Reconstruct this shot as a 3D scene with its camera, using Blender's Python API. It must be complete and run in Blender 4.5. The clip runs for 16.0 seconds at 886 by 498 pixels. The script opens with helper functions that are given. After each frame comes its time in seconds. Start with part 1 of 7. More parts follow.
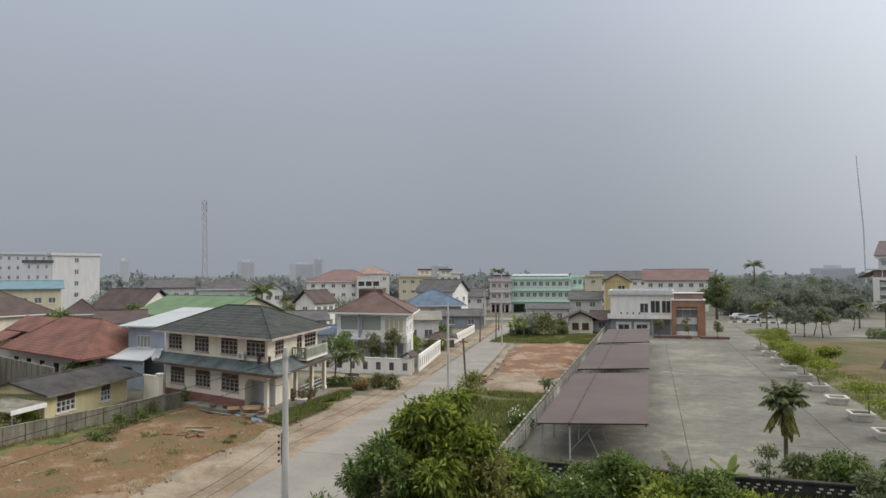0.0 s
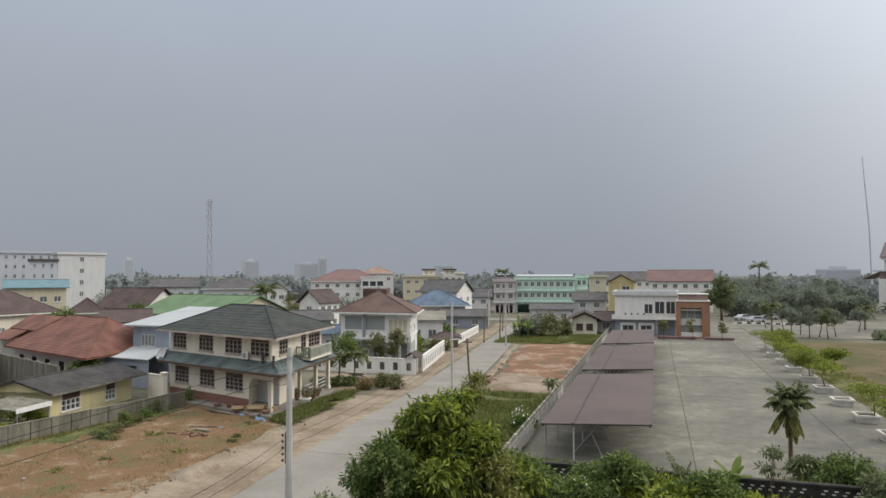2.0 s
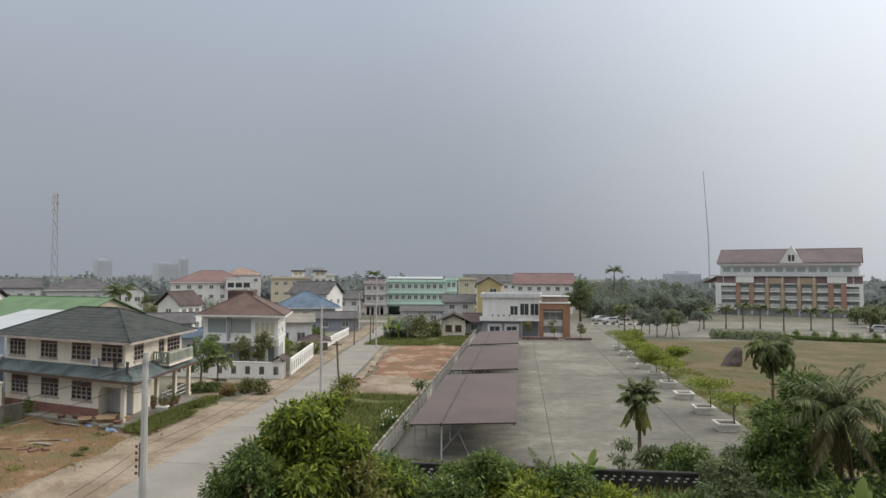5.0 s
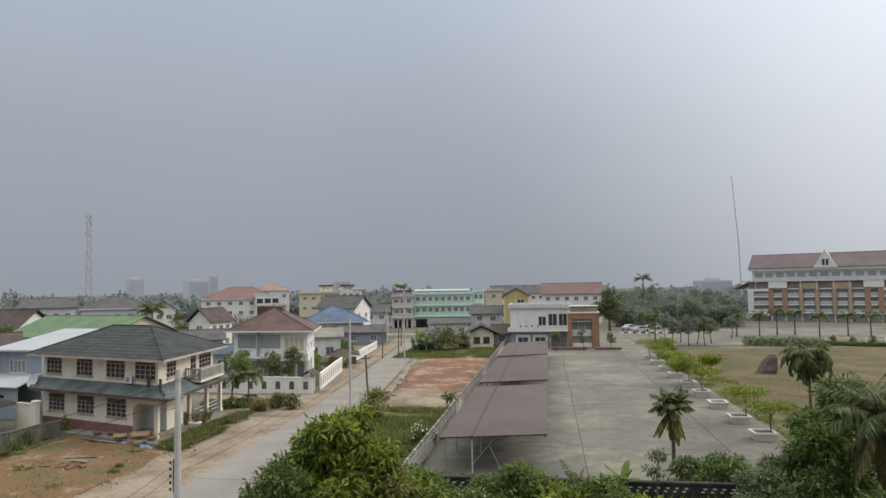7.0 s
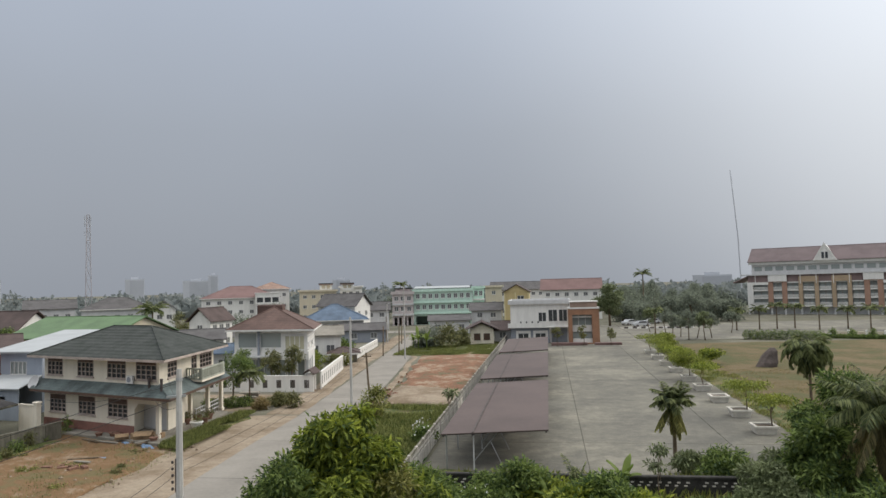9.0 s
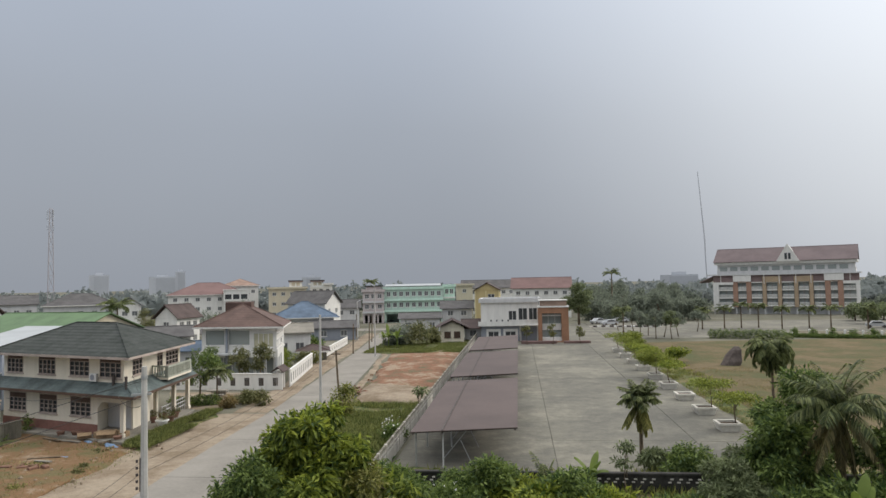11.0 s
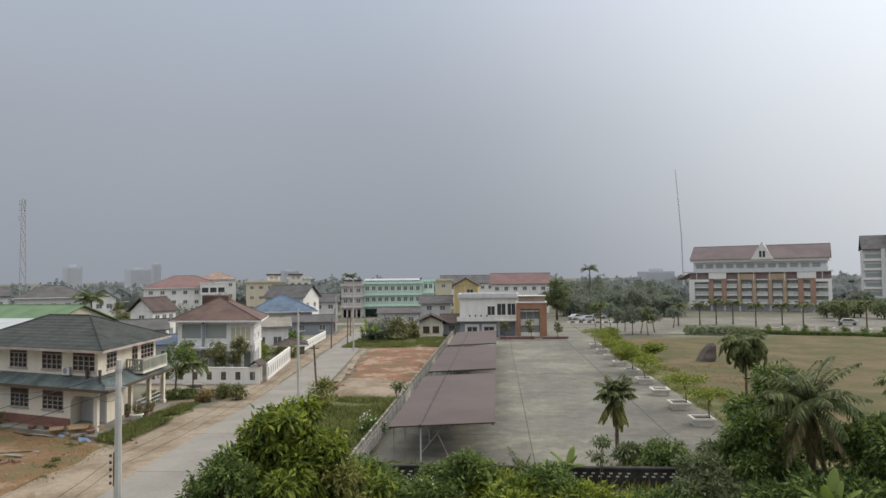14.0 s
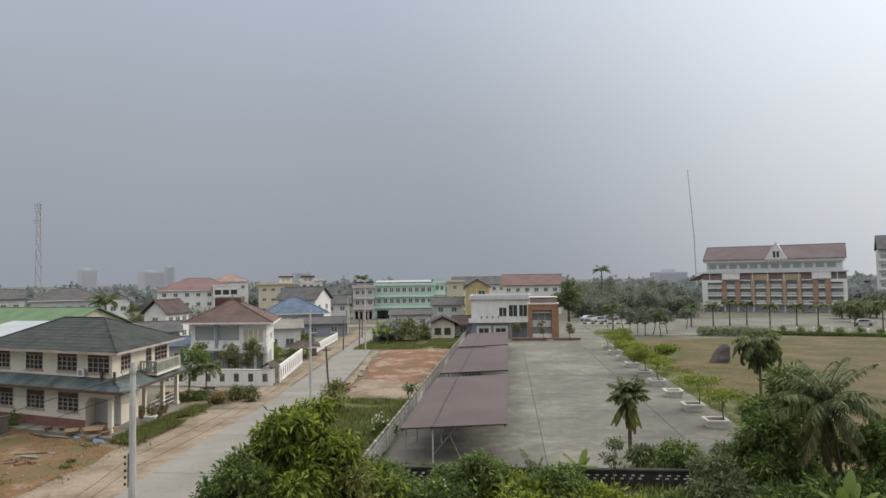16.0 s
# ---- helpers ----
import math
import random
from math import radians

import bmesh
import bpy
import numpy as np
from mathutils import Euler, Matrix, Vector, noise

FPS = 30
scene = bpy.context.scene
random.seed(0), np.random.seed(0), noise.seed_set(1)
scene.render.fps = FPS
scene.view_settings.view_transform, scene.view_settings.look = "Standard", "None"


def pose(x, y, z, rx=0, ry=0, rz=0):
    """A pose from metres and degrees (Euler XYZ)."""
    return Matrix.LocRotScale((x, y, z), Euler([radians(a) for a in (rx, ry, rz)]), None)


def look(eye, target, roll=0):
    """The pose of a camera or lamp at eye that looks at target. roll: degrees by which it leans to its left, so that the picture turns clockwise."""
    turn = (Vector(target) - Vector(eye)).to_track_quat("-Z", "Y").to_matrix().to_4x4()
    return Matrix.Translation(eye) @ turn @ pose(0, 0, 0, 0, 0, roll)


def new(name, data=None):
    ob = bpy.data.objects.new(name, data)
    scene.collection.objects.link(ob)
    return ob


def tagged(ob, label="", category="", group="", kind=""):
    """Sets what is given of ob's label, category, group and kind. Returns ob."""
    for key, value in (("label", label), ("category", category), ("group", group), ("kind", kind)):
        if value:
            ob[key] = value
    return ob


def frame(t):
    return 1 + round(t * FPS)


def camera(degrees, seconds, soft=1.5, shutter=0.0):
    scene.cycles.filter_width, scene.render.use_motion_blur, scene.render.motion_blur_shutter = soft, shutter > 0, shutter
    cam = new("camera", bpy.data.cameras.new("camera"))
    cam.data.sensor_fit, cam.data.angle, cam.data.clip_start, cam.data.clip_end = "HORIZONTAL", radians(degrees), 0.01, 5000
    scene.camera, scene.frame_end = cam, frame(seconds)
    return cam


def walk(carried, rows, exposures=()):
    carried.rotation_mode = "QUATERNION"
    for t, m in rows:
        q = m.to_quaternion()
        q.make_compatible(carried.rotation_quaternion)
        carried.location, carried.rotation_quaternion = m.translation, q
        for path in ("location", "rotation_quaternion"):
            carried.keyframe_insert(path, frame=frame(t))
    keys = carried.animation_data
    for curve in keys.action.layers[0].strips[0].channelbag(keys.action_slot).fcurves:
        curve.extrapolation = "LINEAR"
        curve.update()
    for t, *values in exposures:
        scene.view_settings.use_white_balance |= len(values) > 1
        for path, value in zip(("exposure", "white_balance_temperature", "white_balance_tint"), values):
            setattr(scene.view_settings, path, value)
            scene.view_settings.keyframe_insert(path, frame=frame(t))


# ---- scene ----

# ---------------- camera: stands on an upper floor and turns ----------------
EYE = 11.5
cam = camera(66.0, 16.0, soft=1.5)
ROWS = [  # seconds, yaw, pitch, roll
    (0.0, 16.90, 2.13, -0.26), (0.5, 17.93, 1.85, -0.21), (1.0, 18.06, 2.40, -0.19), (1.5, 17.85, 2.01, -0.29),
    (2.0, 17.25, 2.14, -0.08), (2.5, 20.20, 1.20, -0.12), (3.0, 18.50, 1.44, -1.58), (3.5, 12.48, 1.37, -0.67),
    (4.0, 7.67, 1.21, 1.26), (4.2, 6.42, 1.51, 0.26), (6.5, 7.64, 3.13, -0.11), (7.0, 8.68, 3.35, -0.87),
    (7.5, 8.64, 3.25, -0.97), (8.0, 8.17, 3.02, -0.91), (8.5, 8.74, 3.12, -1.39), (9.0, 8.64, 3.10, -1.48),
    (11.5, 5.73, 2.79, -0.96), (12.0, 5.54, 2.68, -0.91), (12.5, 5.43, 2.67, -0.89), (13.0, 5.06, 2.62, -0.80),
    (13.5, 4.98, 2.51, -0.98), (14.0, 4.50, 2.43, -0.64), (14.5, 3.96, 2.69, -0.70), (15.0, 4.15, 2.83, -1.26),
    (15.5, 5.05, 2.81, -0.87), (16.0, 5.45, 2.57, -0.83),
]
walk(cam, [(t, pose(0, 0, EYE, 90 + p, 0, y) @ pose(0, 0, 0, 0, 0, r)) for t, y, p, r in ROWS])

# ---------------- sky and sun: thick morning haze ----------------
SUN_AZ, SUN_EL = radians(62), radians(32)
SUN_DIR = Vector((math.sin(SUN_AZ) * math.cos(SUN_EL), math.cos(SUN_AZ) * math.cos(SUN_EL), math.sin(SUN_EL)))


def make_world():
    w = bpy.data.worlds.new("hazy_sky")
    scene.world = w
    w.use_nodes = True
    n, l = w.node_tree.nodes, w.node_tree.links
    n.clear()
    out, bg = n.new("ShaderNodeOutputWorld"), n.new("ShaderNodeBackground")
    tc, sep = n.new("ShaderNodeTexCoord"), n.new("ShaderNodeSeparateXYZ")
    l.new(tc.outputs["Generated"], sep.inputs[0])
    ramp = n.new("ShaderNodeValToRGB")
    l.new(sep.outputs["Z"], ramp.inputs[0])
    cr = ramp.color_ramp
    cr.elements[0].position, cr.elements[0].color = 0.0, (0.312, 0.338, 0.384, 1)
    cr.elements[1].position, cr.elements[1].color = 1.0, (2.0, 2.0, 1.98, 1)
    for p, c in ((0.10, (0.345, 0.375, 0.424, 1)), (0.22, (0.378, 0.415, 0.475, 1)), (0.40, (0.455, 0.510, 0.605, 1)), (0.62, (1.15, 1.17, 1.2, 1))):
        cr.elements.new(p).color = c
    dot = n.new("ShaderNodeVectorMath")
    dot.operation = "DOT_PRODUCT"
    l.new(tc.outputs["Generated"], dot.inputs[0])
    dot.inputs[1].default_value = SUN_DIR
    rng = n.new("ShaderNodeMapRange")
    rng.inputs["From Min"].default_value, rng.inputs["From Max"].default_value = 0.36, 1.0
    l.new(dot.outputs["Value"], rng.inputs["Value"])
    pw = n.new("ShaderNodeMath")
    pw.operation = "POWER"
    pw.inputs[1].default_value = 1.8
    l.new(rng.outputs[0], pw.inputs[0])
    glow = n.new("ShaderNodeMix")
    glow.data_type, glow.blend_type = "RGBA", "ADD"
    l.new(pw.outputs[0], glow.inputs[0])
    l.new(ramp.outputs[0], glow.inputs[6])
    glow.inputs[7].default_value = (0.80, 0.81, 0.80, 1)
    cloud = n.new("ShaderNodeTexNoise")
    cloud.inputs["Scale"].default_value, cloud.inputs["Detail"].default_value = 2.2, 3
    l.new(tc.outputs["Generated"], cloud.inputs["Vector"])
    cmr = n.new("ShaderNodeMapRange")
    cmr.inputs["To Min"].default_value, cmr.inputs["To Max"].default_value = 0.94, 1.06
    l.new(cloud.outputs[0], cmr.inputs[0])
    mul = n.new("ShaderNodeVectorMath")
    mul.operation = "SCALE"
    l.new(glow.outputs[2], mul.inputs[0])
    l.new(cmr.outputs[0], mul.inputs["Scale"])
    sky = n.new("ShaderNodeTexSky")
    sky.sky_type, sky.sun_disc = "NISHITA", False
    sky.sun_elevation, sky.sun_rotation, sky.dust_density = SUN_EL, SUN_AZ, 8
    sk = n.new("ShaderNodeVectorMath")
    sk.operation = "SCALE"
    sk.inputs["Scale"].default_value = 0.05
    l.new(sky.outputs[0], sk.inputs[0])
    mix = n.new("ShaderNodeMix")
    mix.data_type = "RGBA"
    mix.inputs[0].default_value = 0.05
    l.new(mul.outputs[0], mix.inputs[6])
    l.new(sk.outputs[0], mix.inputs[7])
    l.new(mix.outputs[2], bg.inputs[0])
    bg.inputs[1].default_value = 1.0
    l.new(bg.outputs[0], out.inputs[0])


make_world()
sun = new("sun", bpy.data.lights.new("sun", "SUN"))
sun.data.energy, sun.data.angle, sun.data.color = 1.2, radians(18), (1.0, 0.90, 0.76)
sun.matrix_world = look(SUN_DIR * 100, (0, 0, 0))


# ---------------- materials ----------------
def shader(name, rough=0.8, metal=0.0):
    m = bpy.data.materials.new(name)
    m.use_nodes = True
    b = m.node_tree.nodes["Principled BSDF"]
    b.inputs["Roughness"].default_value, b.inputs["Metallic"].default_value = rough, metal
    b.inputs["Specular IOR Level"].default_value = 0.3
    return m, m.node_tree.nodes, m.node_tree.links, b


def noise_node(n, l, src, scale, detail=4, rough=0.6):
    t = n.new("ShaderNodeTexNoise")
    t.inputs["Scale"].default_value, t.inputs["Detail"].default_value, t.inputs["Roughness"].default_value = scale, detail, rough
    l.new(src, t.inputs["Vector"])
    return t.outputs[0]


def surface(name, colour, rough=0.8, var=0.18, scale=0.5, grain=6.0, bump=0.15, metal=0.0, second=None, stripes=None, streak=False):
    """Colour with broad stains and fine grain; second: the stain's colour; stripes: (axis, per metre, depth) relief lines."""
    m, n, l, b = shader(name, rough, metal)
    tc = n.new("ShaderNodeNewGeometry").outputs["Position"]
    if streak:
        mp = n.new("ShaderNodeMapping")
        mp.inputs["Scale"].default_value = (1, 1, 0.18)
        l.new(tc, mp.inputs["Vector"])
        big = noise_node(n, l, mp.outputs[0], scale * 3, 5)
    else:
        big = noise_node(n, l, tc, scale, 5)
    fine = noise_node(n, l, tc, grain, 3)
    ramp = n.new("ShaderNodeValToRGB")
    dark = second or tuple(c * (1 - 1.6 * var) for c in colour)
    light = tuple(min(0.95, c * (1 + 0.5 * var)) for c in colour)
    ramp.color_ramp.elements[0].position, ramp.color_ramp.elements[0].color = 0.32, (*dark, 1)
    ramp.color_ramp.elements[1].position, ramp.color_ramp.elements[1].color = 0.62, (*light, 1)
    l.new(big, ramp.inputs[0])
    mix = n.new("ShaderNodeMix")
    mix.data_type, mix.blend_type = "RGBA", "MULTIPLY"
    mix.inputs[0].default_value = 0.5
    l.new(ramp.outputs[0], mix.inputs[6])
    fr = n.new("ShaderNodeMapRange")
    fr.inputs["From Min"].default_value, fr.inputs["From Max"].default_value = 0.3, 0.7
    fr.inputs["To Min"].default_value, fr.inputs["To Max"].default_value = 1 - 1.3 * var, 1 + 0.6 * var
    l.new(fine, fr.inputs[0])
    l.new(fr.outputs[0], mix.inputs[7])
    l.new(mix.outputs[2], b.inputs["Base Color"])
    height = fine
    if stripes:
        axis, per, depth = stripes
        wv = n.new("ShaderNodeTexWave")
        wv.bands_direction, wv.inputs["Scale"].default_value = axis, per * math.pi / 10
        wv.inputs["Distortion"].default_value = 0.4
        co = n.new("ShaderNodeTexCoord").outputs["Object"]
        l.new(co, wv.inputs["Vector"])
        add = n.new("ShaderNodeMath")
        add.operation = "MULTIPLY_ADD"
        l.new(wv.outputs["Fac"], add.inputs[0])
        add.inputs[1].default_value = depth
        l.new(fine, add.inputs[2])
        height = add.outputs[0]
    bp = n.new("ShaderNodeBump")
    bp.inputs["Strength"].default_value, bp.inputs["Distance"].default_value = bump, 0.05
    l.new(height, bp.inputs["Height"])
    l.new(bp.outputs[0], b.inputs["Normal"])
    return m


def leafy(name, dark, light, rough=0.55):
    m, n, l, b = shader(name, rough)
    g = n.new("ShaderNodeNewGeometry")
    ramp = n.new("ShaderNodeValToRGB")
    ramp.color_ramp.elements[0].color, ramp.color_ramp.elements[1].color = (*dark, 1), (*light, 1)
    big = noise_node(n, l, g.outputs["Position"], 0.55, 3)
    mx = n.new("ShaderNodeMath")
    mx.operation = "MULTIPLY_ADD"
    l.new(big, mx.inputs[0])
    mx.inputs[1].default_value = 1.1
    sc = n.new("ShaderNodeMath")
    sc.operation = "MULTIPLY_ADD"
    l.new(g.outputs["Random Per Island"], sc.inputs[0])
    sc.inputs[1].default_value, sc.inputs[2].default_value = 1.45, -0.80
    l.new(sc.outputs[0], mx.inputs[2])
    l.new(mx.outputs[0], ramp.inputs[0])
    l.new(ramp.outputs[0], b.inputs["Base Color"])
    tr = n.new("ShaderNodeBsdfTranslucent")
    l.new(ramp.outputs[0], tr.inputs[0])
    ms = n.new("ShaderNodeMixShader")
    ms.inputs[0].default_value = 0.38
    out = n["Material Output"]
    l.new(b.outputs[0], ms.inputs[1])
    l.new(tr.outputs[0], ms.inputs[2])
    l.new(ms.outputs[0], out.inputs["Surface"])
    return m


def earth(name, colours, scale=0.12, bump=0.5, vary=0.0, patches=0.35):
    """Ground of several colours that mingle: a list of (position, colour)."""
    m, n, l, b = shader(name, 0.95)
    tc = n.new("ShaderNodeNewGeometry").outputs["Position"]
    big, mid, fine = noise_node(n, l, tc, scale, 6, 0.65), noise_node(n, l, tc, scale * 7, 4), noise_node(n, l, tc, 5, 4, 0.7)
    add = n.new("ShaderNodeMath")
    add.operation = "MULTIPLY_ADD"
    l.new(mid, add.inputs[0])
    add.inputs[1].default_value = patches
    l.new(big, add.inputs[2])
    sub = n.new("ShaderNodeMath")
    sub.operation = "SUBTRACT"
    l.new(add.outputs[0], sub.inputs[0])
    sub.inputs[1].default_value = patches / 2
    if vary:
        piece = n.new("ShaderNodeMath")
        piece.operation = "MULTIPLY_ADD"
        l.new(n.new("ShaderNodeObjectInfo").outputs["Random"], piece.inputs[0])
        piece.inputs[1].default_value, piece.inputs[2].default_value = vary, patches / 2 - vary / 2
        l.new(piece.outputs[0], sub.inputs[1])
    ramp = n.new("ShaderNodeValToRGB")
    cr = ramp.color_ramp
    cr.elements[0].position, cr.elements[0].color = colours[0][0], (*colours[0][1], 1)
    cr.elements[1].position, cr.elements[1].color = colours[-1][0], (*colours[-1][1], 1)
    for p, c in colours[1:-1]:
        cr.elements.new(p).color = (*c, 1)
    l.new(sub.outputs[0], ramp.inputs[0])
    mix = n.new("ShaderNodeMix")
    mix.data_type, mix.blend_type = "RGBA", "MULTIPLY"
    mix.inputs[0].default_value = 0.6
    fr = n.new("ShaderNodeMapRange")
    fr.inputs["From Min"].default_value, fr.inputs["From Max"].default_value = 0.3, 0.7
    fr.inputs["To Min"].default_value, fr.inputs["To Max"].default_value = 0.7, 1.15
    l.new(fine, fr.inputs[0])
    l.new(ramp.outputs[0], mix.inputs[6])
    l.new(fr.outputs[0], mix.inputs[7])
    l.new(mix.outputs[2], b.inputs["Base Color"])
    bp = n.new("ShaderNodeBump")
    bp.inputs["Strength"].default_value, bp.inputs["Distance"].default_value = bump, 0.1
    l.new(fine, bp.inputs["Height"])
    l.new(bp.outputs[0], b.inputs["Normal"])
    return m


def glassy(name, colour=(0.055, 0.06, 0.065), rough=0.12):
    m, n, l, b = shader(name, rough)
    b.inputs["Base Color"].default_value = (*colour, 1)
    b.inputs["Specular IOR Level"].default_value = 0.5
    return m


M_GROUND = earth("ground_scrub", [(0.38, (0.10, 0.10, 0.07)), (0.5, (0.135, 0.13, 0.095)), (0.62, (0.18, 0.168, 0.13))], 0.05)
M_ROAD = surface("road_concrete", (0.25, 0.232, 0.205), 0.95, 0.12, 0.25, 5, 0.2)
M_SLAB = earth("yard_concrete", [(0.34, (0.128, 0.123, 0.106)), (0.44, (0.152, 0.146, 0.124)), (0.53, (0.176, 0.168, 0.139)), (0.64, (0.232, 0.219, 0.180))], 0.13, 0.2, 0.08, 0.5)
M_JOINT = surface("joint_grit", (0.14, 0.132, 0.112), 0.95, 0.2, 1, 9)
M_SAND = earth("sandy_verge", [(0.38, (0.195, 0.148, 0.10)), (0.5, (0.252, 0.20, 0.145)), (0.62, (0.31, 0.255, 0.19))], 0.25)
M_DIRT = earth("orange_dirt", [(0.36, (0.115, 0.105, 0.045)), (0.43, (0.145, 0.108, 0.052)), (0.49, (0.166, 0.096, 0.046)), (0.56, (0.19, 0.118, 0.062)), (0.63, (0.25, 0.188, 0.128))], 0.24)
M_REDDIRT = earth("red_dirt", [(0.36, (0.13, 0.125, 0.07)), (0.42, (0.19, 0.115, 0.072)), (0.49, (0.225, 0.112, 0.068)), (0.54, (0.26, 0.155, 0.098)), (0.60, (0.32, 0.245, 0.175))], 0.21, 1.4)
M_TURF = earth("rough_turf", [(0.38, (0.052, 0.07, 0.021)), (0.48, (0.088, 0.105, 0.033)), (0.55, (0.13, 0.128, 0.05)), (0.63, (0.19, 0.155, 0.085))], 0.4)
M_LAWN = earth("dry_lawn", [(0.38, (0.072, 0.078, 0.027)), (0.47, (0.096, 0.083, 0.034)), (0.53, (0.115, 0.089, 0.040)), (0.62, (0.142, 0.107, 0.056))], 0.14)
M_CEMENT = surface("cement_apron", (0.25, 0.232, 0.198), 0.9, 0.2, 0.4, 5, 0.25)
M_BLOCK = surface("weathered_block_wall", (0.20, 0.188, 0.150), 0.92, 0.3, 0.5, 6, 0.3, streak=True)
M_POLE = surface("pole_concrete", (0.47, 0.46, 0.44), 0.85, 0.12, 0.7, 8, 0.15)
M_STEEL = surface("galvanised_steel", (0.45, 0.46, 0.47), 0.45, 0.1, 2, 10, 0.05, metal=0.7)
M_RUST = surface("painted_steel_dark", (0.10, 0.085, 0.08), 0.7, 0.25, 1.5, 9)
# dark weathered wall; shade of the plants is put into its colour too
M_DARKWALL = surface("shade_darkened_concrete", (0.05, 0.048, 0.045), 0.95, 0.35, 1.2, 8, 0.4)
M_WIRE = surface("black_cable", (0.03, 0.03, 0.03), 0.6, 0.1)
M_CARPORT = surface("brown_metal_sheet", (0.102, 0.075, 0.068), 0.6, 0.14, 0.2, 4, 0.06)
M_WHITE = surface("white_paint", (0.74, 0.73, 0.70), 0.75, 0.06, 0.6, 6, 0.08, streak=True)
M_CREAM = surface("cream_paint", (0.75, 0.69, 0.58), 0.8, 0.06, 0.5, 6, 0.08, streak=True)
M_YELLOW = surface("yellow_paint", (0.66, 0.585, 0.345), 0.8, 0.06, 0.5, 6, 0.08, streak=True)
M_PALEY = surface("pale_yellow_paint", (0.56, 0.52, 0.38), 0.8, 0.06, 0.5, 6, 0.08, streak=True)
M_OCHRE = surface("ochre_paint", (0.52, 0.42, 0.22), 0.8, 0.06, 0.5, 6, 0.08, streak=True)
M_PINK = surface("pink_grey_paint", (0.52, 0.465, 0.455), 0.8, 0.06, 0.5, 6, 0.08, streak=True)
M_BLUEW = surface("blue_grey_paint", (0.32, 0.36, 0.42), 0.8, 0.06, 0.5, 6, 0.08, streak=True)
# mint with some saturation taken out to suggest haze
M_GREENW = surface("hazed_mint_paint", (0.47, 0.60, 0.53), 0.8, 0.06, 0.5, 6, 0.08, streak=True)
M_GREENL = surface("pale_mint_paint", (0.57, 0.76, 0.66), 0.8, 0.06, 0.5, 6, 0.08, streak=True)
M_BEIGE = surface("beige_paint", (0.58, 0.52, 0.40), 0.8, 0.06, 0.5, 6, 0.08, streak=True)
M_GREYW = surface("pale_grey_paint", (0.58, 0.58, 0.58), 0.8, 0.06, 0.5, 6, 0.08, streak=True)
M_SLATE = surface("slate_blue_paint", (0.28, 0.30, 0.34), 0.8, 0.10, 0.5, 6, 0.08)
M_PLINTH = surface("red_brown_plinth", (0.26, 0.13, 0.105), 0.8, 0.15, 0.8, 7, 0.1)
# school terracotta, its colour dulled to stand for haze
M_TERRA = surface("hazed_terracotta_paint", (0.37, 0.23, 0.17), 0.8, 0.1, 0.4, 4, 0.1)
M_FRAMEG = surface("weathered_timber_bars", (0.44, 0.37, 0.33), 0.7, 0.15, 1, 8)
# concrete of far buildings, tinted blue-grey to imitate haze
M_FAR = surface("hazed_pale_concrete", (0.50, 0.52, 0.56), 0.9, 0.04, 0.05, 0.5, 0.0)
M_FARD = surface("hazed_concrete", (0.43, 0.45, 0.49), 0.9, 0.04, 0.05, 0.5, 0.0)
# school tan, plum and roof colours: haze is painted in by desaturating them
M_TAN = surface("hazed_tan_paint", (0.42, 0.32, 0.22), 0.8, 0.1, 0.4, 4, 0.1)
M_SBAND = surface("hazed_plum_band_paint", (0.24, 0.175, 0.17), 0.8, 0.1, 0.4, 4, 0.1)
M_SROOF = surface("hazed_brown_tile", (0.155, 0.12, 0.122), 0.8, 0.12, 0.3, 3, 0.2)
M_ORANGE = surface("terracotta_cladding", (0.33, 0.18, 0.11), 0.7, 0.12, 0.6, 6, 0.1)
M_BEAM = surface("dusty_brown_render", (0.27, 0.195, 0.155), 0.8, 0.12, 0.6, 6, 0.1)
M_BROWNB = surface("brown_band_paint", (0.19, 0.12, 0.11), 0.75, 0.12, 0.6, 6, 0.1)
M_RDARK = surface("dark_grey_tile", (0.043, 0.048, 0.044), 0.8, 0.38, 0.9, 4, 0.6, second=(0.022, 0.028, 0.023), stripes=("Z", 5.0, 0.8))
M_RTEAL = surface("teal_tile", (0.118, 0.148, 0.146), 0.7, 0.35, 0.6, 5, 0.4, stripes=("Z", 5.0, 0.8))
M_RBROWN = surface("brown_tile", (0.13, 0.083, 0.070), 0.75, 0.2, 0.5, 5, 0.4, stripes=("Z", 5.0, 0.8))
M_RDBROWN = surface("dark_brown_tile", (0.085, 0.06, 0.055), 0.75, 0.2, 0.5, 5, 0.4, stripes=("Z", 5.0, 0.8))
M_RRED = surface("red_tile", (0.175, 0.074, 0.052), 0.7, 0.25, 0.5, 5, 0.4, stripes=("Z", 5.0, 0.8))
# red tile of the far roofs, with haze painted into it as grey
M_RHAZED = surface("hazed_red_tile", (0.185, 0.115, 0.108), 0.8, 0.12, 0.3, 3, 0.2)
M_RORANGE = surface("orange_tile", (0.30, 0.20, 0.155), 0.7, 0.2, 0.5, 5, 0.3)
M_RGREEN = surface("green_metal_roof", (0.11, 0.185, 0.085), 0.55, 0.15, 0.4, 5, 0.1)
M_RBLUE = surface("blue_tile", (0.10, 0.145, 0.21), 0.6, 0.2, 0.5, 5, 0.3, stripes=("Z", 5.0, 0.8))
M_RWHITE = surface("white_metal_roof", (0.40, 0.42, 0.43), 0.5, 0.08, 0.4, 5, 0.05)
M_RGREY = surface("grey_tile", (0.10, 0.095, 0.095), 0.75, 0.2, 0.5, 5, 0.3)
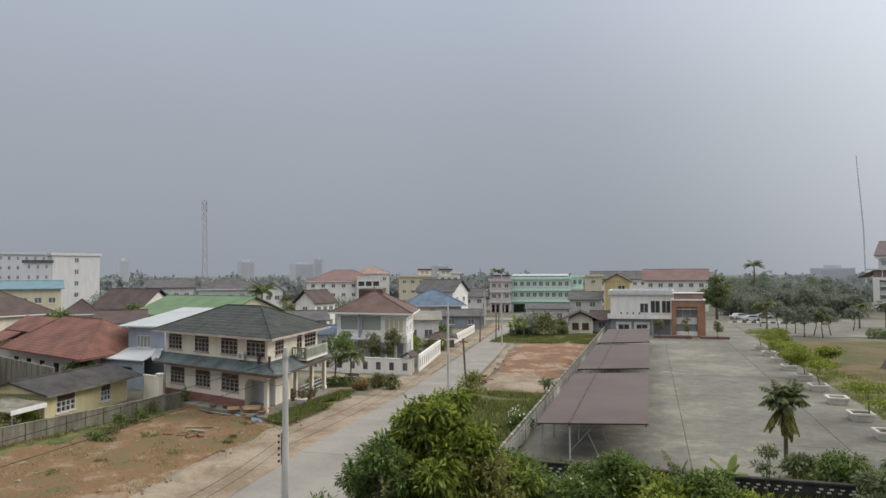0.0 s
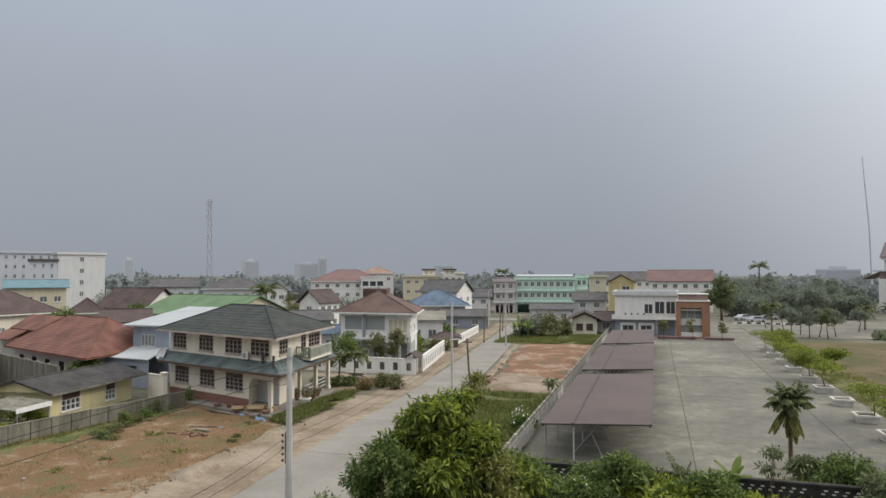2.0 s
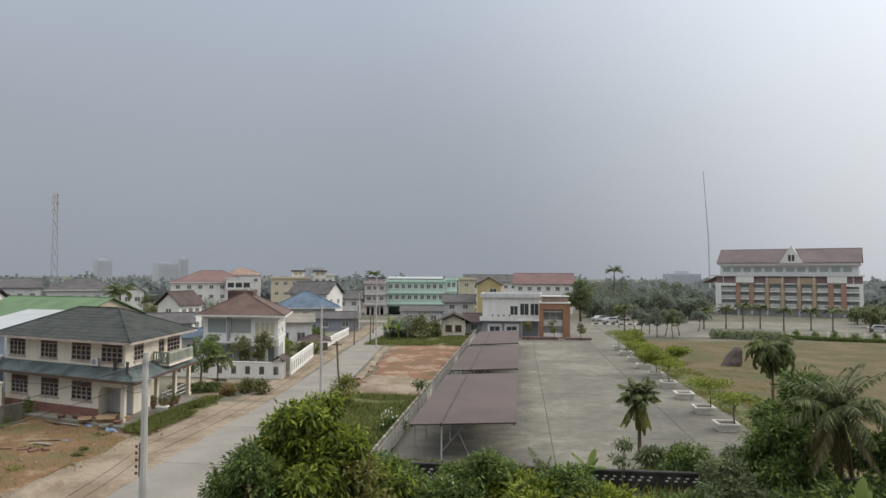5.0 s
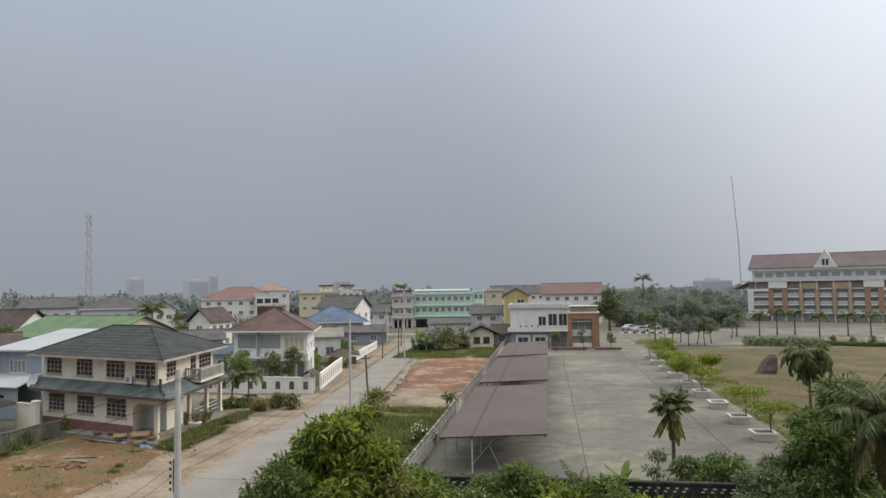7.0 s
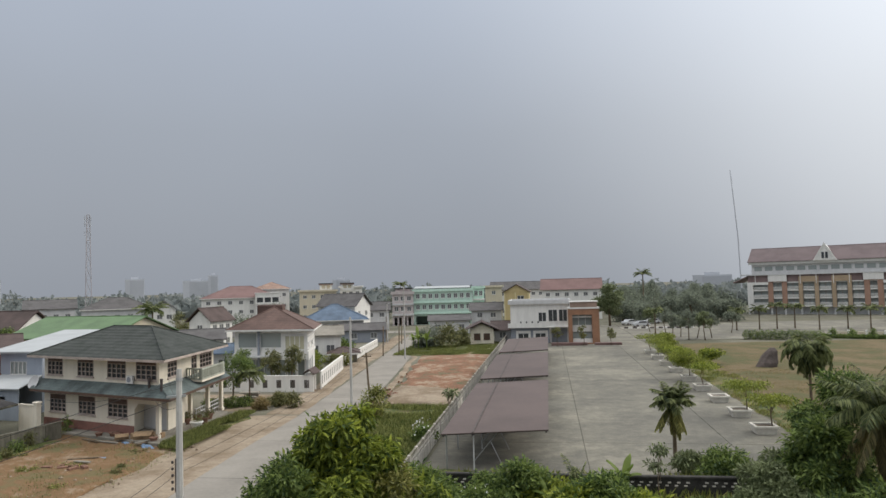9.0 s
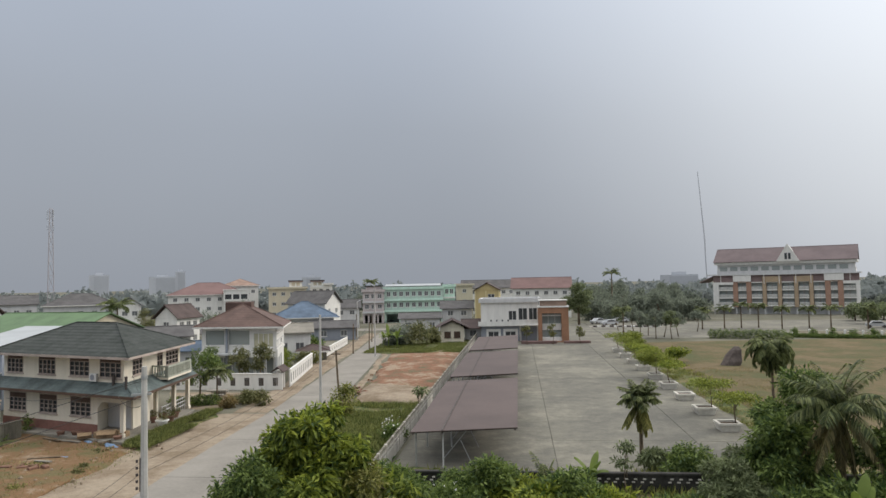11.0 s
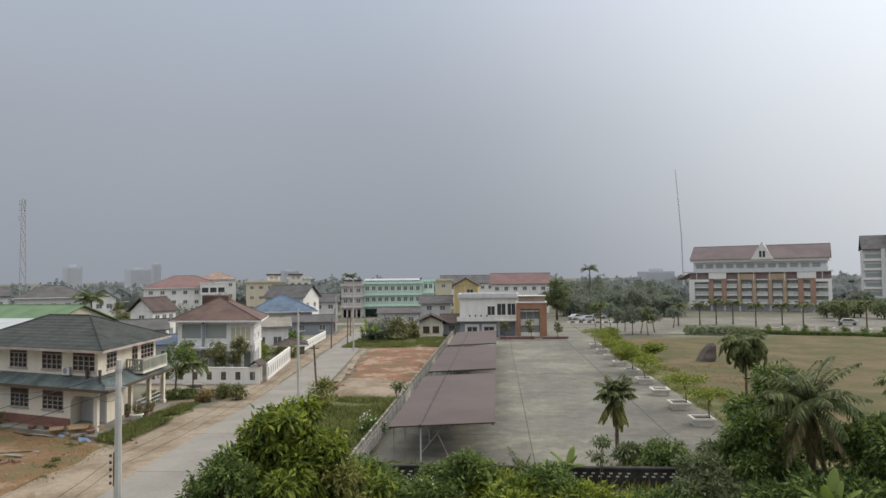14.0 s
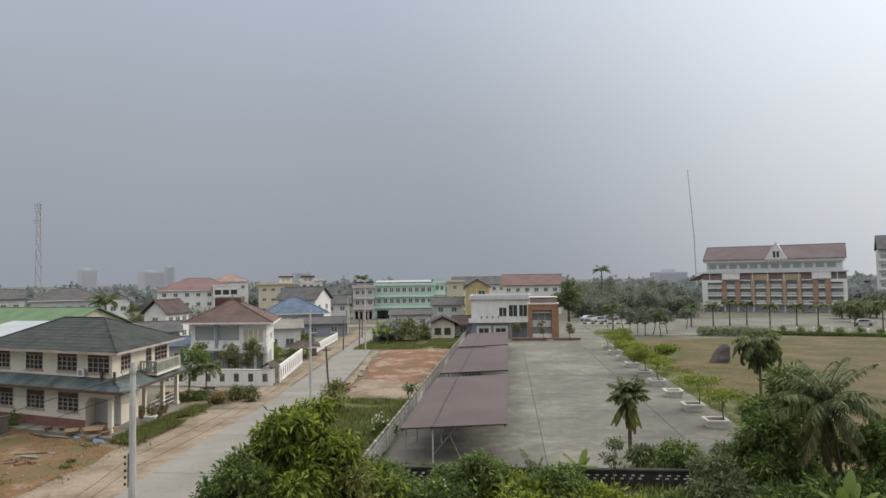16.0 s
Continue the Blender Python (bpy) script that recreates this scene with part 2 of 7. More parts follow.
M_RSHED = surface("weathered_dark_sheet_roof", (0.058, 0.053, 0.052), 0.8, 0.3, 0.8, 5, 0.3)
M_RTURQ = surface("turquoise_metal_roof", (0.115, 0.205, 0.24), 0.55, 0.12, 0.4, 5, 0.1)
M_FRAMEB = surface("brown_window_frame", (0.11, 0.07, 0.052), 0.6, 0.15, 1, 8)
M_FRAMEW = surface("white_window_frame", (0.70, 0.70, 0.68), 0.6, 0.08, 1, 8)
M_GLASS = glassy("dark_glass")
# pale pane colour stands in for a reflected sky
M_GLASSG = glassy("sky_paled_glass", (0.28, 0.31, 0.30), 0.2)
# far windows: mid-grey base colour puts haze over the dark panes
M_GLASSH = glassy("hazed_window_glass", (0.13, 0.135, 0.14), 0.3)
# near-black colour puts indoor shade into whatever wears it
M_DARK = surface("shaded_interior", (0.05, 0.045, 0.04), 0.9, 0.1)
M_BARK = surface("bark", (0.17, 0.13, 0.09), 0.95, 0.3, 1.5, 9, 0.6)
M_MANGO = leafy("mango_leaf", (0.055, 0.092, 0.02), (0.29, 0.34, 0.055))
M_BUSH = leafy("bush_leaf", (0.05, 0.088, 0.028), (0.23, 0.30, 0.08))
M_BUSHL = leafy("bright_bush_leaf", (0.075, 0.12, 0.02), (0.36, 0.40, 0.06))
M_OLIVE = leafy("olive_leaf", (0.085, 0.10, 0.04), (0.27, 0.26, 0.11))
# leaf greens greyed and lightened to carry the air's haze on far trees
M_FARLEAF = leafy("hazed_green_leaf", (0.14, 0.165, 0.13), (0.275, 0.305, 0.23), 0.8)
M_LIME = leafy("lime_leaf", (0.11, 0.145, 0.025), (0.33, 0.37, 0.065))
M_WEED = leafy("weed_blade", (0.11, 0.135, 0.036), (0.34, 0.335, 0.10))
M_DRYWEED = leafy("dry_blade", (0.17, 0.13, 0.05), (0.36, 0.28, 0.13))
M_PALM = leafy("palm_leaflet", (0.05, 0.072, 0.03), (0.27, 0.30, 0.12))
M_PALMDRY = leafy("dead_frond", (0.13, 0.12, 0.06), (0.34, 0.29, 0.14))
M_PALMYEL = leafy("yellowing_frond", (0.10, 0.11, 0.035), (0.36, 0.34, 0.11))
M_PALEG = leafy("pale_grey_green_leaf", (0.085, 0.11, 0.05), (0.26, 0.30, 0.15))
M_BANANA = leafy("banana_leaf", (0.075, 0.125, 0.028), (0.22, 0.28, 0.06))
# sunlight in the mango's young top leaves; own colour on the yellow shrub
M_SUNLEAF = leafy("sunlit_yellow_leaf", (0.18, 0.235, 0.03), (0.42, 0.46, 0.06))
M_SERE = leafy("brownish_leaf", (0.105, 0.115, 0.035), (0.31, 0.30, 0.085))
M_BALUS = surface("grey_green_balustrade", (0.40, 0.42, 0.36), 0.85, 0.2, 0.8, 7, 0.2, streak=True)
M_BRICK = surface("dusty_brick", (0.22, 0.125, 0.09), 0.9, 0.25, 2.0, 9, 0.3)
M_CARD = surface("old_cardboard", (0.36, 0.25, 0.15), 0.9, 0.2, 2.0, 8, 0.1)
M_CURTAIN = glassy("curtained_glass", (0.46, 0.44, 0.32), 0.25)
M_WEEDL = leafy("yellow_green_weed", (0.09, 0.118, 0.035), (0.29, 0.305, 0.10))
M_FENCE = surface("weathered_fence_concrete", (0.50, 0.475, 0.43), 0.9, 0.2, 0.6, 6, 0.2, streak=True)
M_PETAL = surface("white_petal", (0.8, 0.8, 0.76), 0.7, 0.05)
M_SOIL = surface("dark_soil", (0.09, 0.065, 0.045), 0.95, 0.3, 2, 9, 0.5)
M_STONE = surface("rough_stone", (0.14, 0.115, 0.105), 0.9, 0.3, 0.6, 4, 0.8)
M_TUB = surface("weathered_white_concrete", (0.62, 0.59, 0.53), 0.85, 0.15, 1.2, 7, 0.15)
M_CAR = surface("silver_car_paint", (0.55, 0.56, 0.58), 0.35, 0.05, 1, 5, 0.02, metal=0.4)
M_TARP = surface("blue_plastic_sheet", (0.17, 0.26, 0.40), 0.5, 0.15, 2, 8, 0.2)


# ---------------- mesh kit ----------------
class Geo:
    def __init__(self):
        self.v, self.f = [], []

    def add(self, verts, faces):
        k = len(self.v)
        self.v += [tuple(p) for p in verts]
        self.f += [tuple(i + k for i in q) for q in faces]
        return self

    def box(self, x0, x1, y0, y1, z0, z1, bev=0.0):
        if bev <= 0:
            return self.add([(x0, y0, z0), (x1, y0, z0), (x1, y1, z0), (x0, y1, z0), (x0, y0, z1), (x1, y0, z1), (x1, y1, z1), (x0, y1, z1)],
                            [(3, 2, 1, 0), (4, 5, 6, 7), (0, 1, 5, 4), (1, 2, 6, 5), (2, 3, 7, 6), (3, 0, 4, 7)])
        b, v = bev, []
        for z, i in ((z0, 0), (z1 - b, 0), (z1, b)):
            v += [(x0 + i, y0 + i, z), (x1 - i, y0 + i, z), (x1 - i, y1 - i, z), (x0 + i, y1 - i, z)]
        f = [(3, 2, 1, 0), (8, 9, 10, 11)]
        for r in (0, 4):
            f += [(r + i, r + (i + 1) % 4, r + 4 + (i + 1) % 4, r + 4 + i) for i in range(4)]
        return self.add(v, f)

    def tube(self, pts, radii, seg=8, cap=True):
        """A round bar through the points."""
        rings, pts = [], [Vector(p) for p in pts]
        for i, p in enumerate(pts):
            d = (pts[min(i + 1, len(pts) - 1)] - pts[max(i - 1, 0)]).normalized()
            a = d.orthogonal().normalized() if abs(d.z) < 0.99 else Vector((1, 0, 0))
            b = d.cross(a).normalized()
            a = b.cross(d)
            r = radii[i] if hasattr(radii, "__len__") else radii
            rings.append([p + (a * math.cos(6.28318 * k / seg) + b * math.sin(6.28318 * k / seg)) * r for k in range(seg)])
        v = [q for ring in rings for q in ring]
        f = [(i * seg + k, i * seg + (k + 1) % seg, (i + 1) * seg + (k + 1) % seg, (i + 1) * seg + k) for i in range(len(pts) - 1) for k in range(seg)]
        if cap:
            f += [tuple(reversed(range(seg))), tuple(range(len(v) - seg, len(v)))]
        return self.add(v, f)

    def slab(self, top, drop):
        """A closed slab: the polygon top (counter-clockwise from above), and its copy lowered by drop."""
        n = len(top)
        v = list(top) + [(p[0], p[1], p[2] - drop) for p in top]
        return self.add(v, [tuple(range(n)), tuple(reversed(range(n, 2 * n)))] + [(i, n + i, n + (i + 1) % n, (i + 1) % n) for i in range(n)])

    def holed(self, length, height, openings, thick):
        """An upright wall along x from 0, its outer face at y=0, with openings (x, z, w, h) right through."""
        xs = sorted({0, length, *[o[0] for o in openings], *[o[0] + o[2] for o in openings]})
        zs = sorted({0, height, *[o[1] for o in openings], *[o[1] + o[3] for o in openings]})
        xs, zs = [x for x in xs if 0 <= x <= length], [z for z in zs if 0 <= z <= height]

        def solid(i, k):
            if not (0 <= i < len(xs) - 1 and 0 <= k < len(zs) - 1):
                return False
            x, z = (xs[i] + xs[i + 1]) / 2, (zs[k] + zs[k + 1]) / 2
            return not any(o[0] < x < o[0] + o[2] and o[1] < z < o[1] + o[3] for o in openings)

        for i in range(len(xs) - 1):
            for k in range(len(zs) - 1):
                if not solid(i, k):
                    continue
                a, b, c, d = xs[i], xs[i + 1], zs[k], zs[k + 1]
                self.add([(a, 0, c), (b, 0, c), (b, 0, d), (a, 0, d)], [(0, 1, 2, 3)])
                self.add([(a, thick, c), (b, thick, c), (b, thick, d), (a, thick, d)], [(3, 2, 1, 0)])
                for di, dk, q in ((-1, 0, (a, c, a, d)), (1, 0, (b, c, b, d)), (0, -1, (a, c, b, c)), (0, 1, (a, d, b, d))):
                    if not solid(i + di, k + dk):
                        self.add([(q[0], 0, q[1]), (q[2], 0, q[3]), (q[2], thick, q[3]), (q[0], thick, q[1])], [(0, 1, 2, 3)])
        return self

    def moved(self, m):
        self.v = [tuple(m @ Vector(p)) for p in self.v]
        return self


SKEW = {}


def spot(bearing, dist):
    """A place on the ground by its bearing from the eye (degrees to the left of the yard's line) and distance."""
    return -math.sin(radians(bearing)) * dist, math.cos(radians(bearing)) * dist


def mesh_of(name, geo, mat, m=None, smooth=False):
    me = bpy.data.meshes.new(name)
    vs = geo.v if m is None else [tuple(m @ Vector(p)) for p in geo.v]
    me.from_pydata(vs, [], geo.f)
    if smooth:
        me.polygons.foreach_set("use_smooth", [True] * len(me.polygons))
    me.materials.append(mat)
    me.update()
    return me


def thing(name, loc, rot=0.0, label="", category="", group="", kind="", skew=None):
    """An Empty at a thing's base. skew: the plan's angle between front and side, in degrees, where it is not square."""
    ob = new(name)
    ob.matrix_world = pose(loc[0], loc[1], loc[2] if len(loc) > 2 else 0, 0, 0, rot)
    ob.empty_display_size = 0.3
    if skew:
        SKEW[ob] = Matrix(((1, math.cos(radians(skew)), 0, 0), (0, math.sin(radians(skew)), 0, 0), (0, 0, 1, 0), (0, 0, 0, 1)))
    return tagged(ob, label, category, group, kind)


def part(name, geo, mat, parent, label="", smooth=False, kind=""):
    root = parent if parent.parent is None else parent.parent
    ob = new(name, mesh_of(name, geo, mat, SKEW.get(root), smooth))
    ob.parent = parent
    return tagged(ob, label=label, kind=kind)


def solo(name, geo, mat, label, category, kind="", smooth=False, loc=None, rot=0, group=""):
    ob = new(name, mesh_of(name, geo, mat, None, smooth))
    if loc:
        ob.matrix_world = pose(loc[0], loc[1], loc[2] if len(loc) > 2 else 0, 0, 0, rot)
    return tagged(ob, label, category, group, kind)


# ---------------- building kit ----------------
def face_matrix(face, w, d):
    return {"front": Matrix.Identity(4), "right": pose(w, 0, 0, 0, 0, 90), "back": pose(w, d, 0, 0, 0, 180), "left": pose(0, d, 0, 0, 0, -90)}[face]


def window(root, m, x, z, w, h, cols=2, rows=1, frame=M_FRAMEW, glass=M_GLASS, sill=True, top=0.0):
    """A glazed opening: frame with glazing bars, pane, sill; top: the height of a dark transom above the bars."""
    t, hh = 0.07, h - top
    lights = [(t * 0.8 + i * (w - 0.4 * t) / cols, t + k * (hh - t) / rows, (w - 0.4 * t) / cols - t * 1.2, (hh - t) / rows - t * 0.8) for i in range(cols) for k in range(rows)]
    g = Geo().holed(w, h, lights, 0.12).moved(Matrix.Translation((x, -0.02, z)))
    fr = part("window", g.moved(m), frame, root)
    part("pane", Geo().box(x + 0.01, x + w - 0.01, 0.104, 0.12, z + 0.01, z + h - 0.01).moved(m), glass, fr)
    if top:
        part("transom", Geo().box(x + t, x + w - t, -0.026, -0.021, z + hh, z + h - t).moved(m), M_FRAMEB, fr)
    if sill:
        part("sill", Geo().box(x - 0.08, x + w + 0.08, -0.12, 0.0, z - 0.09, z - 0.003).moved(m), M_WHITE if frame is M_FRAMEW else frame, fr)
    return fr


def shell(root, w, d, h, mat, wins, z0=0.0, thick=0.2, slabs=(), opens=None, **kw):
    """Four walls with their openings and windows. wins: face -> list of (x, z, w, h[, cols, rows]); opens: openings left unglazed."""
    opens = opens or {}
    for face, length in (("front", w), ("right", d), ("back", w), ("left", d)):
        m = Matrix.Translation((0, 0, z0)) @ face_matrix(face, w, d)
        ws = wins.get(face, [])
        cut = 0 if face in ("front", "back") else thick
        ops = [(o[0] - cut, o[1], o[2], o[3]) for o in [*ws, *opens.get(face, [])]]
        part("wall", Geo().holed(length - 2 * cut, h, ops, thick).moved(m @ Matrix.Translation((cut, 0, 0))), mat, root)
        for o in ws:
            c, r = (o[4], o[5]) if len(o) > 4 else (2, 1)
            window(root, m, o[0], o[1], o[2], o[3], c, r, **kw)
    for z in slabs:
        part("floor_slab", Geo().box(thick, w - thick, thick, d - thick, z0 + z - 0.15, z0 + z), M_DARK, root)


def hip_roof(root, x0, x1, y0, y1, z, h, mat, inset=None, thick=0.14, caps=True, fascia=M_WHITE):
    w, d = x1 - x0, y1 - y0
    i = inset if inset is not None else min(w, d) / 2
    if w >= d:
        r0, r1 = (x0 + i, (y0 + y1) / 2, z + h), (x1 - i, (y0 + y1) / 2, z + h)
    else:
        r0, r1 = ((x0 + x1) / 2, y0 + i, z + h), ((x0 + x1) / 2, y1 - i, z + h)
    a, b, c, e = (x0, y0, z), (x1, y0, z), (x1, y1, z), (x0, y1, z)
    if w >= d:
        tops = [(a, b, r1, r0), (b, c, r1), (c, e, r0, r1), (e, a, r0)]
    else:
        tops = [(a, b, r0), (b, c, r1, r0), (c, e, r1), (e, a, r0, r1)]
    g = Geo()
    for q in tops:
        g.add(q, [tuple(range(len(q)))])
    lo = [(p[0], p[1], z - thick) for p in (a, b, c, e)]
    g.add(lo, [(3, 2, 1, 0)])
    roof = part("roof", g, mat, root)
    fg = Geo()
    o = 0.03
    fg.box(x0 - o, x1 + o, y0 - o, y0, z - thick - 0.06, z - 0.01).box(x0 - o, x1 + o, y1, y1 + o, z - thick - 0.06, z - 0.01)
    fg.box(x0 - o, x0, y0, y1, z - thick - 0.06, z - 0.01).box(x1, x1 + o, y0, y1, z - thick - 0.06, z - 0.01)
    part("fascia", fg, fascia, root)
    if caps:
        g = Geo()
        ends = [(a, r0), (e, r0 if w >= d else r1), (b, r1 if w >= d else r0), (c, r1), (r0, r1)]
        for p, q in ends:
            if (Vector(p) - Vector(q)).length > 0.05:
                g.tube([p, q], 0.09, 6)
        part("ridge_cap", g, mat, roof)
    return roof


def gable_roof(root, x0, x1, y0, y1, z, h, mat, along="x", thick=0.14, wall=None, inset=0.4):
    """Two slopes; the ridge runs along x or y; wall: the material of the two gable triangles."""
    g = Geo()
    if along == "x":
        ym = (y0 + y1) / 2
        g.slab([(x0, y0, z), (x1, y0, z), (x1, ym, z + h), (x0, ym, z + h)], thick)
        g.slab([(x0, ym, z + h), (x1, ym, z + h), (x1, y1, z), (x0, y1, z)], thick)
        tri = [((x, y0 + inset, z), (x, y1 - inset, z), (x, ym, z + h * (1 - inset / (ym - y0)))) for x in (x0 + inset, x1 - inset)]
        off = (0.15, 0, 0)
        cap = [(x0, ym, z + h), (x1, ym, z + h)]
    else:
        xm = (x0 + x1) / 2
        g.slab([(x0, y0, z), (xm, y0, z + h), (xm, y1, z + h), (x0, y1, z)], thick)
        g.slab([(xm, y0, z + h), (x1, y0, z), (x1, y1, z), (xm, y1, z + h)], thick)
        tri = [((x0 + inset, y, z), (x1 - inset, y, z), (xm, y, z + h * (1 - inset / (xm - x0)))) for y in (y0 + inset, y1 - inset)]
        off = (0, 0.15, 0)
        cap = [(xm, y0, z + h), (xm, y1, z + h)]
    roof = part("roof", g, mat, root)
    part("ridge_cap", Geo().tube(cap, 0.1, 6), mat, roof)
    if wall:
        for k, (p, q, r) in enumerate(tri):
            s = 1 if k == 0 else -1
            lo = [p, q, r]
            hi = [tuple(c + s * o for c, o in zip(v, off)) for v in lo]
            part("gable", Geo().add([*lo, *hi], [(0, 1, 2), (5, 4, 3), (0, 3, 4, 1), (1, 4, 5, 2), (2, 5, 3, 0)]), wall, root)
    return roof


def flat_roof(root, w, d, z, mat, over=0.3, thick=0.25, parapet=0.0):
    g = Geo().box(-over, w + over, -over, d + over, z, z + thick)
    roof = part("roof", g, mat, root)
    if parapet:
        a, b, c, e, t = -over, w + over, -over, d + over, 0.15
        pg = Geo().box(a, b, c, c + t, z + thick + 0.003, z + thick + parapet).box(a, b, e - t, e, z + thick + 0.003, z + thick + parapet)
        pg.box(a, a + t, c + t, e - t, z + thick + 0.003, z + thick + parapet).box(b - t, b, c + t, e - t, z + thick + 0.003, z + thick + parapet)
        part("parapet", pg, mat, root)
    return roof


def rows_of(length, n, w, z, h, edge=0.8, cols=2, rows=1):
    """n windows spread evenly along a wall."""
    step = (length - 2 * edge) / n
    return [(edge + step * (i + 0.5) - w / 2, z, w, h, cols, rows) for i in range(n)]


# ---------------- plant kit ----------------
def leaf_mesh(name, centres, size, mat, droop=0.5, seed=0, aspect=0.35, out=None):
    """Many pointed leaves, each two folded triangles pairs; out: the way each leaf points, before it droops."""
    r = np.random.default_rng(seed)
    c = np.asarray(centres, float)
    n = len(c)
    d = r.normal(size=(n, 3)) if out is None else np.asarray(out, float) + r.normal(size=(n, 3)) * 0.55
    d[:, 2] -= droop
    d /= np.linalg.norm(d, axis=1, keepdims=True) + 1e-9
    s = np.cross(d, r.normal(size=(n, 3)) * 0.6 + np.array([0, 0, 1.0]))
    s /= np.linalg.norm(s, axis=1, keepdims=True) + 1e-9
    k = np.cross(s, d)
    ln = (size * r.uniform(0.65, 1.3, n))[:, None]
    wd = ln * aspect
    v = np.empty((n, 4, 3))
    v[:, 0], v[:, 2] = c, c + d * ln - k * ln * 0.12
    v[:, 1] = c + d * ln * 0.45 + s * wd * 0.5 + k * wd * 0.18
    v[:, 3] = c + d * ln * 0.45 - s * wd * 0.5 + k * wd * 0.18
    tri = (np.arange(n)[:, None] * 4 + np.array([0, 1, 2, 0, 2, 3])).reshape(-1)
    me = bpy.data.meshes.new(name)
    me.vertices.add(4 * n)
    me.vertices.foreach_set("co", v.reshape(-1))
    me.loops.add(6 * n)
    me.loops.foreach_set("vertex_index", tri.astype(np.int32))
    me.polygons.add(2 * n)
    me.polygons.foreach_set("loop_start", np.arange(2 * n, dtype=np.int32) * 3)
    me.materials.append(mat)
    me.update(calc_edges=True)
    me.validate()
    return me


def blob_points(blobs, n, seed, shell_power=0.45, sprig=0.0, per=1):
    """Points in ellipsoids (x, y, z, rx, ry, rz), thicker near their skins; per: leaves in a sprig."""
    r = np.random.default_rng(seed)
    vol = np.array([b[3] * b[4] + b[4] * b[5] + b[3] * b[5] for b in blobs])
    pick = r.choice(len(blobs), n // per, p=vol / vol.sum())
    d = r.normal(size=(n // per, 3))
    d /= np.linalg.norm(d, axis=1, keepdims=True)
    rad = r.uniform(0, 1, (n // per, 1)) ** shell_power * r.uniform(0.86, 1.12, (n // per, 1))
    b = np.array(blobs)[pick]
    p = b[:, :3] + d * rad * b[:, 3:]
    if per > 1:
        p, d = np.repeat(p, per, 0) + r.normal(size=(len(p) * per, 3)) * sprig, np.repeat(d, per, 0)
    return p, d


def crown_blobs(cx, cy, z0, z1, radius, n, seed, flat=1.0):
    """An uneven crown of many overlapping clumps."""
    r = random.Random(seed)
    out, h = [], z1 - z0
    for _ in range(n):
        a, f = r.uniform(0, 6.283), r.uniform(0.05, 1.0)
        t = r.random()
        wide = math.sin(math.pi * (0.18 + 0.72 * t)) ** 0.8
        s = radius * r.uniform(0.24, 0.38)
        q = max(0.0, radius * wide - s * 0.75) * math.sqrt(f)
        out.append((cx + q * math.cos(a), cy + q * math.sin(a), z0 + s * 0.6 + (h - 1.4 * s) * t, s, s, s * 0.75 * flat))
    return out


def lobe_blobs(lobes, n, seed):
    """Clumps over the skins of several large rounded lobes (x, y, z, rx, ry, rz)."""
    r = random.Random(seed)
    out = []
    for x, y, z, rx, ry, rz in lobes:
        for _ in range(n):
            d = Vector((r.gauss(0, 1), r.gauss(0, 1), r.gauss(0.25, 1))).normalized()
            f, s = r.uniform(0.5, 0.97), r.uniform(0.14, 0.26) * (rx + rz) / 2
            out.append((x + d.x * rx * f, y + d.y * ry * f, max(0.3, z + d.z * rz * f), s, s, s * 0.8))
    return out


def limbs(base, top, blobs, r0, seed, count=6):
    r = random.Random(seed)
    b, t = Vector(base), Vector(top)
    mid = b.lerp(t, 0.5) + Vector((r.uniform(-0.1, 0.1), r.uniform(-0.1, 0.1), 0)) * (t - b).length
    g = Geo().tube([b, mid, t], [r0, r0 * 0.75, r0 * 0.45], 8)
    for q in r.sample(blobs, min(count, len(blobs))):
        e, s = Vector(q[:3]), b.lerp(t, r.uniform(0.45, 0.95))
        m = s.lerp(e, 0.5) + Vector((0, 0, 0.08 * (e - s).length))
        g.tube([s, m, e], [r0 * 0.4, r0 * 0.25, r0 * 0.08], 5, cap=False)
    return g


def tree(name, x, y, height, radius, leaves, size, mat, label, seed, z0=None, clumps=22, group="", droop=0.4, per=1, trunk=0.16, category="tree", flat=1.0, base=0.0, power=0.45, aspect=0.35, tips=None, lobes=None):
    root = thing(name, (x, y, base), math.degrees(math.atan2(-x, y)) if lobes else random.Random(seed).uniform(0, 360), label, category, group)
    z0 = height * 0.3 if z0 is None else z0
    blobs = lobe_blobs(lobes, clumps, seed) if lobes else crown_blobs(0, 0, z0, height, radius, clumps, seed, flat)
    part("trunk", limbs((0, 0, -0.1), (0, 0, z0 + (height - z0) * 0.6), blobs, trunk, seed), M_BARK, root, smooth=True)
    p, d = blob_points(blobs, leaves, seed, sprig=size * 0.35, per=per, shell_power=power)
    ob = new("crown", leaf_mesh("crown", p, size, mat, droop, seed, aspect, out=d))
    ob.parent = root
    # tips: brighter leaves on the crown's upward skin, painting sunlight there
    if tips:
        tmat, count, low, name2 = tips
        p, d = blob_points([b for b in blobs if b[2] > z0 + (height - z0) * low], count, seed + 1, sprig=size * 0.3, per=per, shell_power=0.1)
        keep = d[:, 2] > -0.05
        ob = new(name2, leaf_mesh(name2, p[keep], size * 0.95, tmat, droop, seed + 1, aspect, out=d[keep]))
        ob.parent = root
    return root


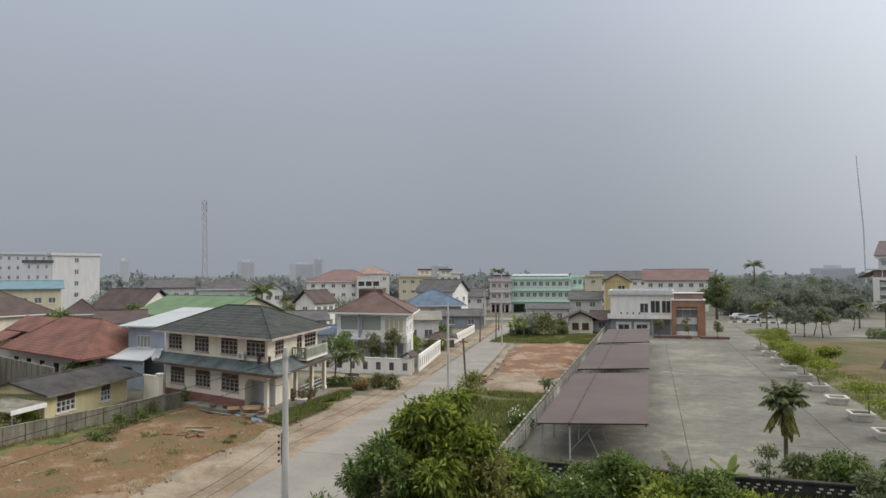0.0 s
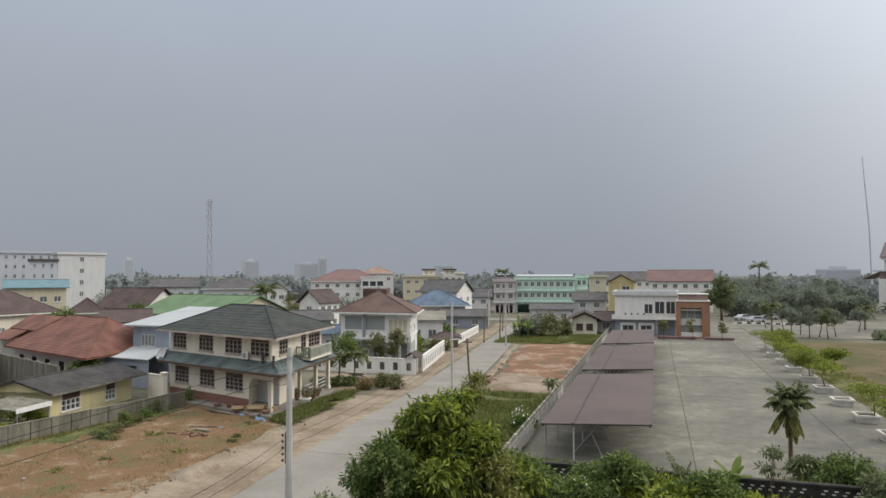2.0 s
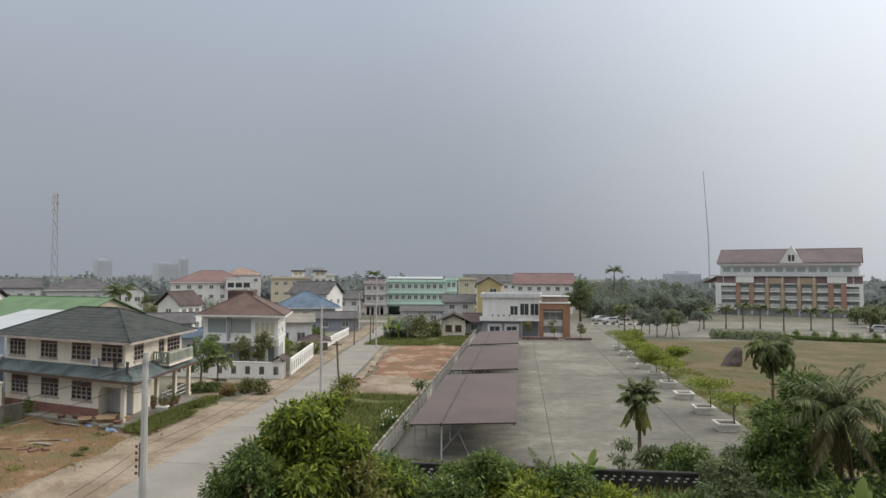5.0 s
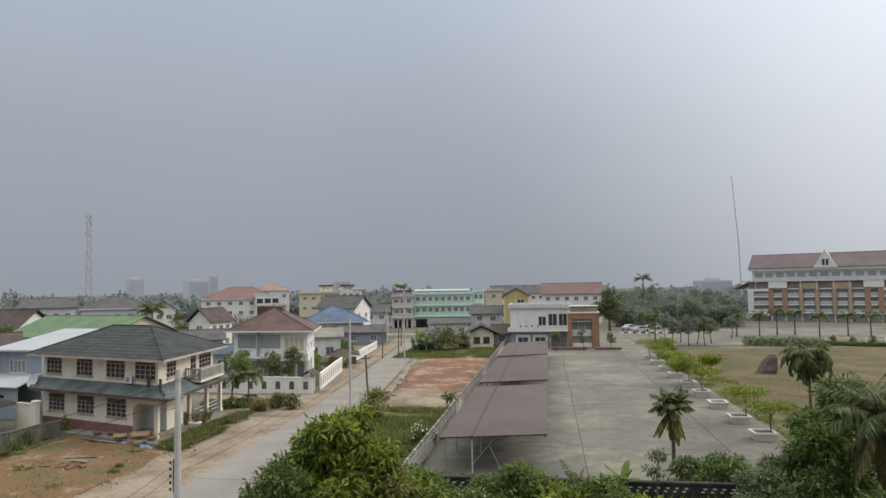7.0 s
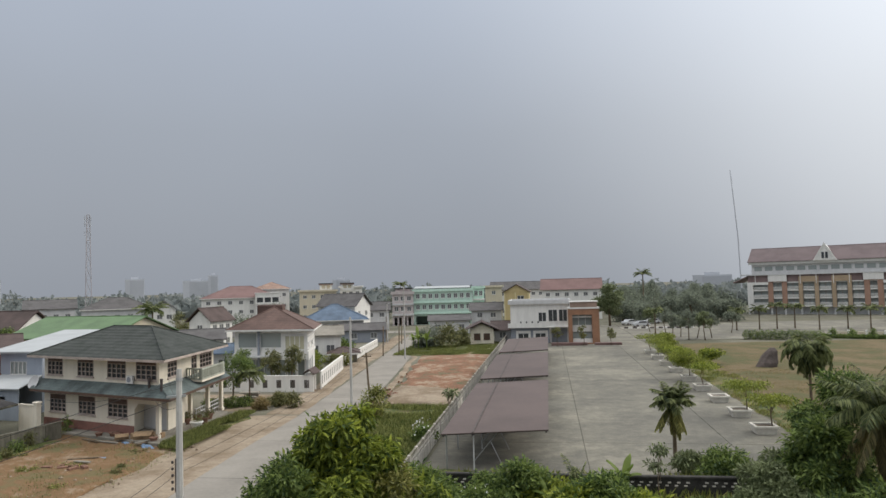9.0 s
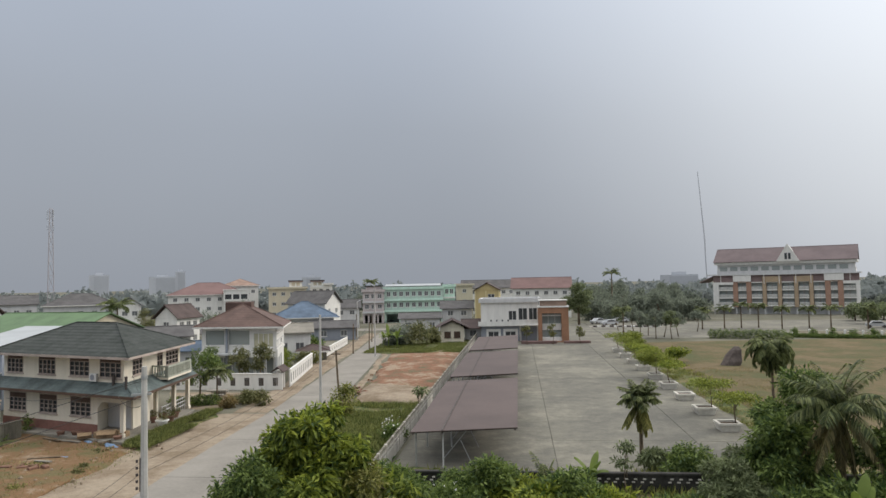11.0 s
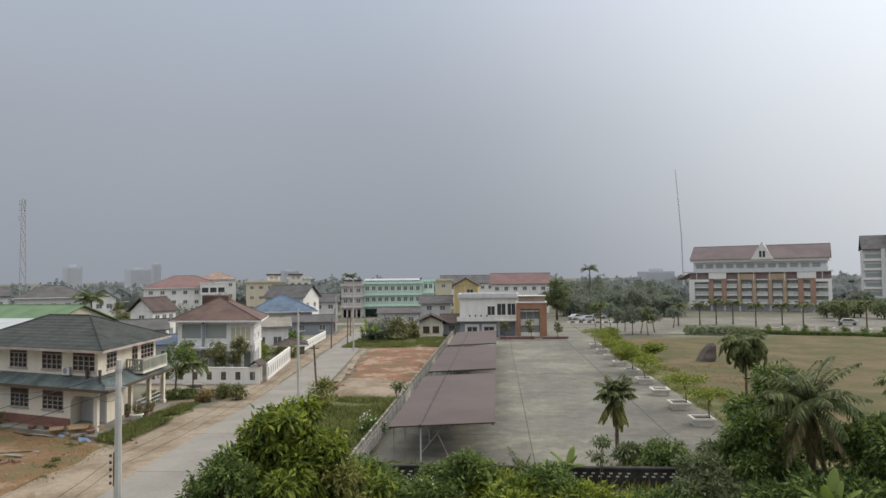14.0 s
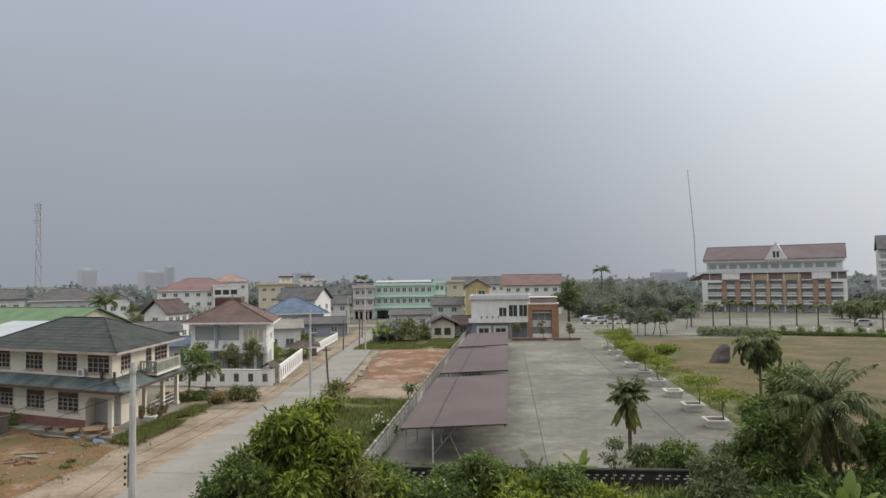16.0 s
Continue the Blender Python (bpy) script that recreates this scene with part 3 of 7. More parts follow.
def frond(length, rise, bend, leaflets, lw, ll, seed, hang=0.5):
    """A palm frond from the origin along +x: it starts at the angle rise and bows down by bend (degrees)."""
    r = random.Random(seed)
    n, p, rib = 10, Vector((0, 0, 0)), [Vector((0, 0, 0))]
    for i in range(n):
        a = radians(rise - bend * ((i + 0.5) / n) ** 1.15)
        p = p + Vector((math.cos(a), 0, math.sin(a))) * length / n
        rib.append(p)
    g = Geo().tube(rib, [0.04 * (1 - 0.85 * i / n) for i in range(n + 1)], 4, cap=False)
    for i in range(leaflets):
        t = 0.14 + 0.86 * i / leaflets
        k = min(int(t * n), n - 1)
        p = rib[k].lerp(rib[k + 1], t * n - k)
        dirn = (rib[k + 1] - rib[k]).normalized()
        L = ll * math.sin(math.pi * (0.2 + 0.72 * t)) * r.uniform(0.8, 1.15)
        for s in (-1, 1):
            way = (Vector((0, s, 0)) * 0.85 + dirn * r.uniform(0.45, 0.75) + Vector((0, 0, -hang * r.uniform(0.5, 1.3)))).normalized()
            side = way.cross(Vector((0, 0, 1))).normalized() * lw
            q = p + way * L * 0.5 + Vector((0, 0, 0.02))
            e = p + way * L + Vector((0, 0, -0.22 * hang * L))
            g.add([p, q + side, e, q - side], [(0, 1, 2, 3)])
    return g


def palm(name, x, y, height, fronds, length, label, seed, droop=0.75, dead=0, lean=0.0, trunk=0.14, leaflets=26, ll=0.5, lw=0.03, group="", base=0.0, rise=(0.2, 1.1), hang=0.55, skirt=M_PALMDRY, old_length=0.85, young=0.72):
    root = thing(name, (x, y, base), 0, label, "palm tree", group)
    r = random.Random(seed)
    pts = [(lean * (k / 6) ** 2, 0, height * k / 6) for k in range(7)]
    part("trunk", Geo().tube([(p[0], p[1], p[2] - 0.05) for p in pts], [trunk * (1.25 - 0.45 * k / 6) for k in range(7)], 8), M_BARK, root, smooth=True)
    low, high = (math.degrees(math.atan(v)) for v in rise)
    for i in range(fronds + dead):
        old = i >= fronds
        a = i * 137.5 + r.uniform(-15, 15)
        t = i / max(1, fronds - 1)
        up = r.uniform(-78, -40) if old else high + (low - high) * t ** 0.85 + r.uniform(-8, 8)
        bend = r.uniform(8, 30) if old else 85 * droop * r.uniform(0.75, 1.2) * (0.55 + 0.45 * min(1.0, 1.6 * t))
        g = frond(length * r.uniform(0.85, 1.1) * (old_length if old else young + (1 - young) * min(1, 3 * t)), up, bend, leaflets, lw, ll * (0.8 if old else 1), seed * 50 + i, hang * (1.5 if old else 0.6 + 0.6 * t))
        part("dead_frond" if old else "frond", g.moved(pose(lean, 0, height, 0, 0, a)), skirt if old else M_PALM, root)
    return root


def tufts(name, spots, n, size, mat, label, seed, kind="stuff", category="grass", droop=-0.9, aspect=0.14, z=0.0, cover=0.0):
    """Blades over rectangles (x0, x1, y0, y1), thinned by a slow noise."""
    r = np.random.default_rng(seed)
    pts = []
    area = [(s[1] - s[0]) * (s[3] - s[2]) for s in spots]
    for s, a in zip(spots, area):
        k = int(n * a / sum(area))
        xy = np.stack([r.uniform(s[0], s[1], k), r.uniform(s[2], s[3], k)], 1)
        pts += [(p[0], p[1], z) for p in xy if noise.noise((p[0] * 0.35, p[1] * 0.35, seed)) > -0.12 - cover + 0.25 * r.random()]
    out = np.tile([0, 0, 0.5], (len(pts), 1))
    ob = new(name, leaf_mesh(name, pts, size, mat, droop, seed, aspect, out))
    return tagged(ob, label, category, "", kind)


def noisy_sheet(name, outline, step, amp, mat, label, category, z=0.03, seed=0, skirt=0.25, scale=0.35):
    """Uneven ground over the quadrilateral outline (4 corners), sunk at its rim."""
    a, b, c, d = [Vector((*p, 0)) for p in outline]
    nu = max(2, int(max((b - a).length, (c - d).length) / step))
    nv = max(2, int(max((d - a).length, (c - b).length) / step))
    g = Geo()
    for j in range(nv + 1):
        for i in range(nu + 1):
            u, v = i / nu, j / nv
            p = a.lerp(b, u).lerp(d.lerp(c, u), v)
            e = min(u * nu, (1 - u) * nu, v * nv, (1 - v) * nv)
            w = 1.2 * noise.noise((p.x * 0.2, p.y * 0.2, seed + 5))
            if e < 1.5:
                p.x += w * (1.5 - e)
                p.y += noise.noise((p.x * 0.3, p.y * 0.3, seed + 9)) * (1.5 - e)
            h = (noise.fractal((p.x * scale, p.y * scale, seed), 1.0, 2.0, 4) * 0.5 + 0.5) * amp * min(1, e / 3)
            g.v.append((p.x, p.y, z + h - (skirt if e < 0.5 else 0)))
    g.f = [(j * (nu + 1) + i, j * (nu + 1) + i + 1, (j + 1) * (nu + 1) + i + 1, (j + 1) * (nu + 1) + i) for j in range(nv) for i in range(nu)]
    return solo(name, g, mat, label, category, "structure", smooth=True)


# ---------------- ground, road, yard ----------------
solo("ground", Geo().add([(-4000, -600, 0), (4000, -600, 0), (4000, 4500, 0), (-4000, 4500, 0)], [(0, 1, 2, 3)]), M_GROUND,
     "bare scrubby earth under the whole neighbourhood", "ground", "structure")

ROAD = [(-10, -19.4, -13.2), (20, -20.4, -14.3), (31, -20.9, -15.0), (43.5, -22.1, -15.9), (61, -22.8, -17.4), (96, -26.0, -20.9), (131, -29.6, -25.2), (165, -33.4, -30.0)]


def road_edge(y, side):
    for p, q in zip(ROAD, ROAD[1:]):
        if p[0] <= y <= q[0]:
            return p[side] + (q[side] - p[side]) * (y - p[0]) / (q[0] - p[0])
    return ROAD[-1][side]


road = thing("road", (0, 0, 0), 0, "pale dusty concrete road with cross joints", "road", kind="structure")
y = -10.0
while y < 164:
    y1 = min(y + 10.0, 165)
    gap = 0.025
    part("road_slab", Geo().slab([(road_edge(y, 1), y + gap, 0.07), (road_edge(y, 2), y + gap, 0.07), (road_edge(y1, 2), y1 - gap, 0.07), (road_edge(y1, 1), y1 - gap, 0.07)], 0.12), M_ROAD, road)
    y = y1
g = Geo()
g.slab([(-90, 166.5, 0.06), (30, 170, 0.06), (30, 177, 0.06), (-90, 174.5, 0.06)], 0.1)
solo("cross_street", g, M_ROAD, "pale concrete cross street at the far end", "road", "structure")
noisy_sheet("sandy_verge", [(-27.4, 8), (-18.6, 8), (-22.9, 61), (-28.2, 61)], 0.7, 0.04, M_SAND, "sandy verge beside the concrete road", "verge", 0.02, 3)
noisy_sheet("sandy_shoulder", [(-26.9, 60), (-21.9, 60), (-32.2, 160), (-37.0, 160)], 0.9, 0.05, M_SAND, "sandy shoulder in front of the garden walls", "verge", 0.02, 4)
for seg, (pa, pb) in enumerate(zip(ROAD[3:], ROAD[4:])):
    noisy_sheet("gravel_shoulder", [(pa[2] - 0.4, pa[0] - 0.6), (pa[2] + 1.7, pa[0] - 0.6), (pb[2] + 1.7, pb[0] + 0.6), (pb[2] - 0.4, pb[0] + 0.6)], 0.6, 0.06, M_SAND, "narrow sandy shoulder beside the road", "verge", 0.02, 6 + seg)
noisy_sheet("dirt_lot", [(-42.6, 31.0), (-25.0, 22.6), (-27.0, 47.5), (-41.5, 52.5)], 0.6, 0.28, M_DIRT, "orange bare earth building plot with patchy grass", "dirt plot", 0.03, 11)
noisy_sheet("sand_heap", [(-27.2, 32.6), (-24.6, 32.2), (-24.4, 35.4), (-26.9, 36.2)], 0.35, 0.55, M_SAND, "low heap of pale sand on the dirt plot", "sand heap", 0.12, 15, skirt=0.3)
noisy_sheet("wall_turf", [(-42.0, 32.0), (-38.4, 33.0), (-37.4, 49.0), (-39.6, 50.0)], 0.5, 0.3, M_TURF, "weedy green strip along the block wall", "grass", 0.08, 13)
noisy_sheet("red_dirt_lot", [(-16.6, 66), (-8.9, 64), (-8.9, 113), (-21.4, 112)], 0.6, 0.45, M_REDDIRT, "levelled red earth fill on an empty plot", "dirt plot", 0.05, 21)
noisy_sheet("pale_fill", [(-16.8, 65), (-9.2, 64), (-9.2, 74), (-17.6, 77)], 0.6, 0.5, M_SAND, "pale sandy fill at the near end of the red plot", "dirt plot", 0.3, 25)
noisy_sheet("grass_plot", [(-16.0, 43), (-8.8, 43), (-8.8, 67), (-17.9, 68)], 0.7, 0.2, M_TURF, "rough green grass on the empty plot", "grass", 0.03, 31)
noisy_sheet("grass_strip", [(-24, 111), (-8.8, 112), (-8.8, 140), (-28, 140)], 0.9, 0.25, M_TURF, "green grass strip behind the red earth", "grass", 0.04, 41)
noisy_sheet("garden_turf", [(-33, 62), (-27.4, 62), (-26.8, 73), (-40, 73)], 0.8, 0.1, M_SAND, "sandy forecourt with thin grass beside the road", "forecourt", 0.02, 43)
noisy_sheet("near_turf", [(-14.0, 6), (40, 6), (40, 44), (-15.9, 44)], 1.0, 0.2, M_TURF, "dark shaded undergrowth soil", "grass", 0.02, 51)
noisy_sheet("lawn", [(16.8, 42), (120, 42), (120, 140), (16.8, 129)], 1.6, 0.25, M_LAWN, "wide dry brown lawn with thin patches", "lawn", 0.03, 61, scale=0.12)
noisy_sheet("green_lawn_edge", [(17.0, 47), (19.8, 47), (22.5, 128), (17.2, 128)], 1.0, 0.18, M_TURF, "greener grass strip beside the planters", "grass", 0.1, 63)
noisy_sheet("weed_strip", [(-29.4, 47.0), (-26.6, 45.5), (-26.2, 59), (-28.4, 61.0)], 0.6, 0.25, M_TURF, "raised strip of weedy grass beside the road", "grass", 0.03, 65)
g = Geo().slab([(17.5, 136, 0.05), (160, 145, 0.05), (160, 196, 0.05), (17.5, 186, 0.05)], 0.08)
solo("campus_road", g, M_SLAB, "pale concrete forecourt and drive beyond the lawn", "pavement", "structure")

pave = thing("pavement", (0, 0, 0), 0, "stained grey concrete parking yard cast in large panels", "pavement", kind="structure")
part("joint_bed", Geo().box(-8.2, 17.3, 38.2, 131, -0.05, 0.04), M_JOINT, pave)
part("joint_bed", Geo().box(9.5, 17.3, 131, 186, -0.05, 0.04), M_JOINT, pave)
for xa, xb in ((-8.2, 2.15), (2.15, 12.1), (12.1, 17.3)):
    for ya, yb in ((38.2, 50.2), (50.2, 82.3), (82.3, 108), (108, 131)):
        if xa < 12:
            part("concrete_slab", Geo().box(xa + 0.02, xb - 0.02, ya + 0.022, yb - 0.022, -0.02, 0.08, 0.02), M_SLAB, pave)
        else:
            part("concrete_slab", Geo().box(xa + 0.035, xb, ya + 0.04, yb - 0.04, -0.02, 0.075, 0.02), M_SLAB, pave)
part("concrete_slab", Geo().box(9.6, 17.3, 131.1, 186, -0.02, 0.08, 0.02), M_SLAB, pave)

# ---------------- yard: fences, carport, planters ----------------
fence = thing("fence", (-8.55, 38.2, 0), 0, "weathered pale concrete boundary fence with pierced blocks", "fence")
for i in range(48):
    y0 = i * 2.35
    part("post", Geo().box(-0.09, 0.09, y0 - 0.09, y0 + 0.09, 0, 1.45, 0.02), M_FENCE, fence)
    if i < 47:
        part("rail", Geo().box(-0.07, 0.07, y0 + 0.1, y0 + 2.25, 1.28, 1.42), M_BLOCK, fence)
        part("panel", Geo().box(-0.05, 0.05, y0 + 0.1, y0 + 2.25, 0, 0.72), M_FENCE, fence)
        holes = [(0.08 + k * 0.43, 0.06 + r2 * 0.27, 0.33, 0.2) for k in range(5) for r2 in range(2)]
        part("pierced_panel", Geo().holed(2.15, 0.55, holes, 0.08).moved(pose(0.04, y0 + 0.1, 0.725, 0, 0, 90)), M_FENCE, fence)

front = thing("yard_wall", (-9.5, 37.8, 0), 0, "dark weathered yard wall with pale blocks standing in for daylit openings", "wall")
part("wall_panel", Geo().box(0, 46, -0.1, 0.1, 0, 1.12), M_DARKWALL, front)
part("coping", Geo().box(-0.1, 46.1, -0.16, 0.16, 1.123, 1.24, 0.03), M_DARKWALL, front)
# solid pale blocks imitate daylight seen through the wall's openings
block_me = mesh_of("daylight_block", Geo().box(0, 0.17, 0, 0.05, 0, 0.075, 0.015), M_FENCE)
for i in range(96):
    if i % 8 == 3:
        continue
    for k in range(2):
        ob = new("daylight_block", block_me)
        ob.parent, ob.location = front, (0.2 + i * 0.47 + 0.12 * k, -0.14, 0.72 + 0.16 * k)


def carport(y0, y1, xl=-6.9, xr=-0.25):
    root = thing("carport", (0, y0, 0), 0, "long brown sheet metal parking roof on steel posts", "carport", "parking roofs")
    n = int((y1 - y0) / 5.2)
    zl, zr, L = 2.3, 2.62, y1 - y0
    roof = part("roof", Geo().slab([(xl, 0, zl), (xr, 0, zr), (xr, L, zr), (xl, L, zl)], 0.04), M_CARPORT, root)
    part("seam", Geo().add([(xl, 0, zl + 0.004), (xr, 0, zr + 0.004), (xr, 0.06, zr + 0.004), (xl, 0.06, zl + 0.004), (xl, 0.02, zl + 0.014), (xr, 0.02, zr + 0.014), (xr, 0.04, zr + 0.014), (xl, 0.04, zl + 0.014)],
                           [(0, 1, 5, 4), (4, 5, 6, 7), (7, 6, 2, 3), (0, 4, 7, 3), (1, 2, 6, 5)]), M_CARPORT, roof)
    xm = xl + 2.0
    part("valley", Geo().slab([(xm - 0.05, 0, zl + 0.15), (xm + 0.05, 0, zl + 0.155), (xm + 0.05, L, zl + 0.155), (xm - 0.05, L, zl + 0.15)], 0.03), M_RUST, roof)
    for x, z in ((xl + 0.15, zl), (xm, zl + 0.1), (xr - 0.15, zr)):
        part("purlin", Geo().box(x - 0.05, x + 0.05, 0.02, L - 0.02, z - 0.18, z - 0.05), M_RUST, root)
    for i in range(n + 1):
        ya = 0.4 + (L - 0.8) * i / n
        part("post", Geo().tube([(xl + 0.3, ya, 0.05), (xl + 0.3, ya, zl - 0.1)], 0.055, 6), M_STEEL, root)
        part("post", Geo().tube([(xm, ya, 0.05), (xm, ya, zl)], 0.05, 6), M_GREYW, root)
        part("brace", Geo().tube([(xm + 0.02, ya, 0.6), (xm + 1.5, ya, zl + 0.04)], 0.03, 5), M_STEEL, root)
        part("brace", Geo().tube([(xm + 1.9, ya, 0.05), (xm + 1.1, ya, zl - 0.55)], 0.028, 5), M_STEEL, root)
        part("rafter", Geo().slab([(xl, ya - 0.04, zl - 0.05), (xr, ya - 0.04, zr - 0.05), (xr, ya + 0.04, zr - 0.05), (xl, ya + 0.04, zl - 0.05)], 0.1), M_RUST, root)
    return root


carport(42.4, 64.3)
carport(67.3, 90.2)
carport(93.3, 115.8)


def planter(x, y, w=1.68):
    root = thing("planter", (x, y, 0.08), 0, "square white concrete planter with a thick rim", "planter", "planters along the yard")
    h, a, b, t = 0.62, w / 2 - 0.18, w / 2, 0.2
    v = []
    for z, s in ((0, a), (h - 0.16, a + 0.1), (h - 0.14, b), (h, b), (h, b - t), (h - 0.18, b - t - 0.02)):
        v += [(-s, -s, z), (s, -s, z), (s, s, z), (-s, s, z)]
    f = [(3, 2, 1, 0)]
    for r in range(5):
        f += [(4 * r + i, 4 * r + (i + 1) % 4, 4 * r + 4 + (i + 1) % 4, 4 * r + 4 + i) for i in range(4)]
    part("tub", Geo().add(v, f), M_TUB, root)
    part("soil", Geo().box(-b + t, b - t, -b + t, b - t, h - 0.3, h - 0.12), M_SOIL, root)
    return root


PLANTERS = [53.9, 60.4, 67.4, 74.3, 81.4, 89.0, 96.2, 103.6, 111.0]
for i, py in enumerate(PLANTERS):
    planter(15.4 + 0.001 * (py - 54), py)
    if i != 2:
        big = i == 4
        tree("planter_tree", 15.3 + (0.7 if i < 2 else 0.3), py, 3.7 if big else 2.7 + 0.25 * (i % 3), 2.9 if big else 2.15 + 0.2 * (i % 3), 4200 if big else 1500, 0.22,
             M_LIME if big or i > 5 or i < 2 else M_BUSHL, "light green tree with a flat spreading crown in a planter", 300 + i, z0=0.9 if big else 1.6, clumps=22, group="planter trees", trunk=0.06, base=0.45, flat=0.5)

# ---------------- the corner house with the dark hipped roof ----------------
def corner_house():
    w, d = 14.6, 11.6
    root = thing("house", (-44.1, 54.6, 0), -19.0, "two-storey cream house with dark hipped roof and teal skirt roof", "house", skew=116)
    part("terrace", Geo().box(-0.8, w + 1.6, -1.5, d + 0.5, -0.1, 0.22, 0.03), M_CEMENT, root)
    # ground floor, set back behind the corner porch
    gw = 11.7
    low = [(0.8, 1.5, 2.2, 1.55, 4, 3), (4.7, 1.5, 2.2, 1.55, 4, 3), (8.5, 1.5, 2.4, 1.55, 4, 3)]
    m0 = Matrix.Identity(4)
    part("wall", Geo().holed(gw, 3.3, low, 0.2), M_CREAM, root)
    part("wall", Geo().holed(d, 3.3, [(6.0, 1.2, 2.0, 1.5)], 0.2).moved(pose(gw, 0.2, 0, 0, 0, 90)), M_CREAM, root)
    part("wall", Geo().holed(d - 0.2, 3.3, [], 0.2).moved(pose(0, d, 0, 0, 0, -90)), M_CREAM, root)
    part("wall", Geo().holed(gw, 3.3, [], 0.2).moved(pose(gw, d + 0.2, 0, 0, 0, 180)), M_CREAM, root)
    for o in low:
        window(root, m0, *o[:4], o[4], o[5], frame=M_FRAMEG, top=0.45)
    window(root, pose(gw, 0.2, 0, 0, 0, 90), 6.0, 1.2, 2.0, 1.5, 3, 3, frame=M_FRAMEB)
    part("porch_floor", Geo().box(gw + 0.003, w + 0.1, -0.15, 4.9, 0.22, 0.48, 0.03), M_CEMENT, root)
    # grey instead of cream paints in the recess's shade
    part("porch_wall", Geo().box(gw + 0.003, w - 0.25, 1.7, 1.85, 0.48, 3.3), M_GREYW, root, "porch wall greyed for the shade of its recess")
    part("wall", Geo().box(w - 0.25, w - 0.05, 1.7, 4.9, 0.48, 3.3), M_CREAM, root)
    part("wall", Geo().box(gw + 0.003, w - 0.25, 4.7, 4.9, 0.48, 3.3), M_CREAM, root)
    part("plinth", Geo().box(-0.04, gw, -0.05, -0.004, 0.2, 0.95), M_PLINTH, root, "red-brown painted plinth")
    # porch: arch panel and pillars
    g = Geo().box(gw, w, -0.02, 0.2, 2.75, 3.3)
    for k in range(6):
        a = k / 6
        g.box(gw, gw + 0.45 * (1 - a), 0.0, 0.18, 2.75 - 0.45 * (a + 1 / 6), 2.75 - 0.45 * a)
        g.box(w - 0.45 * (1 - a), w, 0.0, 0.18, 2.75 - 0.45 * (a + 1 / 6), 2.75 - 0.45 * a)
    part("arch", g, M_CREAM, root)
    for x, yy in ((w - 0.15, 0.1), (w - 0.15, 6.3), (w + 0.55, 9.0), (w + 0.55, 12.4)):
        p = Geo().box(x - 0.2, x + 0.2, yy - 0.2, yy + 0.2, 0.2, 3.1).box(x - 0.28, x + 0.28, yy - 0.28, yy + 0.28, 0.2, 0.5, 0.04).box(x - 0.27, x + 0.27, yy - 0.27, yy + 0.27, 2.95, 3.12)
        part("pillar", p, M_CREAM, root)
    g = Geo()
    for z in (0.6, 0.95, 1.3):
        g.box(w + 0.35, w + 0.43, 6.5, 12.2, z, z + 0.06)
    for k in range(12):
        g.box(w + 0.36, w + 0.42, 6.6 + k * 0.48, 6.64 + k * 0.48, 0.22, 1.3)
    part("porch_rail", g, M_GREYW, root)
    part("ceiling_slab", Geo().box(0, w, 0.2, d, 3.3, 3.5), M_CREAM, root)
    # upper floor
    up = {"front": [(0.45, 1.15, 2.1, 1.55, 4, 3), (4.55, 1.15, 2.1, 1.55, 4, 3), (8.4, 1.15, 2.3, 1.55, 4, 3), (11.9, 1.15, 2.4, 1.55, 4, 3)],
          "right": [(1.5, 1.15, 1.8, 1.55, 3, 3), (6.3, 0.25, 1.2, 2.4, 2, 4), (8.2, 1.15, 2.9, 1.55, 4, 3)]}
    shell(root, w, d, 2.95, M_CREAM, up, z0=3.5, frame=M_FRAMEG, top=0.35)
    # teal skirt roof round the front and right
    o, zi, ze = 1.25, 4.3, 3.55
    a, b, c, e = (-0.9, -o, ze), (w + o + 0.6, -o, ze), (w + o + 0.6, d + 0.6, ze), (-0.9, 0, zi)
    g = Geo().slab([a, b, (w, -0.003, zi), e], 0.1)
    part("skirt_roof", g, M_RTEAL, root, "teal tiled skirt roof")
    part("skirt_roof", Geo().slab([b, c, (w + 0.003, d + 0.6, zi), (w + 0.003, -0.003, zi)], 0.1), M_RTEAL, root, "teal tiled skirt roof")
    part("ridge_cap", Geo().tube([b, (w, 0, zi + 0.02)], 0.1, 6), M_RTEAL, root)
    part("fascia", Geo().box(-0.9, w + o + 0.63, -o - 0.05, -o, ze - 0.22, ze - 0.02), M_FRAMEB, root)
    part("fascia", Geo().box(w + o + 0.6, w + o + 0.65, -o, d + 0.6, ze - 0.22, ze - 0.02), M_FRAMEB, root)
    # balcony
    g = Geo().box(w + 0.02, w + 1.9, 5.2, 10.6, 3.9, 4.08)
    bal = part("balcony", g, M_CREAM, root)
    bars = [(0.1 + k * 0.3, 0.12, 0.17, 0.72) for k in range(17)]
    part("balustrade", Geo().holed(5.4, 0.97, bars, 0.1).moved(pose(w + 1.9, 5.2, 4.083, 0, 0, 90)), M_BALUS, bal, "grey-green carved balcony balustrade")
    part("balustrade", Geo().holed(1.75, 0.97, bars[:5], 0.1).moved(pose(w + 0.03, 5.2, 4.083)), M_BALUS, bal, "grey-green carved balcony balustrade")
    hip_roof(root, -1.25, w + 1.3, -1.25, d + 1.25, 6.42, 2.15, M_RDARK, inset=6.0, fascia=M_FRAMEG)
    part("soffit", Geo().box(-1.1, w + 1.1, -1.1, d + 1.1, 6.3, 6.36).moved(Matrix.Translation((0, 0, -0.09))), M_WHITE, root)
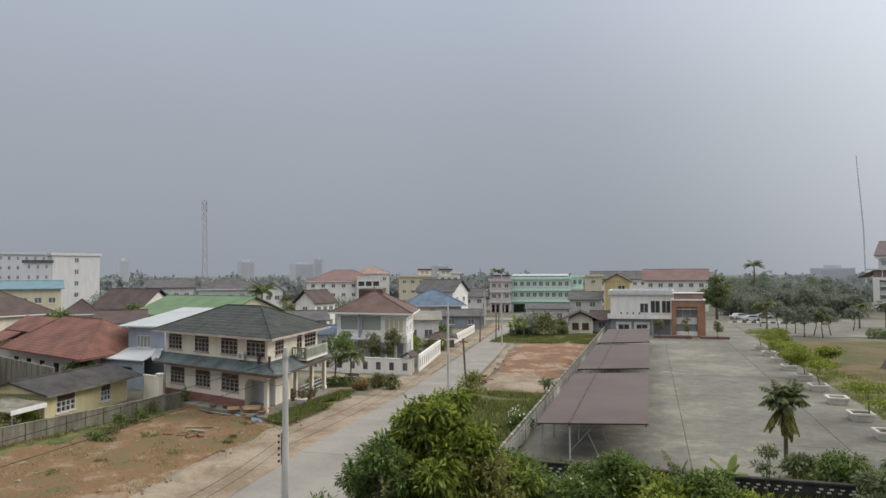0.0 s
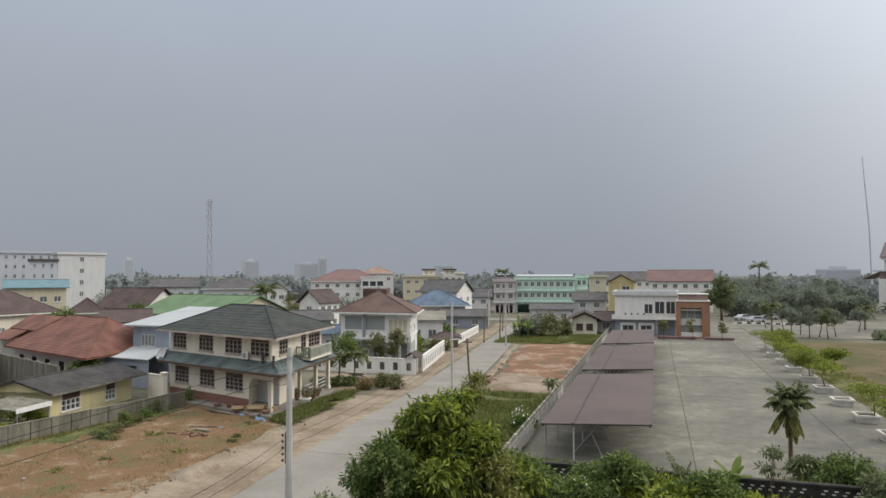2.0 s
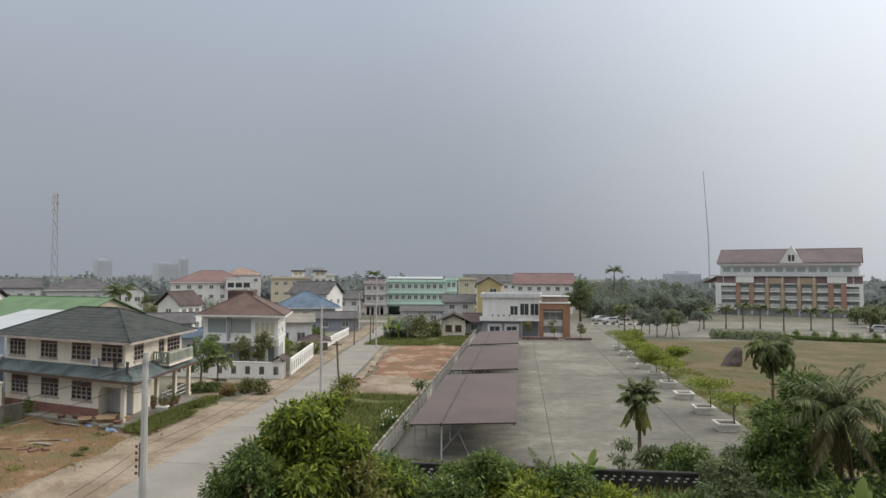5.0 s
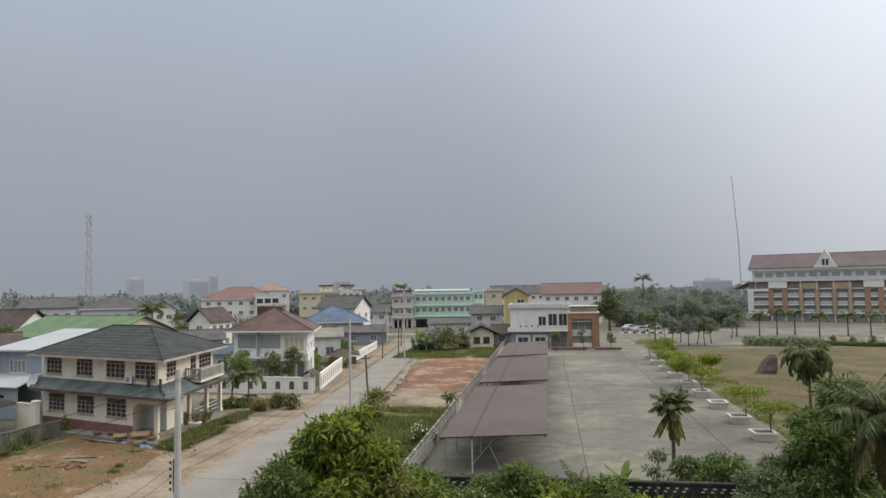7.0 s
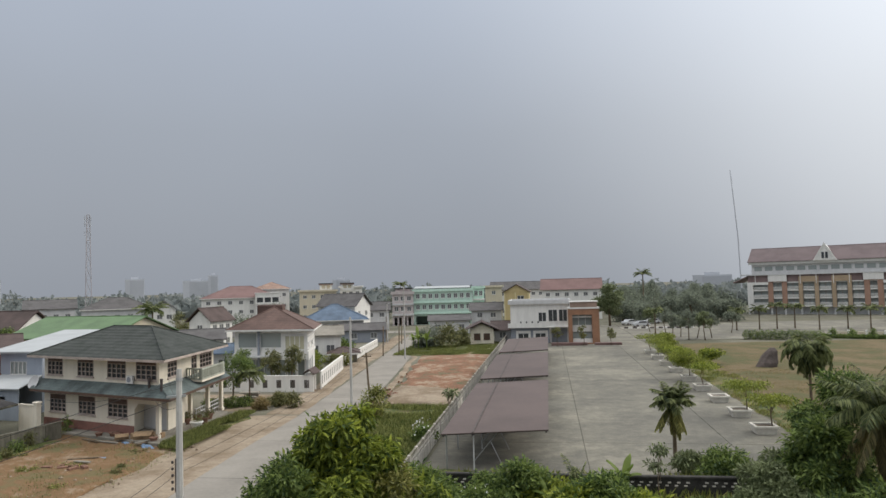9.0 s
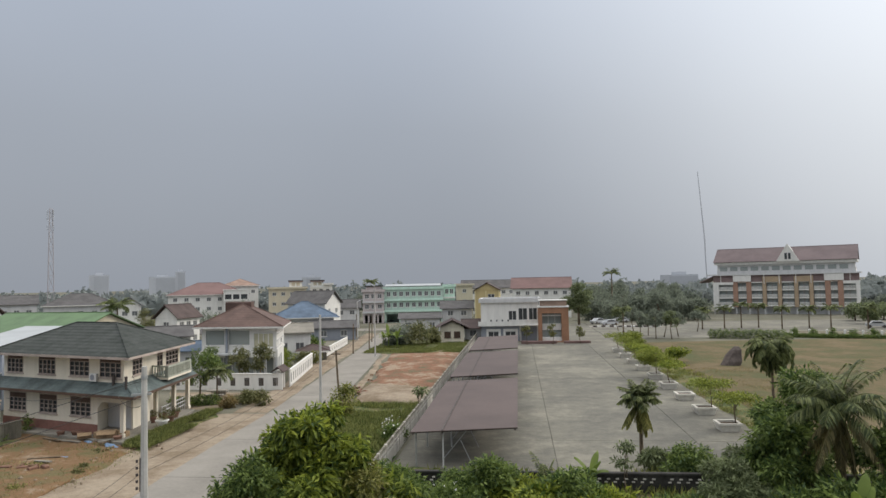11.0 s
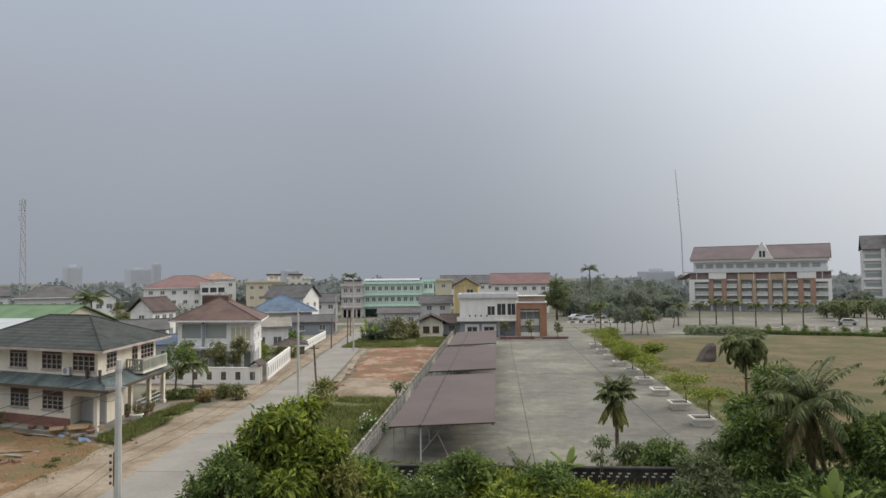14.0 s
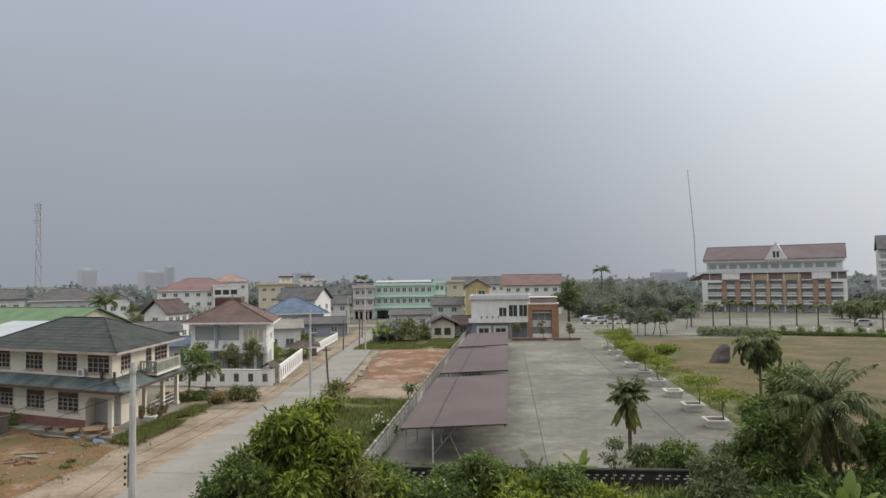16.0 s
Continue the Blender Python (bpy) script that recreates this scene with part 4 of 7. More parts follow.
    ac = part("air_conditioner", Geo().box(10.95, 11.75, -0.36, -0.03, 4.35, 4.95, 0.03), M_FRAMEW, root, "white outdoor air conditioner unit")
    part("fan_grille", Geo().tube([(11.3, -0.385, 4.66), (11.3, -0.362, 4.66)], 0.23, 14), M_SLATE, ac)
    for k, x in enumerate((13.6, 15.2)):
        part("lantern", Geo().tube([(x, -0.25 - 0.3 * k, 3.95), (x, -0.25 - 0.3 * k, 4.9)], [0.12, 0.16], 8), M_RUST, root)


corner_house()

# boundary wall, gate pillar and dish beside the corner house
bw = thing("block_wall", (-41.2, 36.9, 0), 80.7, "weathered grey concrete block boundary wall", "wall")
for k in range(9):
    part("wall_panel", Geo().box(k * 1.5 + 0.14, k * 1.5 + 1.42, -0.07, 0.07, 0, 1.38), M_BLOCK, bw)
    part("pier", Geo().box(k * 1.5 - 0.08, k * 1.5 + 0.14, -0.12, 0.12, 0, 1.46), M_BLOCK, bw)
part("coping", Geo().box(-0.1, 13.6, -0.11, 0.11, 1.383, 1.45), M_BLOCK, bw)
wl = thing("block_wall", (-43.4, 23.55, 0), 80.7, "weathered grey concrete block boundary wall", "wall")
for k in range(9):
    part("wall_panel", Geo().box(k * 1.5 + 0.14, k * 1.5 + 1.42, -0.07, 0.07, 0, 1.38), M_BLOCK, wl)
    part("pier", Geo().box(k * 1.5 - 0.08, k * 1.5 + 0.14, -0.12, 0.12, 0, 1.46), M_BLOCK, wl)
part("coping", Geo().box(-0.1, 13.6, -0.11, 0.11, 1.383, 1.45), M_BLOCK, wl)
# concrete drive, back wall and open shed beyond the block wall
solo("concrete_drive", Geo().slab([(-58, 5, 0.1), (-25.5, 5, 0.1), (-25.5, 23.3, 0.1), (-39.8, 29.8, 0.1), (-43.0, 31.2, 0.1), (-58, 31.2, 0.1)], 0.15), M_ROAD, "pale concrete drive beside the dirt plot", "pavement", "structure")
gw_ = thing("grey_wall", (-67.4, 56.2, 0), -23.1, "tall bare grey concrete block wall", "wall")
for k in range(6):
    part("wall_panel", Geo().box(k * 2.7 + 0.2, k * 2.7 + 2.7, -0.08, 0.08, 0, 3.1), M_BLOCK, gw_)
    part("pier", Geo().box(k * 2.7, k * 2.7 + 0.197, -0.13, 0.13, 0, 3.2), M_CEMENT, gw_)
shed = thing("open_shed", (*spot(54.6, 88), 0), -38, "unfinished open shed with concrete posts and a flat slab", "shed")
part("roof", Geo().box(-0.4, 6.0, -0.4, 5.4, 3.5, 3.75, 0.03), M_CEMENT, shed)
for xx in (0.0, 2.6, 5.2):
    for yy in (0.0, 4.7):
        part("post", Geo().box(xx, xx + 0.3, yy, yy + 0.3, 0, 3.5), M_CEMENT, shed)
part("back_wall", Geo().box(0.003, 5.5, 5.003, 5.15, 0, 2.2), M_BLOCK, shed)
yw = thing("garden_wall", (*spot(54.5, 66), 0), -33, "pale yellow-green rendered garden wall", "wall")
part("wall_panel", Geo().box(0, 3.6, -0.1, 0.1, 0, 1.75), M_PALEY, yw)
part("coping", Geo().box(-0.05, 3.65, -0.14, 0.14, 1.753, 1.83), M_CEMENT, yw)
gp = thing("gate_pillar", (-41.6, 50.7, 0), -19, "cream gate pillar beside the block wall", "pillar")
part("shaft", Geo().box(-0.2, 0.2, -0.2, 0.2, 0, 2.75), M_CREAM, gp)
part("cap", Geo().box(-0.27, 0.27, -0.27, 0.27, 2.753, 2.9, 0.05), M_CREAM, gp)
sw = thing("side_wall", (-45.4, 53.3, 0), -19, "white rendered side wall of the yard", "wall")
part("wall_panel", Geo().box(0, 2.8, -0.1, 0.1, 0, 2.2), M_CREAM, sw)
part("coping", Geo().box(-0.05, 2.85, -0.15, 0.15, 2.203, 2.3), M_CREAM, sw)
dish = thing("satellite_dish", (-44.6, 54.1, 3.1), 0, "grey satellite dish on a short post", "satellite dish")
g = Geo()
prof = [(0.0, 0.0), (0.25, 0.03), (0.45, 0.10), (0.62, 0.2)]
ring = [[(r * math.cos(k * 0.524), -h, r * math.sin(k * 0.524)) for k in range(12)] for r, h in prof]
g.v = [p for q in ring for p in q]
g.f = [(i * 12 + k, i * 12 + (k + 1) % 12, i * 12 + 12 + (k + 1) % 12, i * 12 + 12 + k) for i in range(3) for k in range(12)]
part("reflector", g.moved(pose(0, 0, 0.9, -25, 0, -15)), M_GREYW, dish, smooth=True)
part("post", Geo().tube([(0, 0.1, 0), (0, 0.05, 0.9)], 0.05, 6), M_STEEL, dish)

# ---------------- white house with the brown hipped roof ----------------
def white_house():
    w, d = 9.9, 10.0
    root = thing("house", (-39.8, 82.6, 0), -2.5, "white two-storey house with brown tiled hipped roof", "house", skew=107)
    fr = {"front": [(0.5, 4.25, 2.6, 1.9, 1, 1), (3.6, 4.25, 2.8, 1.9, 1, 1), (0.6, 0.5, 4.6, 2.3, 4, 1), (6.0, 0.3, 3.5, 2.5, 3, 1)],
          "right": [(1.2, 4.06, 0.9, 0.66), (5.4, 4.06, 1.6, 0.66), (0.9, 0.4, 1.3, 2.4), (3.1, 0.4, 1.3, 2.4), (5.3, 0.4, 1.3, 2.4)]}
    shell(root, w, d, 6.45, M_WHITE, fr, slabs=(3.3,), glass=M_GLASSG)
    window(root, Matrix.Translation((0, -0.12, 0)), 6.9, 4.0, 2.6, 1.75, 4, 1, glass=M_CURTAIN)
    part("column", Geo().box(3.2, 3.5, -0.35, -0.003, 0, 6.4), M_SLATE, root, "slate blue pilaster")
    part("belt", Geo().box(-0.15, w + 0.15, -0.16, -0.003, 3.35, 3.6).box(w + 0.003, w + 0.16, 0, d, 3.35, 3.6), M_WHITE, root)
    part("canopy", Geo().box(-0.3, 6.4, -1.6, -0.17, 3.15, 3.33), M_GREYW, root)
    g = Geo().box(w - 3.0, w + 0.4, -2.6, -0.18, 3.0, 3.3).box(w - 3.0, w + 0.4, -2.6, -2.5, 3.3, 4.0).box(w + 0.3, w + 0.4, -2.5, -0.18, 3.3, 4.0)
    part("balcony", g, M_WHITE, root)
    for k in range(3):
        part("column", Geo().box(w + 0.02 - k * 1.35, w + 0.32 - k * 1.35, -2.55, -2.25, 0, 3.0), M_GREYW, root)
    for z in (3.95, 4.75, 5.55, 6.2):
        part("band", Geo().box(w + 0.003, w + 0.09, 0.1, d - 0.1, z, z + 0.1), M_GREYW, root)
    hip_roof(root, -1.0, w + 1.0, -1.1, d + 1.0, 6.6, 2.7, M_RBROWN, inset=4.9)
    part("roof_lantern", Geo().box(2.4, 6.0, 4.2, 7.4, 8.3, 9.55, 0.08), M_RBROWN, root)


white_house()


def slotted_wall(x0, y0, x1, y1, h, n, label):
    L, a = math.hypot(x1 - x0, y1 - y0), math.degrees(math.atan2(y1 - y0, x1 - x0))
    root = thing("garden_wall", (x0, y0, 0), a, label, "wall")
    step = L / n
    ops = [(step * (i + 0.5) - 0.3, 0.45, 0.6, h - 0.85) for i in range(n)]
    part("wall_panel", Geo().holed(L, h, ops, 0.16), M_WHITE, root)
    for o in ops:
        g = Geo()
        for k in range(4):
            g.box(o[0] + 0.01 + k * 0.15, o[0] + 0.11 + k * 0.15, 0.05, 0.1, o[1], o[1] + o[3])
        part("grille", g, M_RUST, root)
    part("coping", Geo().box(-0.05, L + 0.05, -0.06, 0.22, h + 0.003, h + 0.09), M_WHITE, root)


slotted_wall(-44.6, 74.6, -26.3, 74.0, 1.75, 11, "white garden wall with barred slots")
slotted_wall(-26.2, 76.4, -29.3, 95.0, 1.9, 12, "white roadside garden wall with barred slots")
slotted_wall(-30.2, 99.0, -33.6, 132.0, 1.3, 14, "pale low roadside wall with barred slots")
gh = thing("gate_house", (-26.95, 74.1, 0), 95, "small white gate pier with a little pitched cap", "gate")
part("pier", Geo().box(0, 0.5, -0.35, 0.15, 0, 2.0).box(1.7, 2.2, -0.35, 0.15, 0, 2.0), M_WHITE, gh)
part("gate_leaf", Geo().box(0.52, 1.68, -0.14, -0.08, 0.1, 1.8), M_BROWNB, gh)
part("cap", Geo().slab([(-0.4, -0.8, 2.05), (2.6, -0.8, 2.05), (2.6, -0.1, 2.6), (-0.4, -0.1, 2.6)], 0.08).slab([(-0.4, -0.1, 2.6), (2.6, -0.1, 2.6), (2.6, 0.6, 2.05), (-0.4, 0.6, 2.05)], 0.08), M_RDBROWN, gh)

# ---------------- yellow bungalow, red-roofed house, blue house ----------------
def bungalow():
    w, d = 10.0, 5.0
    root = thing("bungalow", (-45.5, 42.4, 0), 96, "yellow single-storey bungalow with a dark low roof", "house")
    fr = {"front": [(1.2, 0.5, 2.1, 1.5, 4, 2), (6.4, 0.5, 1.3, 1.5, 3, 2)]}
    shell(root, w, d, 2.25, M_YELLOW, fr, frame=M_FRAMEW, top=0.6)
    gable_roof(root, -0.9, w + 0.9, -0.95, d + 0.95, 2.3, 0.95, M_RSHED, "x", wall=M_YELLOW)
    part("fascia", Geo().box(-0.9, w + 0.9, -1.0, -0.955, 2.12, 2.28), M_BLOCK, root)
    g = Geo().slab([(-4.4, -1.0, 1.7), (-1.0, -1.0, 1.9), (-1.0, 2.4, 2.15), (-4.4, 2.4, 2.0)], 0.06)
    aw = part("awning", g, M_BLOCK, root, "pale scalloped awning")
    part("valance", Geo().box(-4.4, -1.0, -1.06, -1.01, 1.5, 1.85), M_WHITE, aw)
    for x in (-4.2, -1.2):
        part("awning_post", Geo().tube([(x, -0.95, 0), (x, -0.95, 1.66)], 0.04, 6), M_STEEL, aw)


bungalow()


def house(b0, b1, dist, depth, eave, ridge, walls, roofm, kind, label, wins=3, floors=2, turn=0.0, over=0.6, skew=None, name="house", winh=1.2, side=0, parapet=0.4, glass=None, frame=None, inset=None):
    """A house whose front spans two bearings at a distance. kind: hip, gx or gy (gable along or across the front), flat."""
    (x0, y0), (x1, y1) = spot(b0, dist + turn), spot(b1, dist - turn)
    w, a = math.hypot(x1 - x0, y1 - y0), math.degrees(math.atan2(y1 - y0, x1 - x0))
    root = thing(name, (x0, y0, 0), a, label, "house" if name == "house" else "building", skew=skew)
    fh = eave / floors
    fr, rt = [], []
    for f in range(floors):
        z = fh * f + fh * 0.32
        fr += rows_of(w, wins, min(1.3, w / wins * 0.55), z, min(winh, fh * 0.5), 0.4) if wins else []
        rt += rows_of(depth, side, min(1.3, depth / side * 0.55), z, min(winh, fh * 0.5), 0.4) if side else []
    shell(root, w, depth, eave, walls, {"front": fr, "right": rt, "left": rt}, slabs=[fh * k for k in range(1, floors)], glass=glass or M_GLASSH, frame=frame or M_FRAMEW)
    o = over
    if kind == "hip":
        hip_roof(root, -o, w + o, -o, depth + o, eave + 0.05, ridge - eave, roofm, inset)
    elif kind in ("gx", "gy"):
        gable_roof(root, -o, w + o, -o, depth + o, eave + 0.02, ridge - eave, roofm, kind[1], wall=walls, inset=o)
    else:
        flat_roof(root, w, depth, eave + 0.003, roofm, o, 0.25, parapet)
    return root


def red_house():
    root = thing("house", (-73.0, 62.6, 0), -21, "single-storey pink house with a big red tiled roof", "house", skew=118)
    w, d = 19.5, 12.0
    fr = {"front": rows_of(w, 5, 1.2, 1.0, 1.3, 1.0)}
    shell(root, w, d, 3.0, M_PINK, fr, frame=M_FRAMEB)
    hip_roof(root, 0.0, w + 1.2, -1.3, d + 1.2, 3.3, 3.3, M_RRED, inset=5.4, fascia=M_RRED)
    an = part("annexe_roof", Geo().slab([(-4.9, 2.0, 4.9), (2.7, 2.0, 4.9), (5.2, 5.6, 6.4), (-4.9, 5.6, 6.4)], 0.12).slab([(-4.9, 5.6, 6.4), (5.2, 5.6, 6.4), (2.7, 9.2, 4.9), (-4.9, 9.2, 4.9)], 0.12), M_RRED, root)
    part("lower_roof", Geo().slab([(-5.2, -1.0, 3.95), (0.3, -1.0, 3.95), (0.3, 2.1, 4.8), (-5.2, 2.1, 4.8)], 0.12), M_RRED, an)
    part("annexe_wall", Geo().box(-4.5, -0.02, 0.4, 9.4, 0, 3.95).box(-4.5, 0.5, 2.3, 8.9, 3.953, 4.8), M_PINK, an)
    part("gable", Geo().add([(-4.6, 2.3, 4.8), (-4.6, 8.9, 4.8), (-4.6, 5.6, 6.2), (-4.45, 2.3, 4.8), (-4.45, 8.9, 4.8), (-4.45, 5.6, 6.2)], [(0, 2, 1), (3, 4, 5), (0, 1, 4, 3), (1, 2, 5, 4), (2, 0, 3, 5)]), M_RRED, an)


red_house()


def blue_house():
    root = thing("house", (-55.3, 62.3, 0), -8, "blue-grey two-storey house with a white metal roof", "house", skew=113)
    w, d = 5.4, 14.0
    shell(root, w, d, 6.0, M_BLUEW, {"front": [(1.3, 3.7, 2.1, 1.3, 4, 1)]}, frame=M_FRAMEW, glass=M_GLASSG)
    part("roof", Geo().slab([(-1.2, -0.8, 6.0), (w + 0.5, -0.8, 6.1), (w + 0.5, d + 3, 7.2), (-1.2, d + 3, 7.2)], 0.15), M_RWHITE, root)
    lean = part("lean_to", Geo().slab([(-2.4, -4.8, 3.0), (w, -4.8, 3.0), (w, -0.02, 3.7), (-2.4, -0.02, 3.7)], 0.1), M_RWHITE, root, "white metal lean-to roof")
    part("lean_to_wall", Geo().holed(w + 2.0, 2.85, [(4.2, 1.3, 1.6, 0.9)], 0.15).moved(Matrix.Translation((-2.2, -4.4, 0))), M_BLUEW, lean)
    part("lean_to_wall", Geo().box(-2.2, -2.05, -4.2, -0.05, 0, 2.9), M_WHITE, lean)


blue_house()

# ---------------- houses farther off ----------------
house(50.9, 46.7, 147, 12, 4.4, 8.7, M_CREAM, M_RDBROWN, "hip", "cream house under a broad brown hipped roof", 3, 1, turn=-3.5, side=2, over=1.0, winh=0.7)
house(55.0, 51.3, 178, 8, 8.0, 9.7, M_WHITE, M_RBLUE, "gx", "white two-storey flats under a blue roof", 4, 2)
house(49.9, 46.1, 165, 10, 8.9, 10.5, M_PALEY, M_RTURQ, "gx", "pale yellow house with a turquoise metal roof", 4, 2)
house(45.8, 43.7, 132, 8, 5.0, 7.4, M_CREAM, M_RDBROWN, "hip", "small cream house with dark brown roof", 2, 1)
house(44.0, 40.8, 140, 9, 5.4, 9.0, M_WHITE, M_RDBROWN, "gx", "white gabled house with dark brown roof", 2, 2, turn=4)
house(43.7, 40.5, 108, 8, 4.8, 6.4, M_CREAM, M_RDBROWN, "gx", "cream house behind the red roof", 3, 2)
house(41.2, 35.0, 113, 14, 5.4, 8.2, M_BEIGE, M_RGREEN, "gx", "long shed with a green metal roof", 2, 1, turn=7)
house(36.6, 31.8, 200, 12, 7.6, 10.6, M_GREYW, M_RGREY, "hip", "grey two-storey house with a hipped grey roof", 5, 2)
house(31.7, 30.1, 192, 12, 7.2, 9.5, M_WHITE, M_RGREY, "gy", "white gable-fronted two-storey house", 2, 2)
house(40.2, 37.0, 215, 12, 8.0, 10.4, M_GREYW, M_RGREY, "gx", "grey rendered house with a shallow roof", 4, 2)
house(29.1, 27.55, 146, 7.0, 5.6, 8.3, M_WHITE, M_RDBROWN, "gy", "white house with a steep brown gable roof", 1, 2, turn=1.6, side=3)
wide = house(28.2, 22.2, 238, 18, 9.2, 13.2, M_WHITE, M_RHAZED, "hip", "wide white building with a red hipped roof", 7, 3)
part("end_wing", Geo().holed(8.0, 3.5, [(0.5, 0.6, 2.0, 1.6), (3.0, 0.6, 2.0, 1.6), (5.5, 0.6, 2.0, 1.6)], 0.2).moved(Matrix.Translation((17.0, -3.0, 7.0))).box(17.2, 24.8, -2.5, 0.5, 0, 6.9).box(16.8, 25.2, -3.2, 0.5, 10.503, 10.8), M_WHITE, wide)
part("dark_panes", Geo().box(17.3, 24.7, -2.7, -2.6, 7.1, 10.4), M_GLASS, wide)
house(24.2, 21.4, 262, 14, 12.0, 14.6, M_WHITE, M_RORANGE, "hip", "white house with an orange hipped roof", 4, 3)
house(20.6, 17.6, 250, 14, 10.6, 11, M_BEIGE, M_BEIGE, "flat", "beige flat-roofed building with roof rooms", 4, 3)
house(17.3, 15.5, 262, 12, 11.8, 12, M_WHITE, M_WHITE, "flat", "white flat-roofed block with roof terrace", 3, 3)
house(19.1, 16.1, 168, 9, 7.2, 10.2, M_WHITE, M_RGREY, "gx", "white house with a dark gable roof", 3, 2, turn=2.2, side=2)
house(20.1, 15.4, 152, 9, 4.6, 8.0, M_WHITE, M_RBLUE, "hip", "white pavilion house with a bright blue hipped roof", 5, 1, over=1.2, inset=6.8, winh=2.4)
house(20.3, 17.3, 112, 7, 4.1, 5.4, M_WHITE, M_CEMENT, "gx", "low white outbuilding with a pale sheet roof", 2, 1)
house(18.2, 16.0, 108, 5, 1.4, 2.2, M_BLOCK, M_RDBROWN, "hip", "low brown hut beside the road", 0, 1)
house(15.4, 13.3, 185, 8, 5.4, 7.6, M_GREYW, M_RGREY, "gx", "small grey house with a dark gable roof", 2, 2)
house(17.2, 13.6, 146, 7, 2.6, 3.9, M_SLATE, M_RGREY, "gx", "low roadside shed with a grey roof", 2, 1)
house(6.4, 3.9, 170, 9, 5.2, 7.0, M_GREYW, M_RGREY, "gx", "grey two-storey house with a dark roof", 2, 2)
house(9.9, 6.6, 165, 8, 3.2, 4.4, M_GREYW, M_RGREY, "gx", "low sheds with weathered metal roofs", 3, 1)
house(5.2, 3.8, 232, 12, 10.6, 11, M_BEIGE, M_BEIGE, "flat", "narrow beige flat-roofed block with one window", 1, 3)
house(4.7, 0.2, 252, 12, 9.5, 12.4, M_WHITE, M_RGREY, "gx", "long row of white townhouses with dark roofs", 7, 3)
house(0.5, -4.3, 220, 12, 9.4, 12.8, M_WHITE, M_RHAZED, "gx", "white three-storey building with a brownish red roof", 6, 3, inset=3)
house(29.9, 26.6, 112, 8, 4.2, 5.6, M_GREYW, M_RGREY, "gx", "low grey house with a dark weathered roof", 3, 1)
house(27.6, 25.6, 100, 5, 3.0, 4.1, M_GREYW, M_RBLUE, "gx", "small lean-to with a faded blue roof", 1, 1)
house(25.6, 22.6, 128, 7, 3.4, 5.0, M_WHITE, M_RGREY, "gx", "small white house behind the brown roof", 2, 1)


for bb, dd, ww in ((18.95, 253, 4.4), (17.2, 253, 4.4)):
    rr_ = thing("roof_room", (*spot(bb, dd), 11.0), bb, "small white stair room with a dark cap on the block's roof", "roof room")
    part("wall", Geo().holed(ww, 2.3, [(0.8, 0.6, 1.2, 1.2), (2.5, 0.6, 1.2, 1.2)], 0.2).box(0.003, 0.2, 0.203, 4, 0, 2.3).box(ww - 0.2, ww - 0.003, 0.203, 4, 0, 2.3), M_WHITE, rr_)
    part("cap", Geo().box(-0.4, ww + 0.4, -0.4, 4.4, 2.303, 2.6), M_RDARK, rr_)
    part("body", Geo().box(0, ww, 0.21, 4, 0, 2.0), M_BEIGE, rr_)
    part("roof", Geo().box(-0.4, ww + 0.4, -0.4, 4.3, 2.003, 2.3), M_BROWNB, rr_)


def block(b0, b1, dist, depth, h, floors, walls, label, wins, trim=None, turn=0.0, roofm=None, ground=True, winw=1.2, ledges=True):
    """A storeyed block with ledges between the floors."""
    (x0, y0), (x1, y1) = spot(b0, dist + turn), spot(b1, dist - turn)
    w, a = math.hypot(x1 - x0, y1 - y0), math.degrees(math.atan2(y1 - y0, x1 - x0))
    root = thing("apartment_building", (x0, y0, 0), a, label, "building")
    fh = h / floors
    fr = []
    for f in range(1 if ground else 0, floors):
        fr += rows_of(w, wins, min(winw, w / wins * 0.6), fh * f + fh * 0.38, fh * 0.42, 0.3)
    op = {"front": [(0.6 + i * (w - 0.8) / 4, 0.05, (w - 0.8) / 4 - 0.5, fh * 0.75) for i in range(4)]} if ground else {}
    shell(root, w, depth, h, walls, {"front": fr, "right": rows_of(depth, 2, 1.2, fh * (floors - 0.7), fh * 0.42)}, slabs=[fh * k for k in range(1, floors)], opens=op, glass=M_GLASSH)
    for f in range(1, floors if ledges else 1):
        part("ledge", Geo().box(-0.1, w + 0.1, -0.55, -0.003, fh * f - 0.15, fh * f + 0.35), trim or walls, root)
    flat_roof(root, w, depth, h + 0.003, roofm or walls, 0.4, 0.25, 0.5)
    return root


pk_root = block(13.0, 11.25, 205, 10, 9.3, 3, M_PINK, "pinkish grey three-storey shophouse", 3, M_GREYW)
part("roof_room", Geo().box(1.0, 5.4, 1.5, 6, 9.56, 10.9), M_PINK, pk_root)
part("roof_slab", Geo().box(0.6, 6.2, 1.0, 6.4, 10.903, 11.25), M_RDARK, pk_root)
mint = block(11.2, 6.3, 207, 9, 9.9, 3, M_GREENW, "long mint green three-storey block with dark clerestory", 9, M_GREENL, roofm=M_GREENL, winw=1.15)
# solid box, coloured dark for the shaded recess below the sheet
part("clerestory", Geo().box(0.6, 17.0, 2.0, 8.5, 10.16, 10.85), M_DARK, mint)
part("roof_sheet", Geo().slab([(0.2, 1.4, 10.95), (17.2, 1.4, 10.95), (17.2, 8.8, 11.5), (0.2, 8.8, 11.5)], 0.12), M_RWHITE, mint)
block(6.25, 5.3, 213, 10, 10.4, 3, M_GREENL, "pale mint green end block", 2, M_WHITE)
block(46.7, 43.6, 240, 5, 17.8, 5, M_GREYW, "white five-storey hotel block with small windows", 1, ground=False, turn=-2, ledges=False)
